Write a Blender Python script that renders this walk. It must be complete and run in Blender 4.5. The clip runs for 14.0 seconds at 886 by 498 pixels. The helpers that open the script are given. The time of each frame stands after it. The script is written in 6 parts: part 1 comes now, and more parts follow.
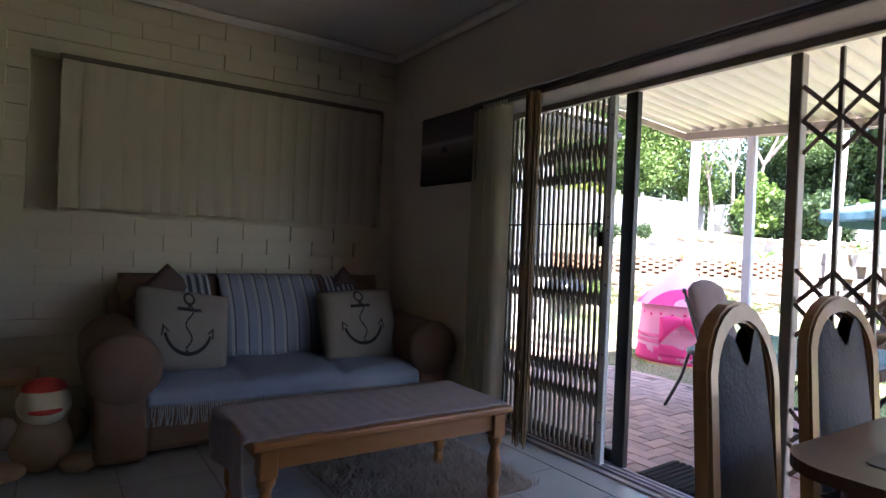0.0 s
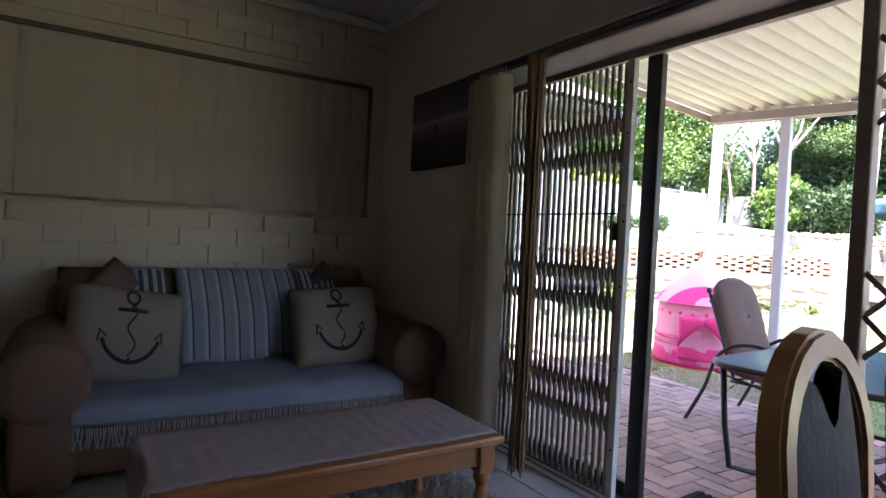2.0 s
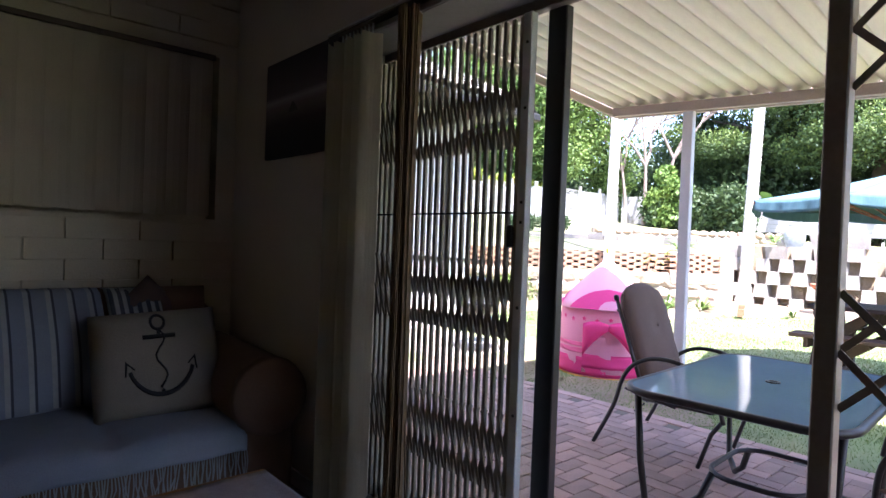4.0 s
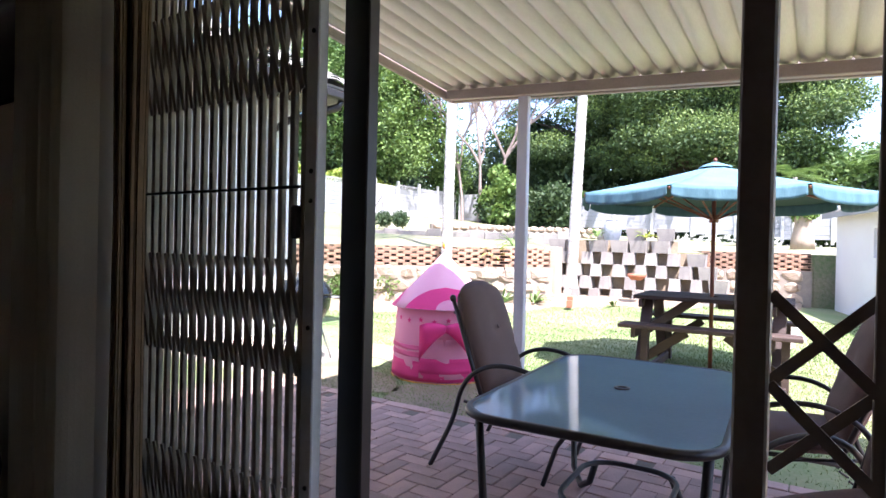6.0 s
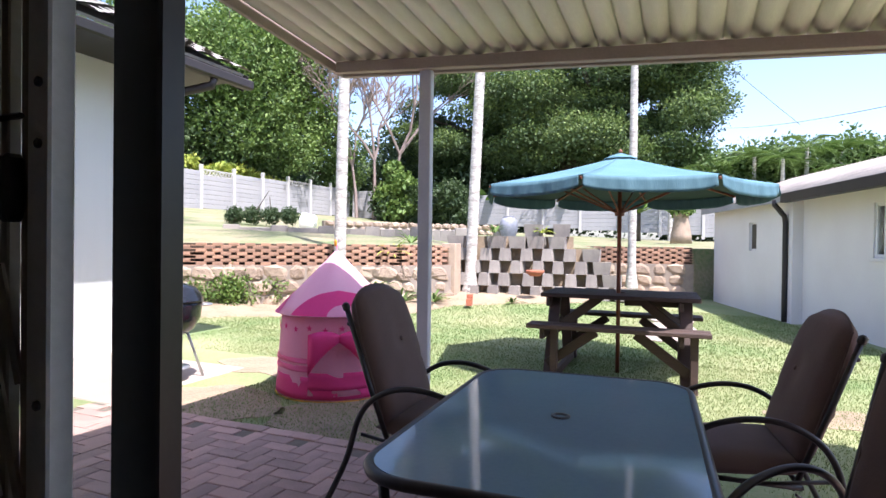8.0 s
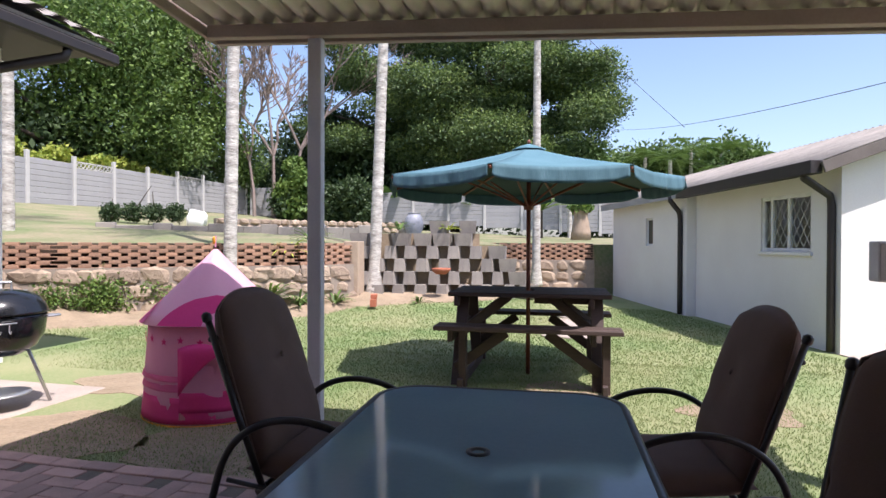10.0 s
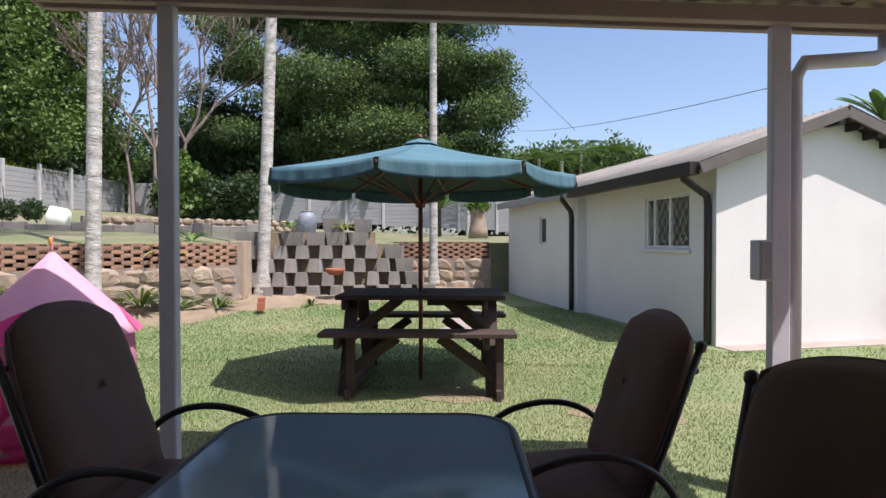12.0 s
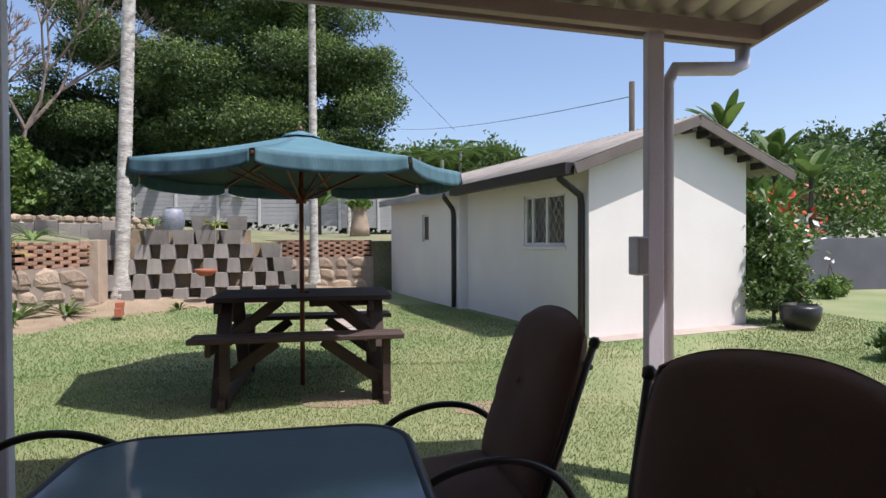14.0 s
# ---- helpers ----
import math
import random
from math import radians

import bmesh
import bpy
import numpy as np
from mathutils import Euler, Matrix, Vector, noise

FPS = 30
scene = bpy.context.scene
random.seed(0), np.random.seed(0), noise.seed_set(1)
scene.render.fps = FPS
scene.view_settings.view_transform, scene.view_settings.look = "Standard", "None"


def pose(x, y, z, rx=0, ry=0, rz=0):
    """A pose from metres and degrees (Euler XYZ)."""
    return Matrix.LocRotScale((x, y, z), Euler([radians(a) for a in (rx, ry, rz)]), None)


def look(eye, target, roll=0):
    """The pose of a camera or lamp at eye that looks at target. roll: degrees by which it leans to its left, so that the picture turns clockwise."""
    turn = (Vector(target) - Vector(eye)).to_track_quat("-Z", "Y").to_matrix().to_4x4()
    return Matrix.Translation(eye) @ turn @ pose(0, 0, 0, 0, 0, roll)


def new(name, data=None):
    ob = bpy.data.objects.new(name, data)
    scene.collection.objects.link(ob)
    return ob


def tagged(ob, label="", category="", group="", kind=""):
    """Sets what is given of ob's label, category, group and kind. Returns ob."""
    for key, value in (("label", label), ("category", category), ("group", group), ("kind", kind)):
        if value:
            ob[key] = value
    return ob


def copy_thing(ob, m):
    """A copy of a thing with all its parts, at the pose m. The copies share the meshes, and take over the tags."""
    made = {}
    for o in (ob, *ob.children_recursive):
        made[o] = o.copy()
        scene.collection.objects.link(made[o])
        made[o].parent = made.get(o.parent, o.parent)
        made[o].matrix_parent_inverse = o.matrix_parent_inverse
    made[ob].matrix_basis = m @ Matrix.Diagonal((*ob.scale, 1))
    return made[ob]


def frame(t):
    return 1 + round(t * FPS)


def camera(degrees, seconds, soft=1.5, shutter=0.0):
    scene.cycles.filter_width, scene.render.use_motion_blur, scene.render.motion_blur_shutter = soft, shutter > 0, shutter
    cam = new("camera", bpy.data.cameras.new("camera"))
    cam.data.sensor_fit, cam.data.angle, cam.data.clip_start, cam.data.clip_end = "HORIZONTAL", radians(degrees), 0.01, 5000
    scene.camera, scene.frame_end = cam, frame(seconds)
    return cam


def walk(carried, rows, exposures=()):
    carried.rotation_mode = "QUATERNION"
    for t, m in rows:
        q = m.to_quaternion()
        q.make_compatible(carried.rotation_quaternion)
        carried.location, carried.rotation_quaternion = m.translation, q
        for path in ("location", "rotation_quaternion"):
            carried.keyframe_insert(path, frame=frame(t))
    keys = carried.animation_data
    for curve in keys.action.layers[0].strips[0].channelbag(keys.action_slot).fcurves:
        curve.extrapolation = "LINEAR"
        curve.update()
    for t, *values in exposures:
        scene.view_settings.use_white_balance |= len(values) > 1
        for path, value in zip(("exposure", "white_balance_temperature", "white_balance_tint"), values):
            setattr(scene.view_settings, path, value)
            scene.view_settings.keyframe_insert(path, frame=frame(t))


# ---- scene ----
cam = camera(74.6, 14.0)
EXPOSURES = [(0, 3.33, 5850, 22), (2.2, 3.23, 5850, 22), (4.5, 2.62, 5850, 22), (5.5, 2.38, 5850, 22), (7.0, 1.80, 5900, 21), (9.3, 0.95, 6150, 20), (11, 0.53, 6200, 18), (14, 0.30, 6200, 16)]
PATH = [
    (0, (0.555, 0.186, 1.174), (1.663, 1.852, 1.165), 2.4),
    (0.5, (0.647, 0.235, 1.182), (1.698, 1.937, 1.165), 2.7),
    (1, (0.769, 0.337, 1.191), (1.811, 2.043, 1.165), 2.9),
    (1.5, (0.867, 0.455, 1.187), (1.921, 2.154, 1.152), 2.9),
    (2, (0.953, 0.528, 1.189), (2.021, 2.218, 1.147), 2.8),
    (2.2, (0.994, 0.572, 1.182), (2.073, 2.255, 1.144), 2.9),
    (4.3, (1.578, 1.032, 1.227), (2.957, 2.48, 1.196), 2.1),
    (4.5, (1.62, 1.064, 1.226), (3.039, 2.473, 1.193), 2.1),
    (5, (1.762, 1.151, 1.224), (3.272, 2.463, 1.195), 1.9),
    (5.5, (1.926, 1.24, 1.218), (3.53, 2.434, 1.195), 1.8),
    (6, (2.079, 1.318, 1.205), (3.752, 2.414, 1.188), 1.3),
    (6.5, (2.205, 1.449, 1.21), (3.936, 2.451, 1.192), 1.1),
    (7, (2.327, 1.542, 1.206), (4.106, 2.456, 1.189), 1.0),
    (9.5, (3.014, 1.744, 1.171), (4.931, 2.314, 1.15), 0.3),
    (10, (3.092, 1.774, 1.168), (5.036, 2.247, 1.148), 0.2),
    (10.5, (3.197, 1.779, 1.166), (5.159, 2.169, 1.145), 0.1),
    (11, (3.305, 1.764, 1.165), (5.281, 2.075, 1.144), 0.1),
    (11.5, (3.374, 1.741, 1.167), (5.361, 1.967, 1.144), -0.0),
    (12, (3.417, 1.723, 1.179), (5.412, 1.861, 1.154), -0.1),
    (12.5, (3.48, 1.725, 1.184), (5.479, 1.763, 1.157), -0.2),
    (13, (3.519, 1.739, 1.181), (5.517, 1.671, 1.152), -0.2),
    (13.5, (3.537, 1.747, 1.177), (5.529, 1.573, 1.146), -0.3),
    (14, (3.55, 1.759, 1.175), (5.532, 1.49, 1.142), -0.3),
]
walk(cam, [(t, look(eye, target, roll)) for t, eye, target, roll in PATH], EXPOSURES)

# ---- light ----
SUN_DIR = Vector((-0.29, -0.41, 1.0)).normalized()   # towards the sun
world = bpy.data.worlds.new("sky")
world.use_nodes = True
wn = world.node_tree
sky = wn.nodes.new("ShaderNodeTexSky")
sky.sky_type, sky.sun_disc = "NISHITA", False
sky.sun_elevation = math.asin(SUN_DIR.z)
sky.sun_rotation = math.atan2(SUN_DIR.x, SUN_DIR.y)
sky.air_density, sky.dust_density = 1.0, 1.8
wn.links.new(sky.outputs[0], wn.nodes["Background"].inputs[0])
wn.nodes["Background"].inputs[1].default_value = 0.15
scene.world = world
sun = new("sun", bpy.data.lights.new("sun", "SUN"))
sun.data.energy, sun.data.angle, sun.data.color = 5.0, radians(0.5), (1.0, 0.95, 0.87)
sun.matrix_world = look(SUN_DIR * 60, (0, 0, 0))


# ---- materials ----
def surf(name, c1, c2=None, scale=8.0, rough=0.7, bump=0.0, metal=0.0, fine=60.0, spread=0.5, rnd=0.0, stretch=(1, 1, 1), spec=0.5, dist=0.01, trans=0.0):
    """Two colours mixed by coarse and fine noise, with fine relief and, for pieces, a shade of their own."""
    m = bpy.data.materials.new(name)
    m.use_nodes = True
    nt = m.node_tree
    b = nt.nodes["Principled BSDF"]
    N, L = nt.nodes.new, nt.links.new
    c2 = c2 or tuple(v * 0.8 for v in c1)
    co, mp = N("ShaderNodeTexCoord"), N("ShaderNodeMapping")
    mp.inputs["Scale"].default_value = stretch
    L(co.outputs["Object"], mp.inputs["Vector"])
    n1, n2 = N("ShaderNodeTexNoise"), N("ShaderNodeTexNoise")
    n1.inputs["Scale"].default_value, n1.inputs["Detail"].default_value = scale, 5
    n2.inputs["Scale"].default_value, n2.inputs["Detail"].default_value = fine, 4
    L(mp.outputs[0], n1.inputs["Vector"])
    L(mp.outputs[0], n2.inputs["Vector"])
    mx = N("ShaderNodeMath")
    mx.operation = "MULTIPLY_ADD"
    L(n2.outputs[0], mx.inputs[0])
    mx.inputs[1].default_value = 0.6
    L(n1.outputs[0], mx.inputs[2])
    ramp = N("ShaderNodeMapRange")
    ramp.inputs[1].default_value, ramp.inputs[2].default_value = 0.8 - spread * 0.6, 0.8 + spread * 0.6
    src = mx.outputs[0]
    if rnd:
        oi, ad = N("ShaderNodeObjectInfo"), N("ShaderNodeMath")
        geo, a2 = N("ShaderNodeNewGeometry"), N("ShaderNodeMath")
        a2.operation = "ADD"
        L(oi.outputs["Random"], a2.inputs[0])
        L(geo.outputs["Random Per Island"], a2.inputs[1])
        sb = N("ShaderNodeMath")
        sb.operation = "FRACT"
        L(a2.outputs[0], sb.inputs[0])
        ad.operation = "MULTIPLY_ADD"
        L(sb.outputs[0], ad.inputs[0])
        ad.inputs[1].default_value = rnd
        L(src, ad.inputs[2])
        s2 = N("ShaderNodeMath")
        s2.operation = "SUBTRACT"
        L(ad.outputs[0], s2.inputs[0])
        s2.inputs[1].default_value = rnd * 0.5
        src = s2.outputs[0]
    L(src, ramp.inputs[0])
    mix = N("ShaderNodeMix")
    mix.data_type = "RGBA"
    mix.inputs["A"].default_value, mix.inputs["B"].default_value = (*c1, 1), (*c2, 1)
    L(ramp.outputs[0], mix.inputs["Factor"])
    L(mix.outputs["Result"], b.inputs["Base Color"])
    b.inputs["Roughness"].default_value, b.inputs["Metallic"].default_value = rough, metal
    b.inputs["Specular IOR Level"].default_value = spec
    if bump:
        bp = N("ShaderNodeBump")
        bp.inputs["Strength"].default_value, bp.inputs["Distance"].default_value = bump, dist
        L(mx.outputs[0], bp.inputs["Height"])
        L(bp.outputs[0], b.inputs["Normal"])
    if trans:
        tr, ms = N("ShaderNodeBsdfTranslucent"), N("ShaderNodeMixShader")
        L(mix.outputs["Result"], tr.inputs["Color"])
        ms.inputs[0].default_value = trans
        L(b.outputs[0], ms.inputs[1])
        L(tr.outputs[0], ms.inputs[2])
        L(ms.outputs[0], nt.nodes["Material Output"].inputs["Surface"])
    return m


def glass(name, colour, rough=0.02):
    """A thin pane: mostly clear, with gloss at a slant."""
    m = bpy.data.materials.new(name)
    m.use_nodes = True
    nt = m.node_tree
    N, L = nt.nodes.new, nt.links.new
    tr, gl, ms, fr = N("ShaderNodeBsdfTransparent"), N("ShaderNodeBsdfGlossy"), N("ShaderNodeMixShader"), N("ShaderNodeLayerWeight")
    pw, ad = N("ShaderNodeMath"), N("ShaderNodeMath")
    pw.operation, ad.operation = "POWER", "MULTIPLY_ADD"
    pw.inputs[1].default_value, ad.inputs[1].default_value, ad.inputs[2].default_value = 5.0, 0.9, 0.03
    tr.inputs["Color"].default_value = (*colour, 1)
    gl.inputs["Roughness"].default_value = rough
    L(fr.outputs["Facing"], pw.inputs[0])
    L(pw.outputs[0], ad.inputs[0])
    L(ad.outputs[0], ms.inputs[0])
    L(tr.outputs[0], ms.inputs[1])
    L(gl.outputs[0], ms.inputs[2])
    L(ms.outputs[0], nt.nodes["Material Output"].inputs["Surface"])
    return m


M_BRICK_PAINT = surf("cream_paint_on_brick", (0.60, 0.53, 0.40), (0.50, 0.44, 0.33), 3, 0.55, 0.35, fine=90)
M_PLASTER_IN = surf("inside_plaster", (0.64, 0.56, 0.47), (0.56, 0.49, 0.41), 2, 0.8, 0.12, fine=120)
M_CEILING = surf("ceiling_paint", (0.74, 0.69, 0.62), (0.66, 0.61, 0.55), 1.5, 0.85, 0.1)
M_TILE = surf("pale_floor_tile", (0.46, 0.47, 0.48), (0.38, 0.39, 0.41), 4, 0.22, 0.03, rnd=0.25)
M_GROUT = surf("grout", (0.25, 0.24, 0.23), None, 20, 0.9)
M_WHITE_WALL = surf("white_wall_paint", (0.78, 0.75, 0.72), (0.66, 0.62, 0.59), 1.3, 0.75, 0.25, fine=45, spread=0.8)
M_PAVER = surf("pink_brick_paver", (0.52, 0.335, 0.285), (0.34, 0.23, 0.20), 7, 0.85, 0.4, fine=70, rnd=0.7)
M_SAND = surf("paver_joint_sand", (0.20, 0.16, 0.13), (0.13, 0.11, 0.09), 12, 0.95, 0.3)
M_CONCRETE = surf("worn_concrete", (0.42, 0.35, 0.30), (0.29, 0.245, 0.21), 2.5, 0.9, 0.3, fine=50)
M_LAWN = surf("lawn_ground", (0.12, 0.185, 0.06), (0.265, 0.26, 0.135), 0.7, 0.95, 0.3, fine=45, spread=0.45, dist=0.015)
M_SOIL = surf("dry_soil", (0.33, 0.25, 0.17), (0.19, 0.145, 0.095), 3, 0.95, 0.6, fine=30, dist=0.03)
M_GRASS = surf("grass_blades", (0.125, 0.215, 0.062), (0.285, 0.305, 0.14), 0.7, 0.8, fine=3, rnd=0.2, trans=0.25)
M_ROOF_SHEET = surf("white_roof_sheet", (0.74, 0.71, 0.64), (0.60, 0.56, 0.49), 1.2, 0.6, 0.1, stretch=(0.4, 3, 1))
M_STEEL_PAINT = surf("grey_white_steel_paint", (0.60, 0.585, 0.64), (0.50, 0.485, 0.53), 3, 0.5, 0.1)
M_BLACK_METAL = surf("black_frame_paint", (0.012, 0.011, 0.012), (0.02, 0.018, 0.018), 10, 0.35, 0.05)
M_BRONZE = surf("brown_door_frame", (0.12, 0.092, 0.075), (0.085, 0.065, 0.052), 10, 0.4, 0.05)
M_GATE = surf("ivory_gate_paint", (0.37, 0.32, 0.25), (0.26, 0.22, 0.17), 12, 0.45, 0.1)
M_GATE_WHITE = surf("white_gate_strip", (0.75, 0.74, 0.72), (0.6, 0.59, 0.57), 12, 0.45, 0.1)
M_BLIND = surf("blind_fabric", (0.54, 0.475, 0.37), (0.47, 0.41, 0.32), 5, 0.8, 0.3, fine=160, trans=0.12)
# lit copy of the blind fabric: daylight put in as paler, more translucent colour
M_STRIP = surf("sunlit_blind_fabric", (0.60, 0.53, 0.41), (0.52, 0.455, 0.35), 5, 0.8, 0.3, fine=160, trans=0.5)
M_DARK_PIPE = surf("dark_brown_gutter_paint", (0.026, 0.019, 0.017), (0.017, 0.013, 0.012), 6, 0.5, 0.1)
M_FIBRE_ROOF = surf("lichen_fibre_cement", (0.30, 0.27, 0.24), (0.16, 0.145, 0.13), 3, 0.9, 0.5, fine=40)
M_GLASS = glass("window_glass", (0.9, 0.93, 0.92))
M_STONE = surf("field_stone", (0.42, 0.325, 0.24), (0.26, 0.195, 0.145), 4, 0.9, 0.6, fine=30, rnd=0.7, dist=0.03)
M_MORTAR = surf("mortar", (0.30, 0.25, 0.20), (0.22, 0.18, 0.15), 8, 0.95, 0.4)
M_RED_BRICK = surf("red_screen_brick", (0.42, 0.24, 0.155), (0.25, 0.15, 0.105), 5, 0.9, 0.4, fine=40, rnd=0.6)
M_BLOCK = surf("grey_concrete_block", (0.29, 0.26, 0.23), (0.185, 0.165, 0.15), 4, 0.95, 0.5, fine=40, rnd=0.5)
M_FENCE = surf("grey_concrete_panel", (0.34, 0.335, 0.34), (0.26, 0.26, 0.265), 2, 0.85, 0.3, rnd=0.2)
M_FENCE_POST = surf("pale_concrete_post", (0.50, 0.485, 0.47), (0.40, 0.39, 0.38), 3, 0.85, 0.3)


# ---- shaping helpers ----
def part(name, bm, material, parent=None, label="", smooth=False):
    me = bpy.data.meshes.new(name)
    bm.normal_update()
    if smooth:
        for f in bm.faces:
            f.smooth = True
    bm.to_mesh(me)
    bm.free()
    me.materials.append(material)
    ob = new(name, me)
    if parent:
        ob.parent = parent
    if label:
        tagged(ob, label)
    return ob


def thing(name, m, label, category, group="", kind=""):
    ob = new(name)
    ob.empty_display_size = 0.1
    ob.matrix_world = m
    return tagged(ob, label, category, group, kind)


def setting(name, bm, material, label, category, smooth=False):
    return tagged(part(name, bm, material, smooth=smooth), label, category, kind="structure")


def box(x0, x1, y0, y1, z0, z1, bevel=0.0, bm=None, seg=1):
    b = bmesh.new()
    vs = [b.verts.new((x, y, z)) for x in (x0, x1) for y in (y0, y1) for z in (z0, z1)]
    for q in ((0, 1, 3, 2), (4, 6, 7, 5), (0, 4, 5, 1), (2, 3, 7, 6), (0, 2, 6, 4), (1, 5, 7, 3)):
        b.faces.new([vs[i] for i in q])
    if bevel:
        bmesh.ops.bevel(b, geom=b.edges[:], offset=bevel, segments=seg, affect="EDGES", profile=0.5)
    return merge(bm, b)


def merge(bm, b, m=None):
    """Adds b to bm, moved by m, and gives bm back."""
    if m is not None:
        bmesh.ops.transform(b, matrix=m, verts=b.verts)
    if bm is None:
        return b
    me = bpy.data.meshes.new("tmp")
    b.to_mesh(me)
    b.free()
    bm.from_mesh(me)
    bpy.data.meshes.remove(me)
    return bm


def beam(p, q, w, d, bm=None, bevel=0.004, up=(0, 0, 1)):
    """A bar from p to q, w wide across and d deep."""
    p, q = Vector(p), Vector(q)
    ax = (q - p).normalized()
    side = ax.cross(Vector(up))
    side = side.normalized() if side.length > 1e-4 else Vector((1, 0, 0))
    top = side.cross(ax)
    ln = (q - p).length
    b = box(-w / 2, w / 2, 0, ln, -d / 2, d / 2, bevel)
    m = Matrix((side, ax, top)).transposed().to_4x4()
    return merge(bm, b, Matrix.Translation(p) @ m)


def tube(points, radius, bm=None, sides=8, closed=False):
    """A round bar along points; radius is one number or one for each point."""
    pts = [Vector(p) for p in points]
    rad = radius if isinstance(radius, (list, tuple)) else [radius] * len(pts)
    b = bmesh.new()
    rings, nrm = [], None
    for i, p in enumerate(pts):
        a = pts[i - 1] if (i or closed) else p
        c = pts[(i + 1) % len(pts)] if (i < len(pts) - 1 or closed) else p
        ax = (c - a).normalized()
        if nrm is None:
            nrm = ax.orthogonal().normalized()
        nrm = (nrm - ax * nrm.dot(ax)).normalized()
        bi = ax.cross(nrm)
        rings.append([b.verts.new(p + (nrm * math.cos(k) + bi * math.sin(k)) * rad[i]) for k in (2 * math.pi * j / sides for j in range(sides))])
    n = len(rings)
    for i in range(n if closed else n - 1):
        r, s = rings[i], rings[(i + 1) % n]
        for j in range(sides):
            b.faces.new((r[j], r[(j + 1) % sides], s[(j + 1) % sides], s[j]))
    if not closed:
        b.faces.new(rings[0][::-1])
        b.faces.new(rings[-1])
    return merge(bm, b)


def lathe(profile, bm=None, sides=20, at=(0, 0, 0)):
    """Turns (radius, height) pairs about the upright axis."""
    b = bmesh.new()
    rings = [[b.verts.new((r * math.cos(a) + at[0], r * math.sin(a) + at[1], z + at[2])) for a in (2 * math.pi * j / sides for j in range(sides))] for r, z in profile]
    for r, s in zip(rings, rings[1:]):
        for j in range(sides):
            b.faces.new((r[j], r[(j + 1) % sides], s[(j + 1) % sides], s[j]))
    b.faces.new(rings[0][::-1])
    b.faces.new(rings[-1])
    return merge(bm, b)


def flow(points, n=5):
    """A smooth curve through the points."""
    P = [Vector(p) for p in points]
    out = []
    for i in range(len(P) - 1):
        a, b, c, d = P[max(i - 1, 0)], P[i], P[i + 1], P[min(i + 2, len(P) - 1)]
        for k in range(n):
            t = k / n
            out.append(0.5 * ((2 * b) + (c - a) * t + (2 * a - 5 * b + 4 * c - d) * t * t + (3 * b - a - 3 * c + d) * t ** 3))
    return out + [P[-1]]


def arc(p, q, bulge, n=8):
    """Points on a bow from p to q, bulging by the vector given."""
    p, q, h = Vector(p), Vector(q), Vector(bulge)
    return [p.lerp(q, i / n) + h * (4 * (i / n) * (1 - i / n)) for i in range(n + 1)]


def grid_sheet(nx, ny, f):
    """A sheet whose point at (u, v), both 0 to 1, is f(u, v)."""
    b = bmesh.new()
    vs = [[b.verts.new(f(i / nx, j / ny)) for j in range(ny + 1)] for i in range(nx + 1)]
    for i in range(nx):
        for j in range(ny):
            b.faces.new((vs[i][j], vs[i + 1][j], vs[i + 1][j + 1], vs[i][j + 1]))
    return b


def shared(name, mesh, m, parent):
    ob = new(name, mesh)
    ob.parent = parent
    ob.matrix_basis = m
    return ob


def mesh_of(name, bm, material):
    me = bpy.data.meshes.new(name)
    bm.normal_update()
    bm.to_mesh(me)
    bm.free()
    me.materials.append(material)
    return me

# ---- the room ----
GZ = -0.12        # lawn
PZ = -0.10        # patio
CEIL = 2.72
XI, XO = 2.87, 3.13          # inner and outer face of the door wall
YB = 4.45                    # inner face of the brick wall
X0, Y0 = -2.6, -3.2          # the room's far corner behind the camera
OP0, OP1, OPZ = -1.3, 3.24, 2.09   # the sliding door's opening

setting("floor", box(X0 - 0.2, XO + 0.02, Y0 - 0.2, YB + 0.2, -0.2, -0.006), M_GROUT, "grey grout bed under the tiled room floor", "floor")
setting("ceiling", box(X0 - 0.2, XO, Y0 - 0.2, YB + 0.2, CEIL, CEIL + 0.15), M_CEILING, "plain painted plaster ceiling of the living room", "ceiling")
bm = box(XI, XO, OP1, YB + 0.22, -0.2, CEIL + 0.1)
box(XI, XO, OP0, OP1, OPZ, CEIL + 0.1, bm=bm)
box(XI, XO, Y0 - 0.2, OP0, -0.2, CEIL + 0.1, bm=bm)
setting("wall_east", bm, M_PLASTER_IN, "plastered living room wall with a wide sliding door opening", "wall")
setting("wall_south", box(X0 - 0.2, XI, Y0 - 0.2, Y0, -0.2, CEIL), M_PLASTER_IN, "plain plastered living room wall", "wall")
setting("wall_west", box(X0 - 0.2, X0, Y0, YB, -0.2, CEIL), M_PLASTER_IN, "plain plastered living room wall", "wall")
RX0, RX1, RZ0, RZ1 = 0.39, 2.76, 1.30, 2.25      # window recess
bm = box(X0 - 0.2, RX0, YB + 0.008, YB + 0.22, -0.2, CEIL)
box(RX1, XI, YB + 0.008, YB + 0.22, -0.2, CEIL, bm=bm)
box(RX0, RX1, YB + 0.008, YB + 0.22, -0.2, RZ0, bm=bm)
box(RX0, RX1, YB + 0.008, YB + 0.22, RZ1, CEIL, bm=bm)
box(RX0, RX1, YB + 0.15, YB + 0.22, RZ0, RZ1, bm=bm)
wall_north = setting("wall_north", bm, M_BRICK_PAINT, "cream-painted face brick wall behind the sofa", "wall")
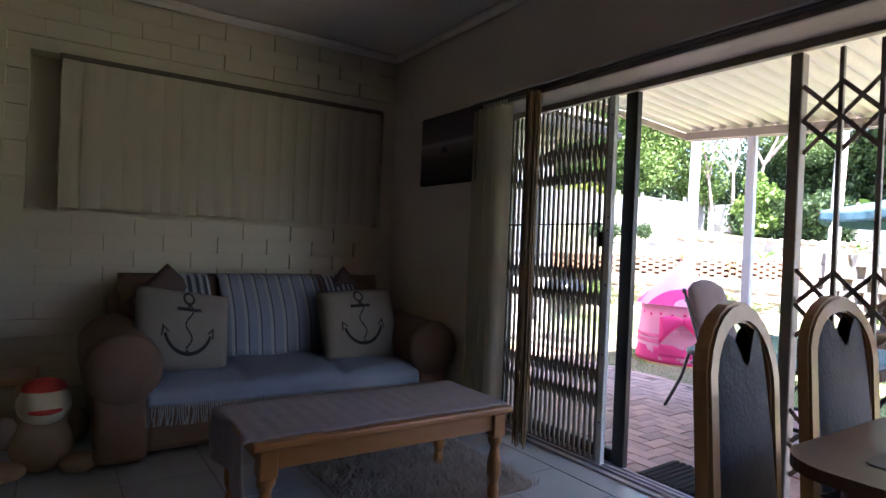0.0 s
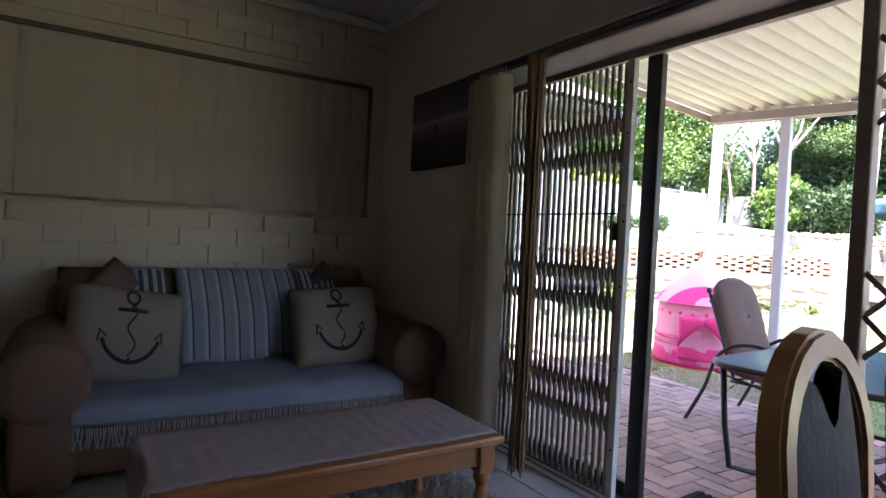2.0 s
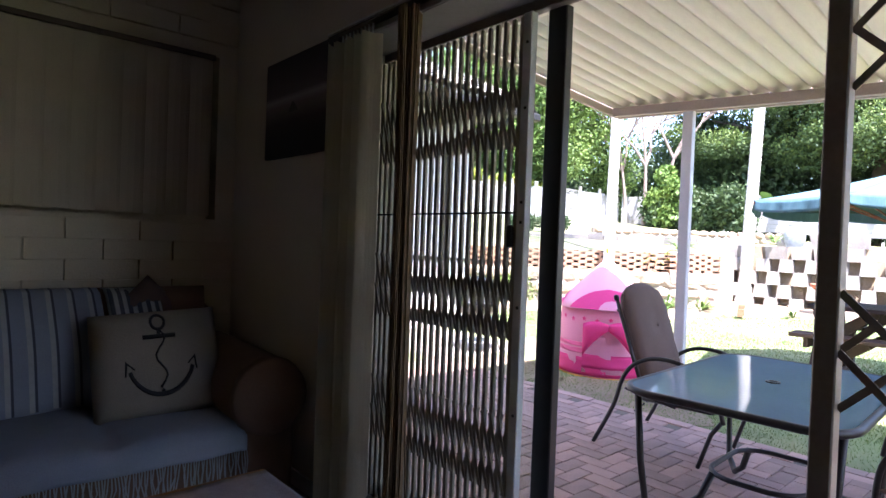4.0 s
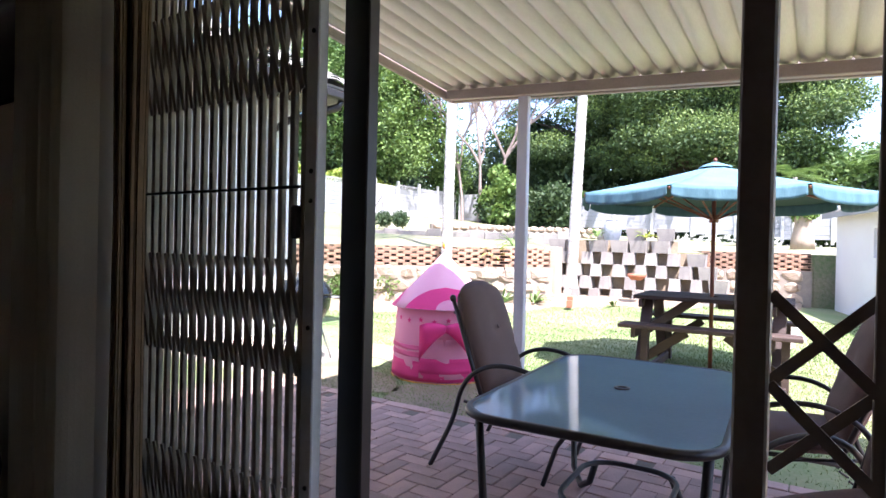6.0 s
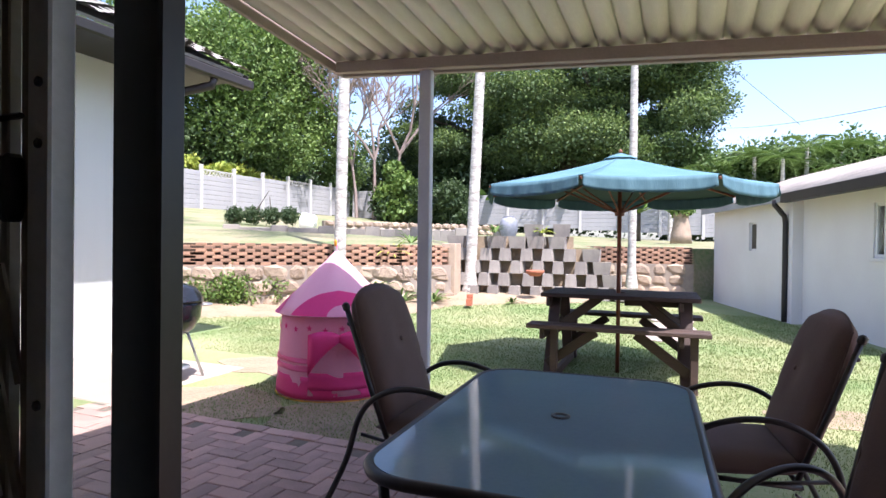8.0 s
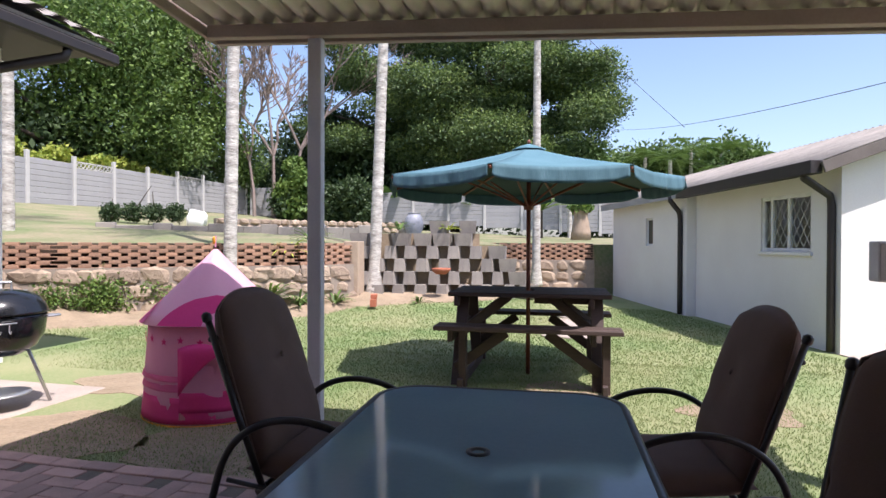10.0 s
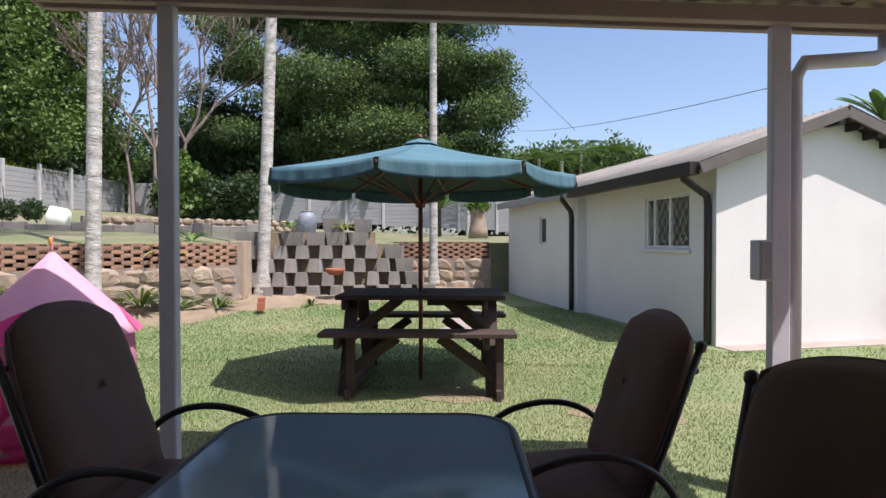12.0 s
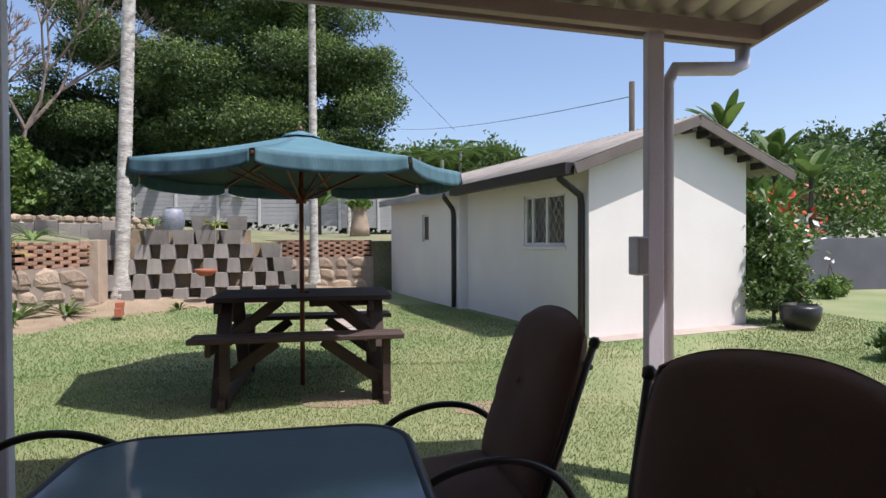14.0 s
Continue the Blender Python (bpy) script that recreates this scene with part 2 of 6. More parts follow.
# cove where wall and ceiling meet
bm = bmesh.new()
for p, q in (((X0, YB - 0.03, CEIL - 0.03), (XI, YB - 0.03, CEIL - 0.03)), ((XI - 0.03, Y0, CEIL - 0.03), (XI - 0.03, YB - 0.06, CEIL - 0.03))):
    beam(p, q, 0.06, 0.06, bm, 0.02)
setting("trim", bm, M_CEILING, "painted plaster cornice along the ceiling", "cornice")
bm = box(XI - 0.012, XI - 0.001, OP1 + 0.06, YB - 0.002, 0.0, 0.08, 0.003)
setting("baseboard", bm, M_TILE, "tiled skirting along the plastered wall", "skirting")

# exterior skin of the house
bm = box(XO + 0.001, XO + 0.03, OP1 + 0.02, 7.9, -0.3, 3.0)
box(XO + 0.001, XO + 0.03, -9.0, OP0 - 0.02, -0.3, 3.0, bm=bm)
box(XO + 0.001, XO + 0.03, OP0 - 0.02, OP1 + 0.02, OPZ + 0.03, 3.0, bm=bm)
setting("wall_outside", bm, M_WHITE_WALL, "white-painted plaster outside wall of the house", "wall")
setting("roof", box(X0 - 0.4, XO + 0.5, -9.0, 8.4, 3.0, 3.12), M_FIBRE_ROOF, "fibre cement roof over the house", "roof")

# ---- sliding door, gate and header ----
M_LINTEL = surf("dull_lintel_paint", (0.34, 0.30, 0.28), (0.27, 0.24, 0.22), 4, 0.6, 0.1)
M_OLD_GATE = surf("weathered_tan_gate_paint", (0.30, 0.25, 0.20), (0.21, 0.17, 0.135), 10, 0.5, 0.1)
YJ, YP = 2.22, 1.435
door = thing("door_1", pose(0, 0, 0), "dark aluminium sliding door pushed open in the wide opening", "sliding door", kind="structure")
bm = box(3.085, 3.125, OP0, OP1, OPZ - 0.045, OPZ - 0.002, 0.003)
part("top_track", bm, M_OLD_GATE, door)
bm = box(3.0, XO + 0.03, OP0, OP1, -0.006, 0.012, 0.003)
for x in (3.04, 3.085, 3.125):
    box(x - 0.004, x + 0.004, OP0, OP1, 0.008, 0.026, bm=bm)
part("bottom_track", bm, M_STEEL_PAINT, door, "worn aluminium floor track")
part("leading_stile", box(3.115, 3.155, YJ - 0.005, YJ + 0.075, 0.025, OPZ - 0.04, 0.004), M_BLACK_METAL, door, "black door stile")
part("back_stile", box(3.115, 3.155, OP1 - 0.03, OP1, 0.025, OPZ - 0.04, 0.004), M_BLACK_METAL, door)
part("bottom_rail", box(3.12, 3.15, YJ + 0.07, OP1 - 0.03, 0.028, 0.1, 0.004), M_BLACK_METAL, door)
part("pane", box(3.133, 3.139, YJ + 0.07, OP1 - 0.03, 0.1, OPZ - 0.05), M_GLASS, door).visible_shadow = False

GX = 3.07
gate = thing("security_gate", pose(GX, 0, 0), "ivory steel trellis security gate folded half open across the door", "security gate")
def trellis(y_a, y_b, n):
    """Upright channels with crossed links between them, in three bands."""
    step = (y_b - y_a) / n
    chan = box(-0.008, 0.008, -0.0085, 0.0085, 0.03, OPZ - 0.06, 0.002)
    me = mesh_of("channel", chan, M_GATE)
    for i in range(n + 1):
        shared("channel", me, pose(0, y_a + i * step, 0), gate)
    for za in (0.32, 0.88, 1.57):
        for side, zs in ((0, 1), (1, -1)):
            for i in range(0, n):
                for k in range(2):
                    z0 = za + k * 0.14
                    p = (0.0125 if side else -0.0125, y_a + i * step, z0 if zs > 0 else z0 + 0.14)
                    q = (0.0125 if side else -0.0125, y_a + (i + 1) * step, z0 + 0.14 if zs > 0 else z0)
                    links.append((p, q))
links = []
trellis(YJ + 0.15, OP1 - 0.03, 21)
st_ = (OP1 - 0.03 - YJ - 0.15) / 21
up_ = mesh_of("link", beam((0, 0, 0), (0, st_, 0.14), 0.013, 0.004, bevel=0, up=(1, 0, 0)), M_GATE)
dn_ = mesh_of("link", beam((0, 0, 0.14), (0, st_, 0), 0.013, 0.004, bevel=0, up=(1, 0, 0)), M_GATE)
for p, q in links:
    rising = q[2] > p[2]
    shared("link", up_ if rising else dn_, pose(p[0], p[1], min(p[2], q[2])), gate)
part("cross_rod", tube([(-0.012, YJ + 0.15, 1.335), (-0.012, OP1 - 0.03, 1.335)], 0.004, sides=6), M_BLACK_METAL, gate)
bm = box(-0.016, 0.016, YJ + 0.095, YJ + 0.135, 0.02, OPZ - 0.055, 0.003)
part("end_strip", bm, M_GATE_WHITE, gate, "white lock strip with screw heads")
screw = mesh_of("screw", lathe(((0.006, 0), (0.006, 0.003), (0.003, 0.005)), sides=8), M_BLACK_METAL)
for z in (0.25, 0.62, 1.0, 1.30, 1.37, 1.70, 1.93):
    shared("screw", screw, pose(-0.016, YJ + 0.112, z, 0, -90, 0), gate)
part("lock", box(-0.03, -0.005, YJ + 0.15, YJ + 0.168, 1.21, 1.29, 0.005), M_BLACK_METAL, gate, "dark lock with a hanging handle")

gate2 = thing("security_gate", pose(GX, 0, 0), "open steel trellis gate section beside the doorway", "security gate")
part("gate_post", box(0.03, 0.085, YP - 0.05, YP, 0.0, OPZ - 0.05, 0.004), M_OLD_GATE, gate2, "tan steel gate post")
chan = mesh_of("channel", box(-0.009, 0.009, -0.009, 0.009, 0.03, OPZ - 0.06, 0.002), M_OLD_GATE)
ys = [YP - 0.05 - 0.14 * i for i in range(1, 18)]
for y in ys:
    shared("channel", chan, pose(0.05, y, 0), gate2)
link = bmesh.new()
beam((0, 0, 0), (0, -0.14, 0.14), 0.018, 0.004, link, 0, up=(1, 0, 0))
l1 = mesh_of("link", link, M_OLD_GATE)
link = bmesh.new()
beam((0, 0, 0.14), (0, -0.14, 0), 0.018, 0.004, link, 0, up=(1, 0, 0))
l2 = mesh_of("link", link, M_OLD_GATE)
for y in [YP - 0.05] + ys[:-1]:
    for z in (0.28, 0.42, 0.86, 1.0, 1.62, 1.76):
        shared("link", l1, pose(0.06, y, z), gate2)
        shared("link", l2, pose(0.042, y, z), gate2)

pel = thing("blind_rail", pose(0, 0, 0), "brown and white blind rail above the sliding door", "curtain rail")
part("rail", box(XI - 0.05, XI - 0.004, OP0 - 0.1, OP1 + 0.06, 2.105, 2.115, 0.003), M_BRONZE, pel)
part("facing", box(XI - 0.056, XI - 0.002, OP0 - 0.1, OP1 + 0.06, 2.117, 2.127, 0.002), M_GATE_WHITE, pel)

# ---- outside ground ----
def ground_z(x, y):
    """Lawn, beds that rise to the retaining walls, terrace and slope behind."""
    lawn = GZ
    rise = max(0.0, min(1.0, (x - 11.6 - 0.0 * y) / 3.0)) * max(0.0, min(1.0, (y - 0.5) / 3))
    left = max(0.0, min(1.0, (y - 8.6) / 1.6)) * max(0.0, min(1.0, (x - 9.0) / 1.5))
    return lawn + 0.17 * max(rise, left) ** 1.5

bm = box(XI - 0.014, XI - 0.001, OP0, OP1, OPZ - 0.012, 2.102, 0.003)
box(XI - 0.001, 3.08, OP0, OP1, OPZ - 0.012, OPZ - 0.001, 0.002, bm)
setting("lintel_trim", bm, M_LINTEL, "pale painted trim under the door lintel", "trim")
XS = [-400, -150, -60, -20, 0, 3, 4, 5] + [5.8 + 0.4 * i for i in range(30)] + [18, 22, 30, 60, 150, 400, 900]
YS = [-900, -300, -100, -40, -20, -12] + [-8 + 0.5 * i for i in range(38)] + [12, 14, 20, 40, 100, 300, 900]
bm = bmesh.new()
vs = [[bm.verts.new((x, y, ground_z(x, y) - (0.12 if x < 5.7 else 0))) for y in YS] for x in XS]
for i in range(len(XS) - 1):
    for j in range(len(YS) - 1):
        bm.faces.new((vs[i][j], vs[i + 1][j], vs[i + 1][j + 1], vs[i][j + 1]))
setting("ground", bm, M_LAWN, "patchy green and straw-coloured lawn in the garden", "lawn", smooth=True)
setting("patio_bed", box(XO + 0.03, 5.82, -2.5, 6.0, -0.3, PZ - 0.012), M_SAND, "sandy bed under the brick patio", "patio")
setting("pavement", box(5.84, 7.35, 5.85, 7.78, -0.3, GZ + 0.012, 0.01), M_CONCRETE, "worn concrete slab beside the house wing", "concrete slab")

# ---- patio roof ----
def roof_z(x, y):
    return 2.52 + (6.5 - x) * 0.075 + (y - 4.15) * 0.0596
RY0, RY1 = -0.33, 4.15
canopy = thing("patio_roof", pose(0, 0, 0), "white corrugated patio roof on painted steel posts", "patio roof", kind="structure")
N_COR = 31
def sheet_point(u, v):
    x, y = XO + 0.03 + (6.47 - XO - 0.03) * u, RY0 + 0.02 + (RY1 - RY0 - 0.04) * v
    return Vector((x, y, roof_z(x, y) + 0.076 - 0.046 * abs(math.cos(v * N_COR * math.pi)) ** 0.75))
bm = grid_sheet(4, N_COR * 10, sheet_point)
roof_sheet = part("roof_sheet", bm, M_ROOF_SHEET, canopy, smooth=True)
sol = roof_sheet.modifiers.new("thick", "SOLIDIFY")
sol.thickness = 0.004
bm = beam((6.50, RY0, roof_z(6.5, RY0) - 0.0), (6.50, RY1, roof_z(6.5, RY1)), 0.05, 0.09)
beam((6.49, RY0, roof_z(6.5, RY0) + 0.07), (6.49, RY1, roof_z(6.5, RY1) + 0.07), 0.02, 0.05, bm)
M_FASCIA = surf("dull_tan_fascia_paint", (0.36, 0.29, 0.25), (0.28, 0.22, 0.19), 3, 0.6, 0.1)
part("front_fascia", bm, M_FASCIA, canopy)
bm = beam((6.35, RY0 + 0.05, roof_z(6.35, RY0) - 0.03), (6.35, RY1 - 0.05, roof_z(6.35, RY1) - 0.03), 0.06, 0.08)
part("front_beam", bm, M_FASCIA, canopy)
for y in (RY0, RY1):
    part("side_fascia", beam((XO + 0.04, y, roof_z(XO, y) + 0.03), (6.50, y, roof_z(6.5, y) + 0.03), 0.03, 0.15), M_FASCIA, canopy)
for y in (3.385, 0.27):
    part("post", box(6.365, 6.425, y - 0.045, y + 0.045, GZ - 0.1, roof_z(6.405, y) - 0.06, 0.006), M_STEEL_PAINT, canopy)
bm = tube([(6.50, RY0 + 0.03, roof_z(6.5, RY0) - 0.03), (6.50, RY0 + 0.03, roof_z(6.5, RY0) - 0.13), (6.45, RY0 + 0.12, roof_z(6.5, RY0) - 0.17), (6.42, 0.14, 2.06), (6.42, 0.185, 1.98), (6.42, 0.185, GZ + 0.05)], 0.038, sides=10)
part("downpipe", bm, M_STEEL_PAINT, canopy, smooth=True)
box_ = thing("meter_box", pose(6.40, 0.318, 0.985), "small grey box screwed to the patio post", "electrical box")
part("case", box(-0.05, 0.06, 0.0, 0.06, 0, 0.20, 0.006), M_STEEL_PAINT, box_)
part("cover", box(-0.056, -0.05, 0.004, 0.056, 0.01, 0.19, 0.002), M_FENCE, box_)

# ---- outbuilding ----
BU = Vector((0.27, -0.963, 0)).normalized()      # along the gable
BV = Vector((0.963, 0.27, 0)).normalized()       # along its length
G1 = Vector((10.765, -1.13, GZ))
M_B = Matrix.Translation(G1) @ Matrix((BU, BV, Vector((0, 0, 1)))).transposed().to_4x4()
W, LEN, EZ, RZ, EZR = 2.86, 7.6, 2.27, 2.87, 2.43
shed = thing("outbuilding", M_B, "low white-painted outbuilding with a fibre cement roof", "outbuilding", kind="structure")
b = bmesh.new()
g = [(0, 0, -0.1), (W, 0, -0.1), (W, 0, EZR), (W * 0.58, 0, RZ), (0, 0, EZ)]
fa = [b.verts.new(p) for p in g]
fb = [b.verts.new((p[0], 0.15, p[2])) for p in g]
b.faces.new(fa); b.faces.new(fb[::-1])
for i in range(5):
    b.faces.new((fa[i], fb[i], fb[(i + 1) % 5], fa[(i + 1) % 5]))
part("gable_wall", b, M_WHITE_WALL, shed)
WX0, WX1, WZ0, WZ1 = 0.37, 1.46, 1.19, 1.95      # window along the side
bm = box(0, 0.15, 0.15, 0.15 + WX0, -0.1, EZ)
box(0, 0.15, 0.15 + WX1, 3.6, -0.1, EZ, bm=bm)
box(0, 0.15, 0.15 + WX0, 0.15 + WX1, -0.1, WZ0, bm=bm)
box(0, 0.15, 0.15 + WX0, 0.15 + WX1, WZ1, EZ, bm=bm)
part("side_wall", bm, M_WHITE_WALL, shed)
bm = box(-0.17, 0.0, 3.6, 5.12, -0.1, EZ)
box(-0.17, 0.0, 5.5, LEN, -0.1, EZ, bm=bm)
box(-0.17, 0.0, 5.12, 5.5, -0.1, 1.25, bm=bm)
box(-0.17, 0.0, 5.12, 5.5, 1.82, EZ, bm=bm)
box(0.0, 0.1, 3.6, LEN, -0.1, EZ, bm=bm)
part("far_side_wall", bm, M_WHITE_WALL, shed)
part("back_wall", box(0, W, LEN - 0.15, LEN, -0.1, EZ), M_WHITE_WALL, shed)
part("other_wall", box(W - 0.15, W, 0.15, LEN - 0.15, -0.1, EZ), M_WHITE_WALL, shed)
M_BARGE = surf("weathered_brown_board", (0.15, 0.125, 0.11), (0.10, 0.085, 0.075), 5, 0.8, 0.2)
def shed_roof(u0, z0, u1, z1, name):
    n = 60
    def f(u, v):
        y = -0.26 + (LEN + 0.58) * v
        return Vector((u0 + (u1 - u0) * u, y, z0 + (z1 - z0) * u + 0.02 * math.cos(v * n * 2 * math.pi)))
    ob = part(name, grid_sheet(2, n * 6, f), M_FIBRE_ROOF, shed, smooth=True)
    s = ob.modifiers.new("thick", "SOLIDIFY")
    s.thickness = 0.012
UM = W * 0.58
sl = (RZ - EZ) / UM
shed_roof(-0.4, EZ - 0.4 * sl + 0.1, UM, RZ + 0.1, "roof_slope")
sr = (RZ - EZR) / (W - UM)
shed_roof(W + 0.72, EZR - 0.72 * sr + 0.1, UM, RZ + 0.1, "roof_slope")
for a, c in (((-0.4, -0.25, EZ - 0.4 * sl + 0.03), (UM, -0.25, RZ + 0.03)), ((W + 0.72, -0.25, EZR - 0.72 * sr + 0.03), (UM, -0.25, RZ + 0.03))):
    part("barge_board", beam(a, c, 0.03, 0.13), M_BARGE, shed)
part("eave_board", box(-0.42, -0.4, 3.5, LEN + 0.2, EZ - 0.4 * sl - 0.03, EZ - 0.4 * sl + 0.09), M_FENCE, shed)

# window, pipes and gutter of the outbuilding
win = part("window_frame", box(0.02, 0.07, 0.15 + WX0, 0.15 + WX0 + 0.05, WZ0, WZ1, 0.004), M_GATE_WHITE, shed)
for y in (WX1 - 0.05, 0.47 * (WX0 + WX1) - 0.03, 0.47 * (WX0 + WX1) + 0.35):
    part("mullion", box(0.02, 0.07, 0.15 + y, 0.15 + y + 0.05, WZ0, WZ1, 0.004), M_GATE_WHITE, win)
for z in (WZ0, WZ1 - 0.05):
    part("rail", box(0.022, 0.068, 0.2 + WX0, 0.1 + WX1, z, z + 0.05, 0.004), M_GATE_WHITE, win)
part("sill", box(-0.04, 0.1, 0.12 + WX0, 0.18 + WX1, WZ0 - 0.05, WZ0 - 0.002, 0.005), M_WHITE_WALL, win)
part("pane", box(0.045, 0.05, 0.2 + WX0, 0.1 + WX1, WZ0 + 0.05, WZ1 - 0.05), M_GLASS, win)
lat = bmesh.new()
y0, y1, z0, z1 = 0.2 + WX0, 0.1 + WX1, WZ0 + 0.05, WZ1 - 0.05
for k in range(-5, 9):
    for s in (1, -1):
        ya, yb = y0, y1
        za = z0 + k * 0.21 if s > 0 else z1 - k * 0.21
        zb = za + s * (yb - ya) * 1.5
        pts = []
        for q in range(41):
            yy = ya + (yb - ya) * q / 40
            zz = za + (zb - za) * q / 40
            if z0 <= zz <= z1:
                pts.append((0.034, yy, zz))
        if len(pts) > 1:
            beam(pts[0], pts[-1], 0.006, 0.005, lat, 0)
part("burglar_bars", lat, M_GATE_WHITE, win, "white diamond burglar bars")
part("curtain", grid_sheet(40, 1, lambda u, v: Vector((0.125 + 0.012 * math.sin(u * 60), 0.15 + WX0 + (WX1 - WX0) * (0.50 + 0.13 * u), WZ0 + (WZ1 - WZ0) * v))), M_BLIND, win, "pale curtain behind the glass")
w2 = part("small_window", box(-0.12, -0.09, 5.12, 5.5, 1.25, 1.82, 0.004), M_GATE_WHITE, shed, "narrow white side window")
part("pane", box(-0.125, -0.121, 5.16, 5.46, 1.29, 1.78), M_BLACK_METAL, w2)
eave = EZ - 0.4 * sl + 0.04
part("gutter", beam((-0.44, -0.2, eave), (-0.44, 3.3, eave - 0.02), 0.14, 0.15), M_DARK_PIPE, shed, "dark brown gutter")
for y, xw in ((0.05, -0.04), (3.72, -0.21)):
    part("downpipe", tube([(-0.42, y, eave - 0.02), (-0.42, y, eave - 0.1), (xw - 0.02, y + 0.06, eave - 0.3), (xw, y + 0.06, eave - 0.42), (xw, y + 0.06, 0.3), (xw, y + 0.06, 0.02)], 0.045, sides=10), M_DARK_PIPE, shed, "dark brown downpipe", smooth=True)
part("plinth", box(-0.02, W, -0.35, -0.001, -0.1, 0.012), M_CONCRETE, shed, "pale concrete apron")
for i in range(5):
    z = RZ - 0.12 - i * 0.099
    part("purlin_end", box(UM + 0.2 + i * 0.27, UM + 0.25 + i * 0.27, -0.23, 0.0, z - 0.05, z + 0.05, 0.004), M_DARK_PIPE, shed)
part("ridge_beam_end", box(UM - 0.12, UM - 0.02, -0.23, 0.0, RZ - 0.12, RZ - 0.02, 0.004), M_DARK_PIPE, shed)

# ---- house wing ----
bm = box(XO + 0.03, 8.0, 7.8, 8.0, -0.3, 3.25)
box(7.8, 8.0, 8.0, 16.0, -0.3, 3.25, bm=bm)
setting("wall_wing", bm, M_WHITE_WALL, "white-painted plaster wall of the house wing", "wall")
wing = thing("wing_roof", pose(0, 0, 0), "tiled wing roof with a dark brown gutter", "roof", kind="structure")
part("soffit", box(XO, 8.45, 6.95, 8.2, 3.22, 3.26), M_DARK_PIPE, wing, "dark eave boards")
tile_me = mesh_of("roof_tile", grid_sheet(5, 1, lambda u, v: Vector(((u - 0.5) * 0.31, v * 0.38, 0.03 * math.sin(u * math.pi) + 0.02 - 0.02 * v))), M_FIBRE_ROOF)
for i in range(18):
    for j in range(5):
        shared("roof_tile", tile_me, pose(3.3 + i * 0.3, 6.86 + j * 0.3, 3.34 + j * 0.15, 26, 0, 0), wing)
part("roof_deck", merge(None, box(XO, 8.5, 0, 9.5, -0.03, 0.0), pose(0, 6.92, 3.32, 26.5, 0, 0)), M_FIBRE_ROOF, wing)
g2 = bmesh.new()
box(XO, 8.55, 6.80, 6.92, 3.12, 3.24, 0.02, g2)
part("gutter", g2, M_DARK_PIPE, wing, "dark brown gutter")
part("barge", beam((8.5, 6.9, 3.2), (8.5, 10.0, 4.7), 0.03, 0.2), M_DARK_PIPE, wing)
part("downpipe", tube([(7.95, 6.88, 3.16), (7.93, 6.9, 3.04), (7.62, 7.55, 2.86), (7.5, 7.72, 2.72), (7.5, 7.73, 2.4), (7.5, 7.73, 0.1), (7.5, 7.66, 0.0)], 0.052, sides=12), M_DARK_PIPE, wing, "dark brown downpipe", smooth=True)

# ---- more materials ----
M_CUSHION = surf("dark_brown_cushion", (0.15, 0.098, 0.086), (0.11, 0.071, 0.062), 5, 0.9, 0.3, fine=220)
M_TUBE = surf("black_tube_paint", (0.016, 0.013, 0.014), (0.028, 0.022, 0.022), 15, 0.4, 0.05)
M_TEAL = surf("faded_teal_canvas", (0.05, 0.135, 0.17), (0.10, 0.20, 0.24), 2.5, 0.85, 0.25, fine=90, spread=0.7)
# near-black green: the shade under the umbrella, as a colour
M_UNDER_SHADE = surf("shaded_canvas_underside", (0.016, 0.04, 0.045), (0.022, 0.052, 0.056), 3, 0.9, 0.2)
M_VALANCE = surf("streaked_teal_valance", (0.03, 0.085, 0.11), (0.08, 0.165, 0.20), 4, 0.85, 0.25, fine=30, spread=0.8, stretch=(3, 3, 0.4))
M_REDWOOD = surf("red_brown_pole_wood", (0.20, 0.060, 0.032), (0.13, 0.040, 0.022), 6, 0.5, 0.1, stretch=(1, 1, 0.1))
M_DECKWOOD = surf("dark_stained_timber", (0.036, 0.021, 0.018), (0.07, 0.043, 0.034), 5, 0.7, 0.35, fine=70, stretch=(1, 0.12, 1), rnd=0.3)
M_PINK = surf("pale_pink_tent_fabric", (0.86, 0.40, 0.56), (0.80, 0.34, 0.52), 3, 0.7, 0.15, trans=0.35)
M_ROOFPINK = surf("blush_tent_roof", (0.90, 0.55, 0.68), (0.86, 0.48, 0.63), 3, 0.7, 0.15, trans=0.35)
M_HOT = surf("hot_pink_tent_fabric", (0.80, 0.055, 0.27), (0.72, 0.045, 0.23), 3, 0.7, 0.15, trans=0.3)
M_ROSE = surf("rose_tent_fabric", (0.82, 0.17, 0.37), (0.76, 0.14, 0.34), 3, 0.7, 0.15, trans=0.3)
M_ORANGE = surf("orange_flag_fabric", (0.85, 0.30, 0.02), (0.80, 0.42, 0.03), 9, 0.7)
M_ENAMEL = surf("black_kettle_enamel", (0.010, 0.011, 0.014), (0.016, 0.017, 0.02), 6, 0.16, 0.02)
M_ALU = surf("dull_aluminium", (0.55, 0.55, 0.56), (0.42, 0.42, 0.43), 9, 0.4, 0.1, metal=0.8)
M_TERRA = surf("terracotta", (0.40, 0.13, 0.07), (0.28, 0.09, 0.05), 8, 0.85, 0.3)
m = surf("blue_grey_table_glass", (0.255, 0.365, 0.46), (0.22, 0.325, 0.415), 3, 0.06, 0.0)
nt = m.node_tree
tp, mxs = nt.nodes.new("ShaderNodeBsdfTransparent"), nt.nodes.new("ShaderNodeMixShader")
tp.inputs["Color"].default_value = (0.30, 0.42, 0.50, 1)
mxs.inputs[0].default_value = 0.18
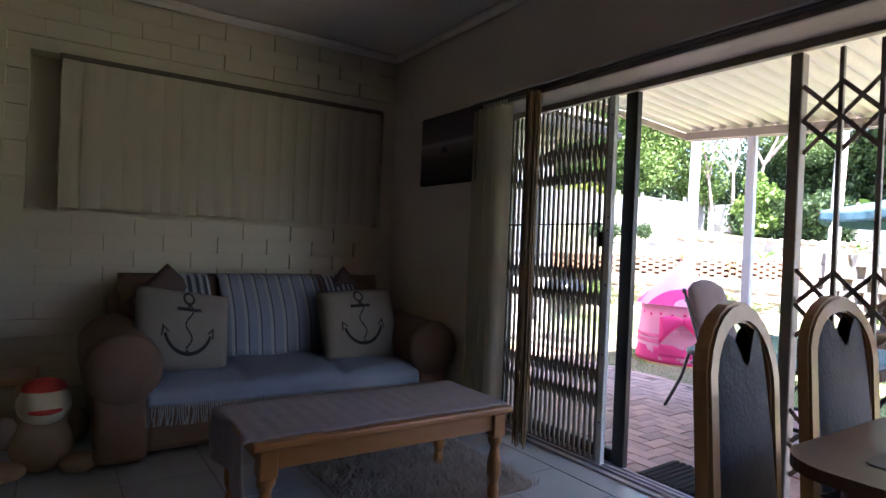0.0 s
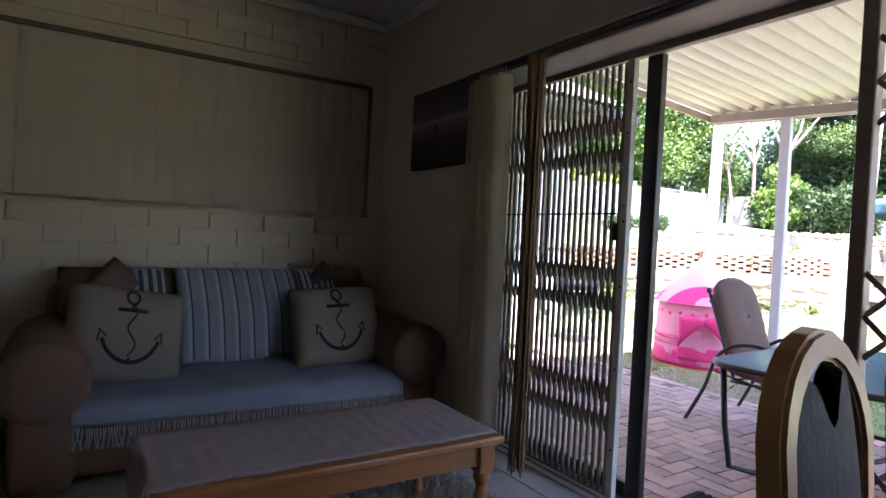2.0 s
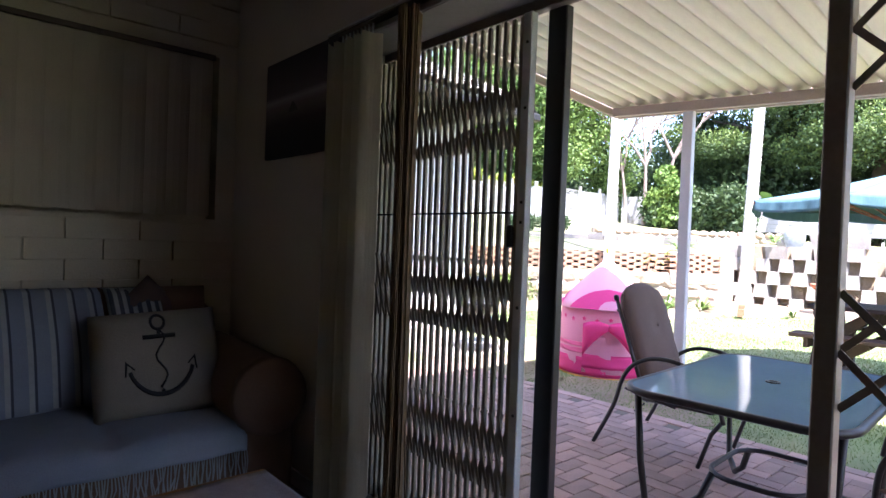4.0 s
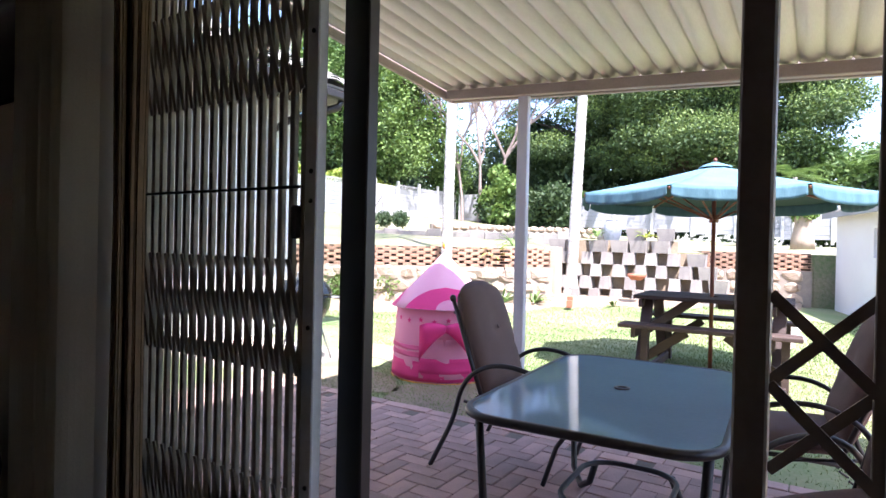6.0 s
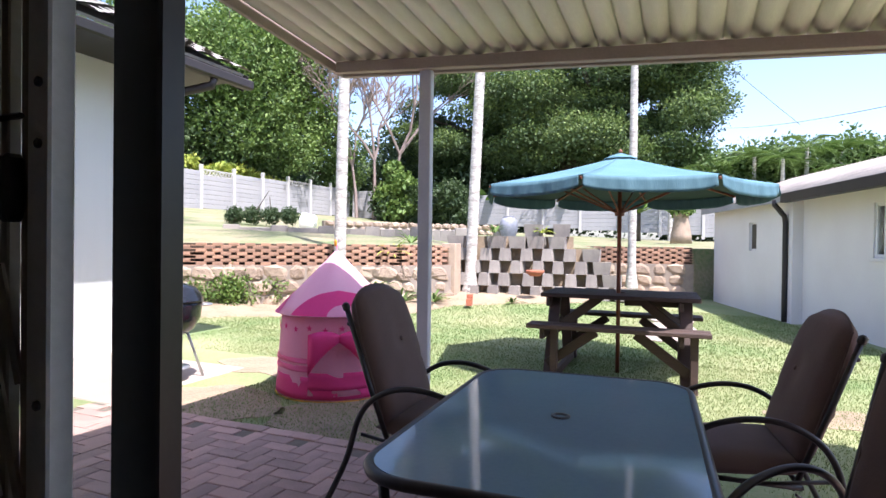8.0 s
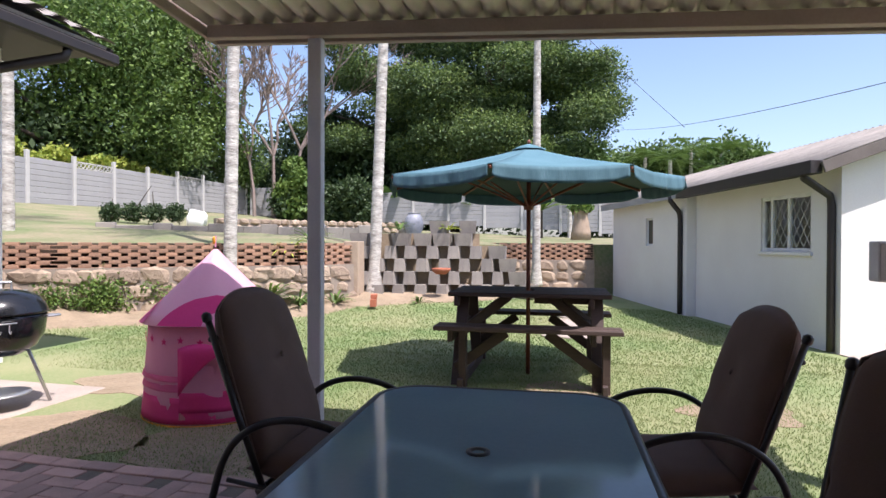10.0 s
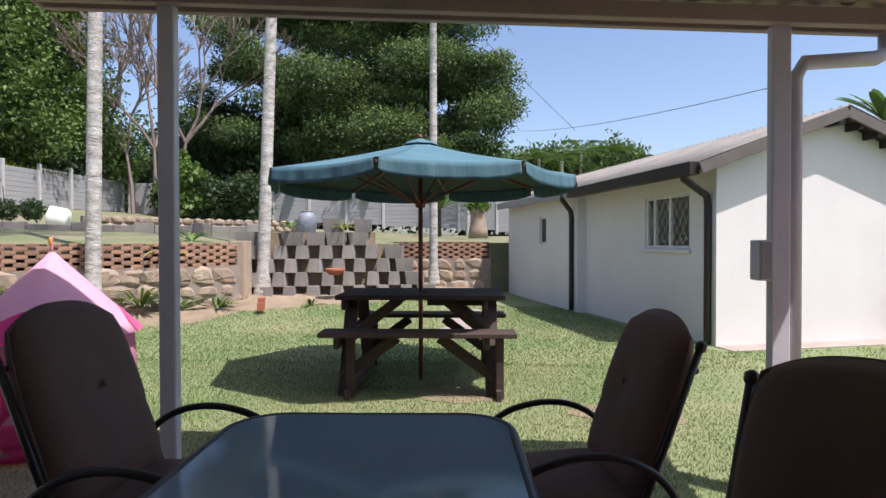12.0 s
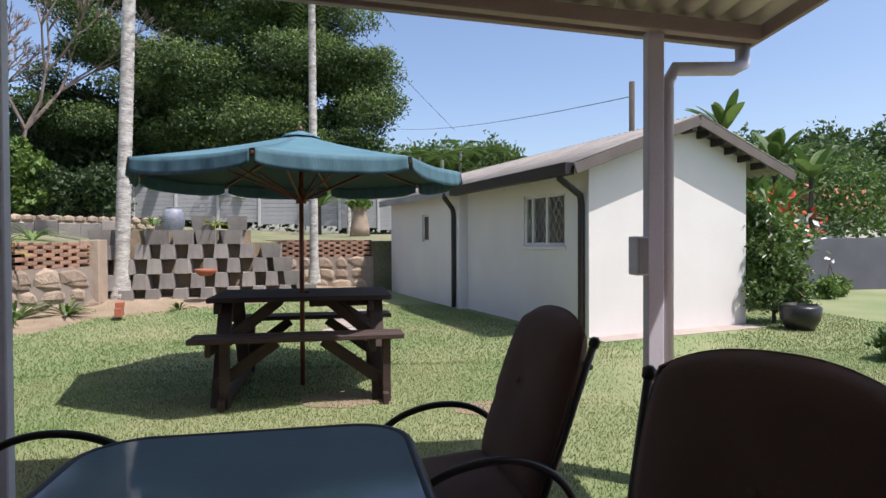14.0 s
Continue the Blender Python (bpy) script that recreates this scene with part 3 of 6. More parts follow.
pb = nt.nodes["Principled BSDF"]
nt.links.new(pb.outputs[0], mxs.inputs[1])
nt.links.new(tp.outputs[0], mxs.inputs[2])
nt.links.new(mxs.outputs[0], nt.nodes["Material Output"].inputs["Surface"])
M_TABLE_GLASS = m


def pillow(w, d, h, nx=12, ny=12, puff=0.35, arch=0.0, flat=4.0):
    """A soft closed pad w by d and h thick, bulging in the middle; arch rounds its far end."""
    b = bmesh.new()
    rows = []
    for s in (1, -1):
        g = []
        for i in range(nx + 1):
            r = []
            for j in range(ny + 1):
                u, v = 2 * i / nx - 1, 2 * j / ny - 1
                x, y = u * w / 2, v * d / 2
                if arch and v > 0:
                    y -= arch * (abs(u) ** 2.5) * v
                    x *= 1 - 0.10 * v * v
                edge = (1 - abs(u) ** flat) * (1 - abs(v) ** flat)
                z = s * h / 2 * (max(edge, 0) ** 0.5 * (1 - puff) + puff * math.cos(u * 1.4) * math.cos(v * 1.4) * max(edge, 0) ** 0.3)
                r.append(b.verts.new((x, y, z)))
            g.append(r)
        rows.append(g)
        for i in range(nx):
            for j in range(ny):
                q = (g[i][j], g[i + 1][j], g[i + 1][j + 1], g[i][j + 1])
                b.faces.new(q if s > 0 else q[::-1])
    bmesh.ops.remove_doubles(b, verts=b.verts, dist=1e-5)
    return b


def seam(w, d, arch, n=10):
    """The edge line of a cushion, for its piping."""
    e = []
    for u, v in [(-1 + 2 * k / n, -1) for k in range(n)] + [(1, -1 + 2 * k / n) for k in range(n)] + [(1 - 2 * k / n, 1) for k in range(n)] + [(-1, 1 - 2 * k / n) for k in range(n)]:
        x, y = u * w / 2, v * d / 2
        if v > 0:
            y -= arch * abs(u) ** 2.5 * v
            x *= 1 - 0.10 * v * v
        e.append((x * 0.985, y * 0.985, 0.0))
    return e


def patio_chair():
    t = thing("patio_chair", pose(0, 0, 0), "black tube patio chair with a padded dark brown cushion", "chair", "chairs round the patio table")
    seat = merge(None, pillow(0.56, 0.56, 0.13, flat=8), pose(0, -0.05, 0.40, 4, 0, 0))
    part("seat_cushion", seat, M_CUSHION, t, "dark brown seat cushion", smooth=True)
    back = merge(None, pillow(0.56, 0.70, 0.15, 16, 16, arch=0.07, flat=7), pose(0, 0.285, 0.745, 72, 0, 0))
    for v in back.verts:
        r2 = v.co.x ** 2 + ((v.co.z - 0.80) * 0.95) ** 2
        v.co.y += 0.020 * math.exp(-r2 / 0.006)
        v.co.y += 0.012 * math.exp(-((v.co.z - 0.66) / 0.02) ** 2)
    bc = part("back_cushion", back, M_CUSHION, t, "dark brown back cushion", smooth=True)
    part("button", merge(None, lathe(((0.013, 0), (0.012, 0.005), (0.004, 0.008)), sides=10), pose(0, 0.228, 0.80, 72, 0, 0)), M_CUSHION, bc, smooth=True)
    part("piping", merge(None, tube(seam(0.56, 0.70, 0.07), 0.006, sides=6, closed=True), pose(0, 0.285, 0.745, 72, 0, 0)), M_CUSHION, bc)
    for k in range(4):
        x = -0.13 + 0.087 * k
        part("back_slat", tube([(x, 0.20, 0.38), (x, 0.30, 0.62), (x, 0.40, 0.90)], 0.006, sides=6), M_TUBE, t)
    for s in (-1, 1):
        x = s * 0.285
        part("back_post", tube([(x, 0.16, 0.36), (x, 0.26, 0.62), (x, 0.385, 0.97)], 0.013), M_TUBE, t, smooth=True)
        part("post_cap", merge(None, lathe(((0.013, 0), (0.019, 0.008), (0.019, 0.03), (0.008, 0.04)), sides=10), pose(x, 0.385, 0.965, -18, 0, 0)), M_TUBE, t, smooth=True)
        arm = [(x * 1.0, -0.34, 0.30), (x * 1.1, -0.30, 0.47), (x * 1.14, -0.20, 0.575), (x * 1.16, -0.05, 0.625), (x * 1.16, 0.10, 0.62), (x * 1.17, 0.22, 0.56), (x * 1.2, 0.29, 0.46), (x * 1.27, 0.34, 0.27), (x * 1.32, 0.47, 0.0)]
        part("arm_and_leg", tube(flow(arm), 0.014, sides=10), M_TUBE, t, smooth=True)
        part("front_leg", tube([(x * 1.0, -0.34, 0.32), (x * 0.98, -0.27, 0.22), (x * 1.0, -0.20, 0.0)], 0.013), M_TUBE, t, smooth=True)
        part("side_brace", tube([(x * 1.2, 0.27, 0.40), (x, -0.05, 0.33)], 0.009), M_TUBE, t, smooth=True)
        part("seat_rail", tube([(x, -0.27, 0.35), (x, 0.18, 0.34)], 0.012), M_TUBE, t, smooth=True)
        for k in range(3):
            part("notch", tube([(x, 0.12 + k * 0.04, 0.35 - k * 0.04), (x * 0.9, 0.16 + k * 0.04, 0.32 - k * 0.04)], 0.006), M_TUBE, t)
    for y, z in ((-0.27, 0.35), (0.18, 0.34), (0.375, 0.90)):
        part("cross_bar", tube([(-0.285, y, z), (0.285, y, z)], 0.011), M_TUBE, t, smooth=True)
    return t

c1 = patio_chair()
c1.matrix_world = pose(5.318, 2.783, PZ, 0, 0, 2)
copy_thing(c1, pose(5.59, 1.42, PZ, 0, 0, 187) @ Matrix.Diagonal((0.96, 0.96, 0.95, 1)))
copy_thing(c1, pose(4.48, 1.15, PZ, 0, 0, 221) @ Matrix.Diagonal((0.96, 0.96, 0.95, 1)))

# glass patio table
tb = thing("patio_table", pose(4.72, 2.065, PZ, 0, 0, 3), "dark-rimmed glass patio table on the brick patio", "table")
TL, TWD, TH = 0.725, 0.465, 0.672
def rounded(l, w, r, n=8):
    out = []
    for cx, cy, a0 in ((l - r, w - r, 0), (-l + r, w - r, 90), (-l + r, -w + r, 180), (l - r, -w + r, 270)):
        out += [(cx + r * math.cos(radians(a0 + 90 * k / n)), cy + r * math.sin(radians(a0 + 90 * k / n))) for k in range(n + 1)]
    return out
def slab(outline, z0, z1):
    b = bmesh.new()
    a = [b.verts.new((x, y, z0)) for x, y in outline]
    c = [b.verts.new((x, y, z1)) for x, y in outline]
    b.faces.new(a[::-1]); b.faces.new(c)
    for i in range(len(a)):
        b.faces.new((a[i], a[(i + 1) % len(a)], c[(i + 1) % len(a)], c[i]))
    return b
part("glass_top", slab(rounded(TL - 0.012, TWD - 0.012, 0.16), TH - 0.009, TH), M_TABLE_GLASS, tb, "blue-grey patterned safety glass")
part("rim", tube([(x, y, TH - 0.014) for x, y in rounded(TL, TWD, 0.17)], 0.018, sides=8, closed=True), M_TUBE, tb, smooth=True)
part("hole_ring", lathe(((0.035, TH - 0.002), (0.035, TH + 0.005), (0.022, TH + 0.006), (0.018, TH - 0.002)), sides=20), M_TUBE, tb, "black umbrella hole ring", smooth=True)
for sx in (-1, 1):
    for sy in (-1, 1):
        part("leg", tube([(sx * 0.60, sy * 0.42, TH - 0.03), (sx * 0.585, sy * 0.40, 0.3), (sx * 0.55, sy * 0.38, 0.06), (sx * 0.42, sy * 0.30, 0.02), (sx * 0.30, sy * 0.22, 0.10), (sx * 0.26, sy * 0.18, 0.22)], 0.017), M_TUBE, tb, smooth=True)
part("lower_ring", tube([(x, y, 0.22) for x, y in rounded(0.30, 0.22, 0.16)], 0.013, closed=True), M_TUBE, tb, smooth=True)
for s in (-1, 1):
    part("under_bar", tube(arc((-0.6, s * 0.42, TH - 0.04), (0.6, s * 0.42, TH - 0.04), (0, -s * 0.22, 0)), 0.012), M_TUBE, tb, smooth=True)

# doormat
M_RUBBER = surf("dusty_black_rubber", (0.035, 0.033, 0.032), (0.022, 0.021, 0.02), 6, 0.95, 0.2, spec=0.15)
mat_ = thing("doormat", pose(3.60, 2.02, PZ, 0, 0, 3), "dark ribbed rubber doormat on the brick patio", "doormat")
bm = box(-0.2, 0.2, -0.33, 0.33, 0, 0.012, 0.004)
part("mat", bm, M_RUBBER, mat_)
rib_me = mesh_of("rib", box(-0.19, 0.19, -0.01, 0.01, 0.012, 0.02), M_RUBBER)
for i in range(16):
    shared("rib", rib_me, pose(0, -0.305 + i * 0.04, 0), mat_)

# ---- garden umbrella ----
UX, UY = 8.862, 2.311
um = thing("garden_umbrella", pose(UX, UY, GZ), "faded teal canvas garden umbrella on a red-brown wooden pole", "umbrella")
UR, UT, UE = 1.43, 2.235, 1.895
part("pole", tube([(0, 0, 0.0), (0, 0, UT - 0.02)], 0.021, sides=12), M_REDWOOD, um, smooth=True)
part("finial", lathe(((0.012, UT + 0.03), (0.02, UT + 0.045), (0.018, UT + 0.06), (0.005, UT + 0.075)), sides=12), M_REDWOOD, um, smooth=True)
part("vent_cap", lathe(((0.17, UT - 0.03), (0.165, UT - 0.02), (0.09, UT + 0.008), (0.02, UT + 0.03)), sides=8), M_TEAL, um, "small vent cap")
part("hub", lathe(((0.05, UT - 0.1), (0.055, UT - 0.07), (0.05, UT - 0.04)), sides=12), M_REDWOOD, um)
part("runner", lathe(((0.045, 1.62), (0.05, 1.66), (0.045, 1.70)), sides=12), M_REDWOOD, um)
angs = [radians(196 + 22.5 + 45 * k) for k in range(8)]
for k in range(8):
    a, c = angs[k], angs[(k + 1) % 8]
    pa, pc = Vector((UR * math.cos(a), UR * math.sin(a), UE)), Vector((UR * math.cos(c), UR * math.sin(c), UE))
    top = Vector((0, 0, UT))
    def canvas(u, v):
        e = pa.lerp(pc, v)
        mid = 4 * v * (1 - v)
        p = top.lerp(e, u)
        p.z -= 0.025 * mid * u + 0.02 * math.sin(u * math.pi)
        return p
    pn = part("canopy_panel", grid_sheet(10, 8, canvas), M_TEAL, um, smooth=True)
    pn.modifiers.new("thick", "SOLIDIFY").thickness = 0.003
    def flap(u, v):
        e = canvas(1, 0.02 + 0.96 * v)
        out = Vector((e.x, e.y, 0)).normalized()
        drop = 0.125 * u * (1 - 0.25 * abs(2 * v - 1) ** 6)
        return e + out * (0.012 * u + (0.005 * math.sin(v * 37 + k) + 0.006 * math.sin(v * 17 + 2 * k)) * u) - Vector((0, 0, drop))
    # added sheet below each panel, dark to paint in the canopy's shade
    part("lining", grid_sheet(8, 6, lambda u, v: canvas(u, v) - Vector((0, 0, 0.008))), M_UNDER_SHADE, um, "dark green sheet painting in the shade under the canopy", smooth=True)
    fl = part("valance", grid_sheet(4, 60, flap), M_VALANCE, um, smooth=True)
    fl.modifiers.new("thick", "SOLIDIFY").thickness = 0.003
    rib = part("rib", beam((0.04 * math.cos(a), 0.04 * math.sin(a), UT - 0.07), pa + Vector((0, 0, -0.03)), 0.018, 0.022), M_REDWOOD, um)
    part("strut", beam((0.045 * math.cos(a), 0.045 * math.sin(a), 1.66), (0.75 * math.cos(a), 0.75 * math.sin(a), UT - 0.27), 0.014, 0.018), M_REDWOOD, rib)

# ---- picnic table ----
pt = thing("picnic_table", pose(8.87, 2.29, GZ, 0, 0, 2), "dark-stained timber picnic table with attached benches on the lawn", "picnic table")
PT, PB = 0.83, 0.555
for i in range(5):
    x = -0.35 + i * 0.175
    for y0, y1 in (((-0.745, -0.035), (0.035, 0.745)) if i == 2 else ((-0.745, 0.745),)):
        part("top_plank", box(x - 0.083, x + 0.083, y0, y1, PT - 0.04, PT, 0.006), M_DECKWOOD, pt)
for sx in (-1, 1):
    for k in range(2):
        x = sx * (0.57 + k * 0.14)
        part("bench_plank", box(x - 0.066, x + 0.066, -0.815, 0.815, PB - 0.04, PB, 0.006), M_DECKWOOD, pt)
for sy in (-1, 1):
    y = sy * 0.62
    for sx in (-1, 1):
        part("leg", beam((sx * 0.62, y, 0.0), (sx * 0.26, y, PT - 0.04), 0.045, 0.11, up=(0, 1, 0)), M_DECKWOOD, pt)
        part("bench_leg", box(sx * 0.66 - 0.05, sx * 0.66 + 0.05, y - 0.07 - 0.022, y - 0.026 if sy > 0 else y - 0.026, 0.0, PB - 0.04, 0.005), M_DECKWOOD, pt)
    part("bench_bearer", box(-0.74, 0.74, y + 0.026, y + 0.07, PB - 0.14, PB - 0.042, 0.005), M_DECKWOOD, pt)
    part("top_bearer", box(-0.42, 0.42, y + 0.026, y + 0.07, PT - 0.13, PT - 0.042, 0.005), M_DECKWOOD, pt)
    part("foot", box(-0.78, 0.78, y - 0.07, y - 0.024, 0.0, 0.09, 0.005), M_DECKWOOD, pt)
    for x in (-0.30, 0.30):
        part("brace", beam((x, sy * 0.64, PB - 0.12), (x * 0.5, sy * 0.20, PT - 0.05), 0.04, 0.09), M_DECKWOOD, pt)
    for x in (-0.60, 0.60):
        part("brace", beam((x, sy * 0.64, 0.16), (x, sy * 0.18, PB - 0.06), 0.04, 0.09), M_DECKWOOD, pt)
part("centre_rail", box(-0.022, 0.022, -0.6, -0.04, PT - 0.13, PT - 0.042, 0.004), M_DECKWOOD, pt)

# ---- play tent ----
tn = thing("play_tent", pose(7.08, 4.57, GZ, 0, 0, -18), "pink castle play tent with a pointed roof on the lawn", "play tent")
R0 = 0.475
def ring(z0, z1, r0, r1, name, mt, a0=0, a1=360, off=0.0, label="", n=48, rows=4, parent=None, wob=0.006):
    def f(u, v):
        a = radians(a0 + (a1 - a0) * u)
        r = r0 + (r1 - r0) * v + off + wob * math.sin(a * 8 + 3 * v)
        return Vector((r * math.cos(a), r * math.sin(a), z0 + (z1 - z0) * v))
    ob = part(name, grid_sheet(n, rows, f), mt, parent or tn, label, smooth=True)
    ob.modifiers.new("thick", "SOLIDIFY").thickness = 0.003
    return ob
wall_ = ring(0.0, 0.72, R0 + 0.035, R0, "tent_wall", M_PINK)
ring(0.02, 0.20, R0 + 0.034, R0 + 0.025, "base_band", M_HOT, off=0.006, parent=wall_, label="hot pink base band")
ring(0.0, 0.012, R0 + 0.036, R0 + 0.036, "hem", M_ORANGE, off=0.009, parent=wall_, rows=1, label="yellow hem")
for z, h, mt in ((0.24, 0.05, M_ROSE), (0.31, 0.04, M_ROSE)):
    ring(z, z + h, R0 + 0.022, R0 + 0.02, "stripe", mt, a0=130, a1=205, off=0.007, parent=wall_)
ring(0.05, 0.42, R0 + 0.03, R0 + 0.012, "door_panel", M_PINK, a0=205, a1=262, off=0.008, parent=wall_, label="pale pink door panel")
ring(0.10, 0.24, R0 + 0.03, R0 + 0.02, "door_hem", M_HOT, a0=205, a1=262, off=0.013, parent=wall_)
cone = ring(0.70, 1.235, R0 + 0.05, 0.012, "roof", M_ROOFPINK, wob=0.004, rows=8, label="pale pink cone roof")
def dome(ac, wide, high, off):
    def f(u, v):
        ang = radians(ac + (u - 0.5) * wide * math.sqrt(max(0.0, 1 - v * v)))
        z = 0.705 + high * v
        r = (R0 + 0.05) * (1 - (z - 0.70) / 0.55) + off
        return Vector((r * math.cos(ang), r * math.sin(ang), z))
    return grid_sheet(16, 8, f)
part("roof_window", dome(234, 95, 0.20, 0.010), M_HOT, cone, "hot pink arched front window", smooth=True)
part("window_flap", dome(238, 30, 0.09, 0.018), M_PINK, cone, "pale pink crown shape", smooth=True)
part("roof_window", dome(130, 70, 0.17, 0.010), M_ROSE, cone, smooth=True)
part("roof_window", dome(335, 70, 0.17, 0.010), M_ROSE, cone, smooth=True)
for sgn in (-1, 1):
    b = pillow(0.27, 0.30, 0.09, 8, 8)
    for v in b.verts:
        k = (v.co.x * sgn + 0.135) / 0.27
        v.co.y *= 0.15 + 0.95 * k
        v.co.y -= 0.13 * k * k
    a = radians(234)
    b = merge(None, b, pose((R0 + 0.075) * math.cos(a), (R0 + 0.075) * math.sin(a), 0.53, 90, 0, 234 + 90) @ pose(sgn * 0.115, 0, 0))
    part("bow_loop", b, M_HOT, wall_, "hot pink ribbon bow", smooth=True)
star = lambda r: [((r if k % 2 == 0 else r * 0.45) * math.cos(math.pi / 2 + k * math.pi / 5), (r if k % 2 == 0 else r * 0.45) * math.sin(math.pi / 2 + k * math.pi / 5)) for k in range(10)]
star_me = mesh_of("star", slab(star(0.028), 0, 0.002), M_HOT)
for k in range(9):
    a = 125 + k * 16
    shared("star", star_me, pose((R0 + 0.013) * math.cos(radians(a)), (R0 + 0.013) * math.sin(radians(a)), 0.60 if k % 2 else 0.585, 90, 0, a + 90), wall_)
fl = bmesh.new()
tube([(0, 0, 1.25), (0, 0, 1.34)], 0.006, fl)
part("flag_pole", fl, M_PINK, tn)
part("flag", merge(None, pillow(0.10, 0.06, 0.02, 6, 6), pose(0.0, 0.02, 1.305, 90, 0, 60)), M_ORANGE, tn, "orange top flag", smooth=True)

# ---- kettle grill ----
kt = thing("kettle_grill", pose(6.58, 6.08, GZ + 0.012, 0, 0, -45), "black enamel kettle grill on three aluminium legs", "kettle grill")
part("bowl", lathe(((0.05, 0.41), (0.14, 0.42), (0.23, 0.48), (0.285, 0.58), (0.30, 0.70), (0.30, 0.735)), sides=36), M_ENAMEL, kt, smooth=True)
lid = part("lid", lathe(((0.312, 0.735), (0.308, 0.75), (0.29, 0.80), (0.24, 0.865), (0.14, 0.905), (0.03, 0.918)), sides=36), M_ENAMEL, kt, smooth=True)
part("lid_handle", tube([(-0.07, 0, 0.90), (-0.07, 0, 0.965), (0.07, 0, 0.965), (0.07, 0, 0.90)], 0.010), M_ALU, lid, "pale lid handle")
part("vent", lathe(((0.04, 0.0), (0.04, 0.006)), sides=16, at=(0.13, 0.05, 0.895)), M_ALU, lid)
for a in (20, 140, 260):
    ca, sa = math.cos(radians(a)), math.sin(radians(a))
    part("leg", tube([(0.17 * ca, 0.17 * sa, 0.46), (0.33 * ca, 0.33 * sa, 0.0)], 0.013), M_ALU, kt, smooth=True)
part("ash_pan", lathe(((0.19, 0.115), (0.2, 0.12), (0.2, 0.128), (0.1, 0.118)), sides=24), M_ALU, kt, smooth=True)
part("tool_rail", tube(arc((-0.13, -0.30, 0.685), (0.13, -0.30, 0.685), (0, -0.05, 0)), 0.005), M_ALU, kt)
for k in range(4):
    x = -0.09 + 0.06 * k
    part("hook", tube([(x, -0.345, 0.68), (x, -0.355, 0.63), (x + 0.01, -0.37, 0.615), (x + 0.015, -0.375, 0.635)], 0.004, sides=6), M_ALU, kt)
part("side_handle", tube(arc((0.30, -0.06, 0.70), (0.30, 0.06, 0.70), (0.08, 0, 0)), 0.010), M_ALU, kt)

# ---- terrace and retaining walls ----
M_BARK = surf("pale_palm_trunk", (0.60, 0.57, 0.52), (0.27, 0.245, 0.22), 4, 0.9, 0.7, fine=16, stretch=(1, 1, 3.5), spread=0.4, dist=0.03)
M_TRUNK = surf("dark_tree_bark", (0.10, 0.075, 0.055), (0.05, 0.04, 0.03), 4, 0.95, 0.5)
M_TWIG = surf("grey_bare_twigs", (0.27, 0.21, 0.19), (0.18, 0.14, 0.12), 4, 0.9)
def leafy(name, a, b):
    return surf(name, a, b, 0.5, 0.6, fine=5, rnd=0.9, spread=0.6, trans=0.3)
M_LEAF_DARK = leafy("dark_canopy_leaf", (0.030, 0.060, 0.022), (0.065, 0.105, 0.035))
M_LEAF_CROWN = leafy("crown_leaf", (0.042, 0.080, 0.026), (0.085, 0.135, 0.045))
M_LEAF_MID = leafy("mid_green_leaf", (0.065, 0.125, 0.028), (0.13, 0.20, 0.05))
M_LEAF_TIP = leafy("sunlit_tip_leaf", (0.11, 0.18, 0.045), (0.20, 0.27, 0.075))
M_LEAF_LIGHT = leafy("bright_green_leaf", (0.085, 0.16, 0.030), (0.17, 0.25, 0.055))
M_LEAF_YEL = leafy("yellow_green_leaf", (0.22, 0.30, 0.04), (0.36, 0.38, 0.06))
M_FLOWER_W = surf("white_petals", (0.85, 0.85, 0.80), (0.75, 0.75, 0.70), 9, 0.7)
M_FLOWER_R = surf("red_petals", (0.70, 0.10, 0.04), (0.55, 0.07, 0.03), 9, 0.7)
M_GAP_SHADE = surf("screen_gap_shade", (0.09, 0.06, 0.04), (0.05, 0.035, 0.025), 4, 0.95, 0.4)
M_DARK_WALL = surf("dark_grey_garden_wall", (0.13, 0.13, 0.15), (0.09, 0.09, 0.105), 2, 0.9, 0.3)

M_TERRACE = surf("dry_terrace_grass", (0.11, 0.155, 0.055), (0.26, 0.215, 0.14), 0.8, 0.95, 0.7, fine=14, spread=0.35, dist=0.04)
TOPZ = 1.16
WALL_L = [(8.3, 13.2), (10.7, 10.0), (13.1, 7.0), (14.1, 6.35)]       # line of the left wall
BLK_A, BLK_B = Vector((14.55, 6.45, 0)), Vector((15.35, 3.35, 0))     # block wall
WALL_R = [(17.3, 5.2), (18.05, 1.55)]
inner = [(7.2, 15.2), (8.45, 13.35), (10.85, 10.15), (13.2, 7.2), (14.2, 6.55), (15.0, 6.5), (15.75, 3.5), (17.45, 5.0), (18.2, 1.5), (20.5, -3.0)]
outer = [(9, 21.5, 2.5), (12, 21.5, 2.5), (20, 21.5, 2.6), (30, 21.5, 2.8), (34, 21.0, 2.8), (34, 16, 2.3), (34, 11, 1.9), (34, 8, 1.75), (34, 2, 1.5), (34, -6, 1.5)]
bm = bmesh.new()
rows = []
NV = 10
for (ix, iy), (ox, oy, oz) in zip(inner, outer):
    r = []
    for k in range(NV + 1):
        s = k / NV
        z = TOPZ - 0.03 + (oz - TOPZ) * s + 0.05 * noise.noise((ix + s * 7, iy, 2.0))
        r.append(bm.verts.new((ix + (ox - ix) * s, iy + (oy - iy) * s, z)))
    rows.append(r)
for r, s in zip(rows, rows[1:]):
    for k in range(NV):
        bm.faces.new((r[k], s[k], s[k + 1], r[k + 1]))
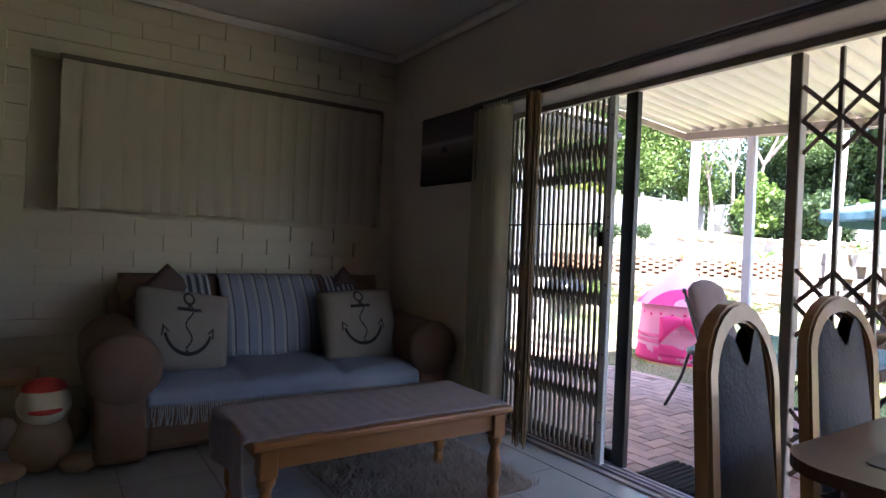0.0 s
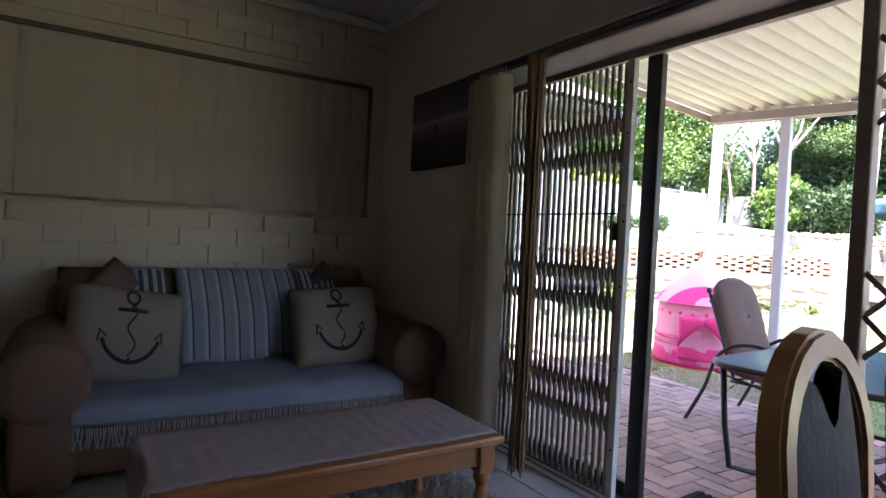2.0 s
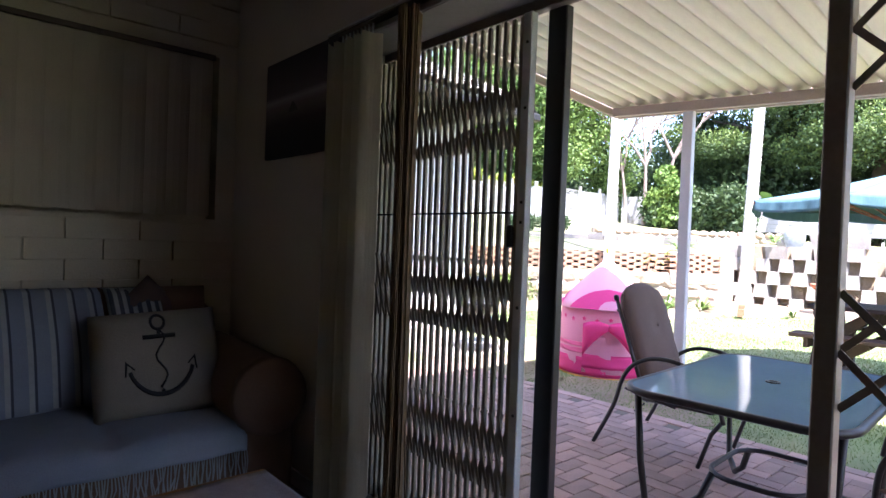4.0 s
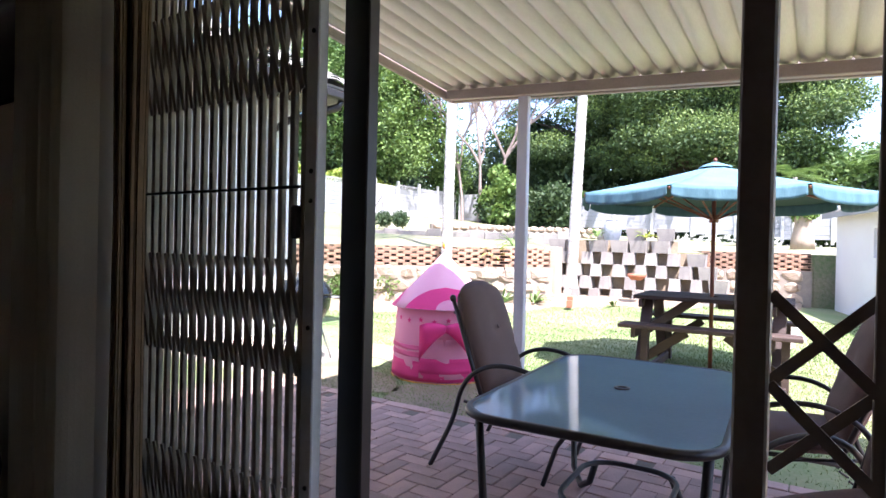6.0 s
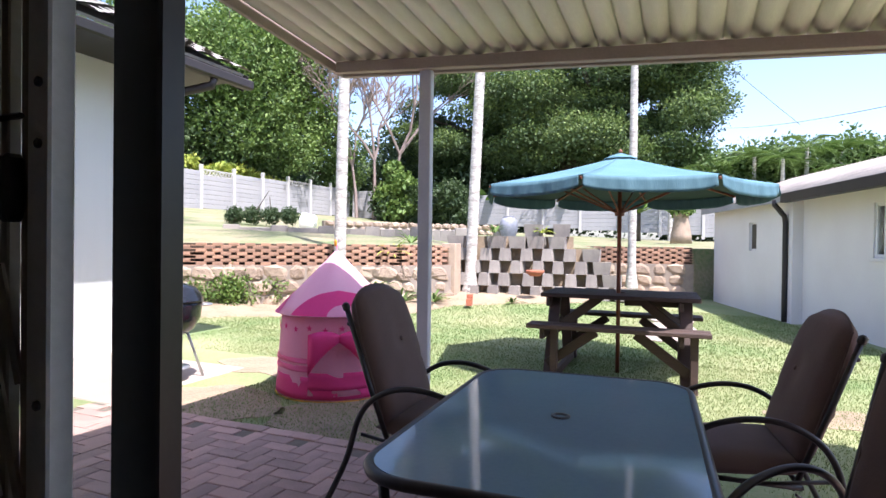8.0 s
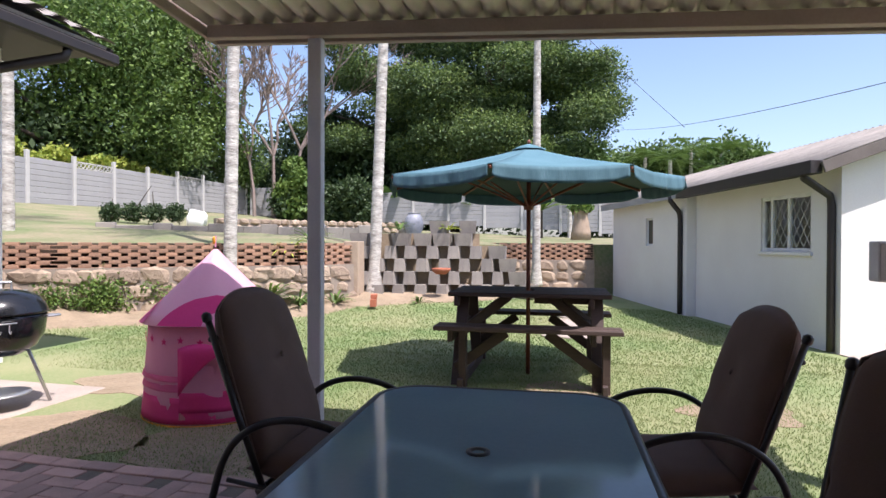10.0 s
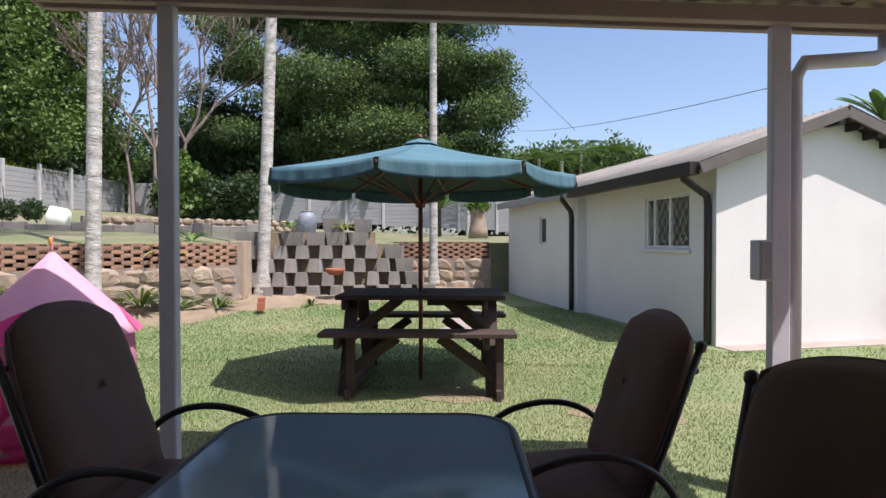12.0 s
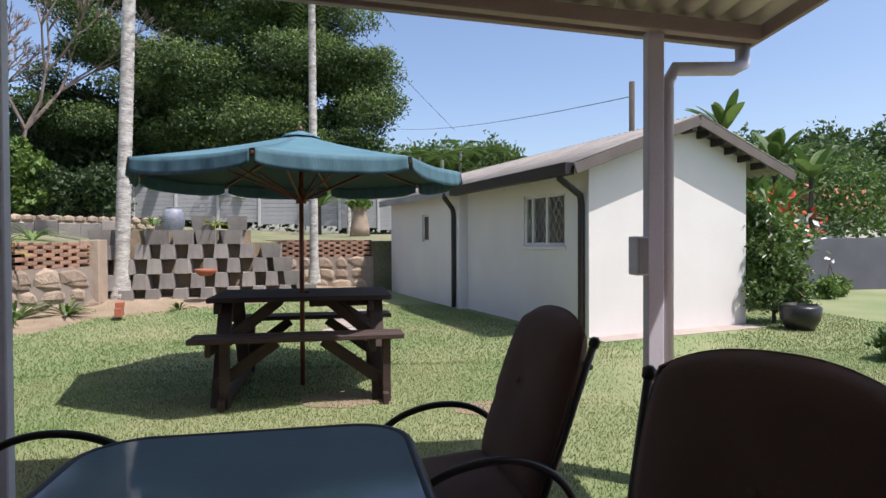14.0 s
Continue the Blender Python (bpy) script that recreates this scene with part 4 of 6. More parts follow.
for r, s in zip(rows, rows[1:]):
    lo = [bm.verts.new((v.co.x, v.co.y, -0.5)) for v in (r[0], s[0])]
    bm.faces.new((lo[0], lo[1], s[0], r[0]))
setting("terrace", bm, M_TERRACE, "raised grass terrace sloping up behind the garden walls", "terrace")
# soil bed along the foot of the walls
def bed(u, v):
    pts = [(8.3, 13.0), (10.5, 9.9), (12.9, 6.9), (14.3, 6.3), (15.3, 3.4), (17.3, 4.0), (18.0, 1.7)]
    s = u * (len(pts) - 1)
    i = min(int(s), len(pts) - 2)
    p = Vector(pts[i]).lerp(Vector(pts[i + 1]), s - i)
    c = Vector((5.0, 2.0))
    d = (c - p).normalized()
    q = p + d * (v * (1.15 + 0.35 * noise.noise((u * 14, 0.3, 0)))) - d * 0.2
    z = ground_z(q.x, q.y) + (0.10 + 0.05 * noise.noise((q.x * 2, q.y * 2, 1))) * (1 - v) ** 0.7 - 0.02 * v
    return Vector((q.x, q.y, z + 0.012 * (1 - v)))
setting("garden_bed", grid_sheet(70, 6, bed), M_SOIL, "dry soil bed along the foot of the stone walls", "garden bed", smooth=True)

stone_meshes = []
for k in range(8):
    b = bmesh.new()
    bmesh.ops.create_icosphere(b, subdivisions=1, radius=1.0)
    for v in b.verts:
        v.co *= 0.85 + 0.35 * noise.noise(v.co * 1.3 + Vector((k * 5.1, 0, 0)))
        v.co = Vector((max(-0.8, min(0.8, v.co.x)), v.co.y * 0.6, max(-0.75, min(0.75, v.co.z))))
    stone_meshes.append(mesh_of("stone", b, M_STONE))
brick_me = mesh_of("screen_brick", box(-0.09, 0.09, -0.05, 0.05, 0, 0.046, 0.003), M_RED_BRICK)
rs = random.Random(5)
def retaining(name, line, z_stone, label, screen_rows=7, base=-0.2):
    """A fieldstone wall with an open brick screen on top."""
    w = thing(name, pose(0, 0, 0), label, "wall", kind="structure")
    core = bmesh.new()
    for a, c in zip(line, line[1:]):
        beam((*a, (base + z_stone) / 2), (*c, (base + z_stone) / 2), 0.16, z_stone - base, core, 0)
    part("core", core, M_MORTAR, w)
    for a, c in zip(line, line[1:]):
        a, c = Vector(a), Vector(c)
        d = (c - a).normalized()
        n = Vector((d.y, -d.x))
        if n.dot(Vector((4, 2)) - a) < 0:
            n = -n
        ln = (c - a).length
        ang = math.degrees(math.atan2(d.y, d.x))
        z, row = base + 0.12, 0
        while z < z_stone - 0.02:
            h = rs.uniform(0.2, 0.33)
            s = -rs.uniform(0, 0.2)
            while s < ln:
                l = rs.uniform(0.26, 0.55)
                if 0.0 < s + l / 2 < ln:
                    p = a + d * (s + l / 2) + n * 0.07
                    shared("stone", stone_meshes[rs.randrange(8)], pose(p.x, p.y, min(z + h / 2, z_stone - h * 0.45), rs.uniform(-8, 8), rs.uniform(-8, 8), ang) @ Matrix.Diagonal((l * 0.62, 0.13, h * 0.70, 1)), w)
                s += l
            z += h * 0.97
        if screen_rows:
            # added dark sheet: paints the shade seen through the screen's gaps
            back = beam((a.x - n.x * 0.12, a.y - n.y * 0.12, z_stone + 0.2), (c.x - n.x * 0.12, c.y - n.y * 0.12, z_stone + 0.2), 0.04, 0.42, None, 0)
            part("shade_backing", back, M_GAP_SHADE, w, "earth sheet coloured dark for the shade behind the screen")
        nb = int(ln / 0.28)
        for r in range(screen_rows):
            for i in range(nb):
                s = (i + (0.5 if r % 2 else 0.0) + 0.35) * ln / (nb + 0.5)
                p = a + d * s
                shared("screen_brick", brick_me, pose(p.x, p.y, z_stone + r * 0.061 + 0.010, 0, 0, ang + rs.uniform(-2, 2)), w)
        if screen_rows:
            for r in range(screen_rows):
                beam((*a, z_stone + r * 0.061 + 0.004), (*c, z_stone + r * 0.061 + 0.004), 0.09, 0.013, rails, 0)
    return w
rails = bmesh.new()
wl = retaining("wall_stone_left", WALL_L, 0.74, "fieldstone retaining wall with an open red brick screen on top")
wr = retaining("wall_stone_back", WALL_R, 0.76, "fieldstone retaining wall beside the outbuilding with a brick screen")
tagged(part("mortar_bed", rails, M_RED_BRICK, wl), kind="stuff")
part("pier", box(14.05, 14.4, 6.2, 6.5, -0.2, 1.2, 0.01), M_STONE, wl, "dark stone pier")

# stepped planter block wall
bw = thing("wall_blocks", pose(0, 0, 0), "stepped wall of grey hollow planter blocks with dark gaps", "block wall", kind="structure")
b = bmesh.new()
f0 = [(-0.15, -0.16, 0), (0.15, -0.16, 0), (0.17, 0.17, 0), (-0.17, 0.17, 0), (-0.18, -0.19, 0.245), (0.18, -0.19, 0.245), (0.18, 0.17, 0.245), (-0.18, 0.17, 0.245)]
v8 = [b.verts.new(p) for p in f0]
for q in ((3, 2, 1, 0), (0, 1, 5, 4), (1, 2, 6, 5), (2, 3, 7, 6), (3, 0, 4, 7)):
    b.faces.new([v8[i] for i in q])
i4 = [b.verts.new((p[0] * 0.8, p[1] * 0.8, 0.245)) for p in f0[4:]]
i5 = [b.verts.new((p[0] * 0.75, p[1] * 0.75, 0.17)) for p in f0[4:]]
for k in range(4):
    b.faces.new((v8[4 + k], v8[4 + (k + 1) % 4], i4[(k + 1) % 4], i4[k]))
    b.faces.new((i4[k], i4[(k + 1) % 4], i5[(k + 1) % 4], i5[k]))
b.faces.new(i5)
block_me = mesh_of("planter_block", b, M_BLOCK)
bd = (BLK_B - BLK_A).normalized()
bn = Vector((bd.y, -bd.x, 0))
if bn.dot(Vector((4, 2, 0)) - BLK_A) < 0:
    bn = -bn
bang = math.degrees(math.atan2(-bn.x, bn.y)) + 180
ROW_END = (3.85, 3.7, 3.5, 3.2, 2.75)
for r in range(6):
    z = 0.037 + r * 0.268
    spots = [(i + (0.5 if r % 2 else 0)) * 0.45 + 0.06 for i in range(10)] if r < 5 else [1.75, 2.37]
    spots = [s for s in spots if r == 5 or s < ROW_END[r]]
    for s in spots:
        if r == 4 and 0.4 < s < 0.6:
            continue
        p = BLK_A + bd * (s + rs.uniform(-0.03, 0.03)) - bn * (r * 0.075 - 0.1 + rs.uniform(-0.03, 0.03))
        turn = bang - 10 + rs.uniform(-8, 8)
        if r >= 4 or s == spots[-1]:
            m = pose(p.x, p.y, z, 0, 0, turn) @ Matrix.Diagonal((1.05, 1, 1.09, 1))
        else:
            m = pose(p.x, p.y, z + 0.267, 180, 0, turn + 180) @ Matrix.Diagonal((0.68, 1, 1.09, 1))
        shared("planter_block", block_me, m, bw)
core = bmesh.new()
for r in range(5):
    a = BLK_A - bn * (r * 0.075 + 0.11)
    c = BLK_A + bd * (ROW_END[r] - 0.12) - bn * (r * 0.075 + 0.11)
    beam((a.x, a.y, 0.17 + r * 0.268), (c.x, c.y, 0.17 + r * 0.268), 0.2, 0.268, core, 0)
part("fill", core, M_SOIL, bw, "dry soil between the blocks")

# low block edging on the terrace
edge = thing("terrace_edging", pose(0, 0, 0), "row of grey concrete blocks along the terrace", "edging", kind="structure")
eb = mesh_of("edge_block", box(-0.2, 0.2, -0.12, 0.12, -0.3, 0.26, 0.012), M_BLOCK)
for i in range(16):
    s = i / 15
    x, y = 14.3 + 3.0 * s, 12.5 - 5.2 * s
    shared("edge_block", eb, pose(x, y, 1.30 + (0.06 if i % 3 == 0 else 0), 0, 0, -60 + rs.uniform(-4, 4)), edge)
low = thing("low_stone_wall", pose(0, 0, 0), "low fieldstone wall across the upper terrace", "wall", kind="structure")
part("core", beam((18.5, 12.6, 1.55), (24, 8.0, 1.5), 0.3, 0.7), M_MORTAR, low)
for i in range(22):
    for r in range(2):
        s = (i + 0.5 * r) / 22
        shared("stone", stone_meshes[rs.randrange(8)], pose(18.4 + 5.5 * s, 12.45 - 4.6 * s, 1.62 + r * 0.2, 0, 0, -40) @ Matrix.Diagonal((0.2, 0.16, 0.13, 1)), low)

# ---- precast fence ----
fence = thing("precast_fence", pose(0, 0, 0), "grey precast concrete panel fence with pale posts", "fence", kind="structure")
slat_me = mesh_of("fence_panel", box(-0.95, 0.95, -0.02, 0.02, 0, 0.205, 0.012), M_FENCE)
post_me = mesh_of("fence_post", box(-0.07, 0.07, -0.07, 0.07, 0, 2.05, 0.012), M_FENCE_POST)
bar_me = mesh_of("trellis_panel", merge(beam((-0.95, 0, 0.02), (0.95, 0, 0.02), 0.03, 0.03), box(-0.95, 0.95, -0.015, 0.015, 0.24, 0.28)), M_FENCE_POST)
dg = bmesh.new()
for i in range(10):
    beam((-0.95 + i * 0.19, 0, 0.02), (-0.76 + i * 0.19, 0, 0.26), 0.03, 0.025, dg, 0)
    beam((-0.76 + i * 0.19, 0, 0.02), (-0.95 + i * 0.19, 0, 0.26), 0.03, 0.025, dg, 0)
diag_me = mesh_of("trellis_bars", dg, M_FENCE_POST)
def run(x0, y0, z0, x1, y1, z1, lattice):
    n = int(math.hypot(x1 - x0, y1 - y0) / 2.0)
    ang = math.degrees(math.atan2(y1 - y0, x1 - x0))
    for i in range(n + 1):
        s = i / n
        x, y, z = x0 + (x1 - x0) * s, y0 + (y1 - y0) * s, z0 + (z1 - z0) * s
        shared("fence_post", post_me, pose(x, y, z - 0.1, 0, 0, ang), fence)
        if i < n:
            xm, ym = x + (x1 - x0) / n / 2, y + (y1 - y0) / n / 2
            top = 7 if i % 3 in lattice else 8
            for r in range(top):
                shared("fence_panel", slat_me, pose(xm, ym, z + 0.02 + r * 0.21, 0, 0, ang), fence)
            if top == 7:
                shared("trellis_panel", bar_me, pose(xm, ym, z + 0.02 + 7 * 0.21, 0, 0, ang), fence)
                shared("trellis_bars", diag_me, pose(xm, ym, z + 0.02 + 7 * 0.21, 0, 0, ang), fence)
run(10, 21.4, 2.35, 34, 21.4, 2.85, (0,))
run(34, 21.0, 2.7, 34, -3, 1.45, ())

# ---- trees and plants ----
def leaf_mesh(name, blobs, count, size, material, parent, seed, flat=0.65, label="", shell=0.55, stuff=True):
    """Many small folded leaves spread through ellipsoids (x, y, z, radius)."""
    rg = np.random.default_rng(seed)
    w = np.array([b[3] ** 2 for b in blobs])
    pick = rg.choice(len(blobs), count, p=w / w.sum())
    d = rg.normal(size=(count, 3))
    d /= np.linalg.norm(d, axis=1)[:, None]
    rad = (shell + (1 - shell) * rg.random(count)) * (1 + 0.22 * np.sin(d[:, 0] * 7 + pick) * np.cos(d[:, 1] * 6 + d[:, 2] * 5))
    B = np.array(blobs)[pick]
    c = B[:, :3] + d * (B[:, 3] * rad)[:, None] * np.array((1, 1, flat))
    ax = rg.normal(size=(count, 3)) + d * 0.6
    ax /= np.linalg.norm(ax, axis=1)[:, None]
    side = np.cross(ax, rg.normal(size=(count, 3)))
    side /= np.linalg.norm(side, axis=1)[:, None]
    s = size * (0.6 + 0.8 * rg.random(count))[:, None]
    nrm = np.cross(ax, side)
    quad = np.stack([c - ax * s * 0.5, c + side * s * 0.28 + nrm * s * 0.08, c + ax * s * 0.5, c - side * s * 0.28 + nrm * s * 0.08], 1).reshape(-1, 3)
    me = bpy.data.meshes.new(name)
    me.from_pydata(quad.tolist(), [], (np.arange(count * 4).reshape(-1, 4)).tolist())
    me.materials.append(material)
    ob = new(name, me)
    if parent:
        ob.parent = parent
    if label:
        tagged(ob, label)
    return ob

def limbs(base, blobs, r, fork, seed=1, material=None):
    """A tapered trunk with one limb to each clump."""
    rr = random.Random(seed)
    b = bmesh.new()
    base, fork = Vector(base), Vector(fork)
    tube([base, base.lerp(fork, 0.5) + Vector((rr.uniform(-.2, .2), rr.uniform(-.2, .2), 0)), fork], [r * 1.25, r, r * 0.85], b, 10)
    for bl in blobs:
        e = Vector(bl[:3])
        mid = fork.lerp(e, 0.5) + Vector((rr.uniform(-.6, .6), rr.uniform(-.6, .6), rr.uniform(-.3, .8)))
        tube([fork, mid, e], [r * 0.55, r * 0.3, r * 0.1], b, 7)
        for k in range(3):
            q = e + Vector((rr.uniform(-1, 1), rr.uniform(-1, 1), rr.uniform(-.4, .6))) * bl[3] * 0.8
            tube([mid.lerp(e, 0.6), q], [r * 0.15, r * 0.04], b, 5)
    return b

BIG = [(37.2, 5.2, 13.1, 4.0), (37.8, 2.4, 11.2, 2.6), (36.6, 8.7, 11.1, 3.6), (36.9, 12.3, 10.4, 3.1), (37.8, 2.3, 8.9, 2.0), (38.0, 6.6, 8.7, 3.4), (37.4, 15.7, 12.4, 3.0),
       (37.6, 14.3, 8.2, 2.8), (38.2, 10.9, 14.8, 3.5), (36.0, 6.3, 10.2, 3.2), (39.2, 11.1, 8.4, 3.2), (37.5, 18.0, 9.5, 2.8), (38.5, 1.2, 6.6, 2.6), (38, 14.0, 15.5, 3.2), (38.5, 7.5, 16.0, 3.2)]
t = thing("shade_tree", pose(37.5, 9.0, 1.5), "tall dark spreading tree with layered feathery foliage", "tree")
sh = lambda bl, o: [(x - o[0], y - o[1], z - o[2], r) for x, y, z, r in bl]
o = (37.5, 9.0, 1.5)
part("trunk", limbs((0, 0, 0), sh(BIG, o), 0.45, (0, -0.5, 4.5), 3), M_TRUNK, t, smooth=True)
# inner leaves dark, clump tops lighter: shade and sun put into leaf colours
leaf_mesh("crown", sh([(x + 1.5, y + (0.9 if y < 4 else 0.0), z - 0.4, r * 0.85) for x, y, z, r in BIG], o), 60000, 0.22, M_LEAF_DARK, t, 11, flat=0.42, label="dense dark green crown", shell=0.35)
def crown_edge(z):
    """How far the crown reaches to the open side at a height."""
    for (z0, y0), (z1, y1) in zip(CROWN, CROWN[1:]):
        if z0 <= z <= z1:
            return y0 + (y1 - y0) * (z - z0) / (z1 - z0)
    return CROWN[-1][1]
CROWN = [(5.5, 1.0), (7.0, -0.4), (8.5, -1.5), (11.6, -1.2), (13.0, 0.6), (14.6, 2.4), (17.0, 5.5)]
TIPS = []
rt = random.Random(77)
for i in range(165):
    z = rt.uniform(5.8, 16.5)
    r = rt.uniform(0.8, 2.0)
    y = crown_edge(z) + 0.75 * r + abs(rt.gauss(0, 1)) * 7.5 if i % 2 else rt.uniform(crown_edge(z) + r, 19.0)
    if y < 19.5:
        TIPS.append((35.2 + rt.uniform(-1.3, 1.9) + 0.12 * abs(y - 8), y, z + 0.25 * math.sin(y * 1.3), r))
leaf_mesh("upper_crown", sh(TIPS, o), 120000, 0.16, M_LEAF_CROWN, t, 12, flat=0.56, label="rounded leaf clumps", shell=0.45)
leaf_mesh("sunlit_crown", sh([(x - 0.1, y - 0.1, z + 0.26 * r, r * 0.95) for x, y, z, r in TIPS], o), 90000, 0.15, M_LEAF_TIP, t, 15, flat=0.46, label="leaf sprays coloured lighter for sun on the clump tops", shell=0.4)

LEFT = [(24.8, 23.5, 9.8, 2.9), (24.2, 25.0, 10.9, 2.4), (26.6, 23.0, 8.5, 2.5), (28.8, 22.8, 6.2, 2.3), (23.9, 25.6, 6.7, 1.8), (25.9, 23.6, 6.9, 2.8), (26.6, 23.2, 11.3, 2.7), (29.4, 23.0, 8.5, 1.7), (29.0, 23.2, 10.6, 2.2), (31.5, 22.4, 8.7, 2.1), (32.6, 22.0, 6.6, 1.9), (31.2, 22.9, 11.2, 2.1), (33.6, 21.8, 5.2, 1.5), (30.5, 22.8, 13.2, 2.2), (30.6, 22.9, 7.6, 2.0), (27.8, 23.4, 13.2, 2.5), (20.5, 26, 9.0, 3.2), (18.5, 25.5, 6.0, 2.4)]
o = (25.5, 24.5, 2.5)
t = thing("garden_tree", pose(*o), "broad leafy green tree behind the panel fence", "tree")
part("trunk", limbs((0, 0, 0), sh(LEFT, o), 0.3, (0.2, 0, 2.5), 4), M_TRUNK, t, smooth=True)
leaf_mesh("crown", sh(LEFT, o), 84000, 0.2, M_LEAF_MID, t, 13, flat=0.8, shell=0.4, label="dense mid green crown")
# second leaf layer, raised and sunward, its brighter green painting in sunlight
leaf_mesh("sunlit_crown", sh([(x, y - 0.5, z + 0.5, r) for x, y, z, r in LEFT], o), 20000, 0.2, M_LEAF_LIGHT, t, 14, flat=0.7, shell=0.8, label="outer leaves coloured brighter on the sun's side")

# bare tree
o = (33.0, 19.0, 2.4)
t = thing("bare_tree", pose(*o), "leafless grey tree with many thin twigs", "tree")
bm = bmesh.new()
rr = random.Random(9)
def grow(p, d, ln, r, depth):
    q = p + d * ln
    tube([p, p.lerp(q, 0.5) + Vector((rr.uniform(-1, 1), rr.uniform(-1, 1), 0)) * ln * 0.06, q], [r, r * 0.85, r * 0.65], bm, 5 if depth > 2 else 3)
    if depth:
        for k in range(3 if depth > 1 else 4):
            nd = (d + Vector((rr.uniform(-1, 1), rr.uniform(-1, 1), rr.uniform(-0.35, 0.7))) * 0.62).normalized()
            grow(q, nd, ln * rr.uniform(0.55, 0.85), r * 0.72, depth - 1)
grow(Vector((0, 0, 0)), Vector((0, 0, 1)), 3.7, 0.13, 6)
grow(Vector((0.4, -0.9, 0)), Vector((0.05, -0.12, 1)), 4.1, 0.13, 6)
grow(Vector((-0.3, 1.0, 0)), Vector((0.0, 0.1, 1)), 3.4, 0.12, 6)
part("trunk", bm, M_TWIG, t)

# woodland behind the fences
wood = []
rr = random.Random(21)
for i in range(46):
    y = 27 - i * 0.75
    x = 37.2 + rr.uniform(-0.8, 3.5)
    wood.append((x, y, 2.3 + rr.uniform(0, 5.5) * (1.0 if y > 3 else 0.5), rr.uniform(1.5, 2.4)))
for i in range(34):
    wood.append((10 + i * 0.85, 24 + rr.uniform(0, 5), 2.6 + rr.uniform(0, 4.5), rr.uniform(1.4, 2.6)))
for i in range(26):
    wood.append((41 + rr.uniform(0, 6), 28 - i * 1.0, 4 + rr.uniform(0, 4) * (1 if i < 22 else 0.5), rr.uniform(2.2, 3.4)))
tagged(leaf_mesh("woodland", wood, 95000, 0.32, M_LEAF_DARK, None, 31, flat=1.0, shell=0.3), "dark dense bush behind the garden fence", "woodland", kind="stuff")
hedge = [(15 + i * 0.8, 22.3 + 0.3 * math.sin(i), 4.45 + 0.25 * math.sin(i * 2.3), 0.62) for i in range(17)]
tagged(leaf_mesh("shrub_hedge", hedge, 7000, 0.2, M_LEAF_YEL, None, 32, shell=0.5), "bright yellow-green shrubs showing over the fence", "hedge", kind="stuff")
M_HILL = leafy("hillside_leaf", (0.05, 0.10, 0.03), (0.10, 0.15, 0.05))
hill = [(62 + rr.uniform(-3, 12), -36 - i * 0.45 + rr.uniform(-1, 1), 2 + (3.0 + 7.5 * min(1, i / 22)) * rr.uniform(0.2, 1), 3.2) for i in range(60)]
tagged(leaf_mesh("hillside", hill, 26000, 0.7, M_HILL, None, 33, flat=0.9, shell=0.5), "wooded green hillside in the distance", "hillside", kind="stuff")
low_w = [(36.0 + rr.uniform(0, 1.5), -0.6 - i * 0.31, 3.8 + rr.uniform(0, 2.3), 1.2) for i in range(22)] + [(35.5 + rr.uniform(0, 3), 1.5 - i * 0.42, 3.0 + rr.uniform(0, 3.4), 1.35) for i in range(22)] + [(34 + rr.uniform(0, 8), -2 - i * 0.9, 2.5 + rr.uniform(0, 2.2), rr.uniform(1.4, 2.0)) for i in range(22)] + [(24 + rr.uniform(0, 6), -11.5 - i * 1.1, 1.5 + rr.uniform(0, 2.4), rr.uniform(1.2, 2.0)) for i in range(22)]
tagged(leaf_mesh("garden_shrubbery", low_w, 58000, 0.24, M_LEAF_MID, None, 34, flat=1.0, shell=0.4), "mixed green shrubs behind the outbuilding", "shrubbery", kind="stuff")

def frond(p, d, ln, droop, b, n=9, wid=0.45, leaflets=14):
    """One feather palm frond: a midrib with narrow leaflets either side."""
    d = Vector(d).normalized()
    side = d.cross(Vector((0, 0, 1))).normalized()
    pts = [Vector(p) + d * (ln * i / n) - Vector((0, 0, droop * (i / n) ** 2)) for i in range(n + 1)]
    tube(pts, [0.018 * (1 - 0.8 * i / n) for i in range(n + 1)], b, 4)
    for k in range(leaflets):
        s = 0.12 + 0.86 * k / leaflets
        i = min(int(s * n), n - 1)
        q = pts[i].lerp(pts[i + 1], s * n - i)
        l = wid * (0.35 + 0.65 * math.sin(min(1, s * 1.15) * math.pi))
        for sg in (-1, 1):
            e = q + side * sg * l + d * l * 0.45 - Vector((0, 0, l * 0.35))
            wv = d * 0.028
            b.faces.new([b.verts.new(v) for v in (q - wv, q + wv, e)])

def palm(name, base, top, r, material, label, fronds=0, ln=2.2, leaf=None, seed=1, lean=(0, 0)):
    rr = random.Random(seed)
    h = top - base[2]
    tt = thing(name, pose(*base), label, "palm tree", "palms in the garden")
    pts, rad = [], []
    n = int(h / 0.055)
    for i in range(n + 1):
        s = i / n
        pts.append((lean[0] * s, lean[1] * s, h * s))
        rad.append(r * (1.0 + 0.55 * max(0, 1 - s * 14)) * (1 - 0.25 * s) * (1.0 if i % 2 else 0.955))
    part("trunk", tube(pts, rad, sides=14), material, tt, "ringed pale trunk", smooth=True)
    if fronds:
        b = bmesh.new()
        for k in range(fronds):
            a = 2 * math.pi * k / fronds + rr.uniform(-.2, .2)
            e = rr.uniform(0.0, 1.0)
            frond((lean[0], lean[1], h), (math.cos(a), math.sin(a), e), ln * rr.uniform(0.8, 1.1), ln * 0.6, b, wid=ln * 0.2, leaflets=20)
        tagged(part("fronds", b, leaf or M_LEAF_MID, tt, "feathery green fronds"), kind="stuff")
    return tt
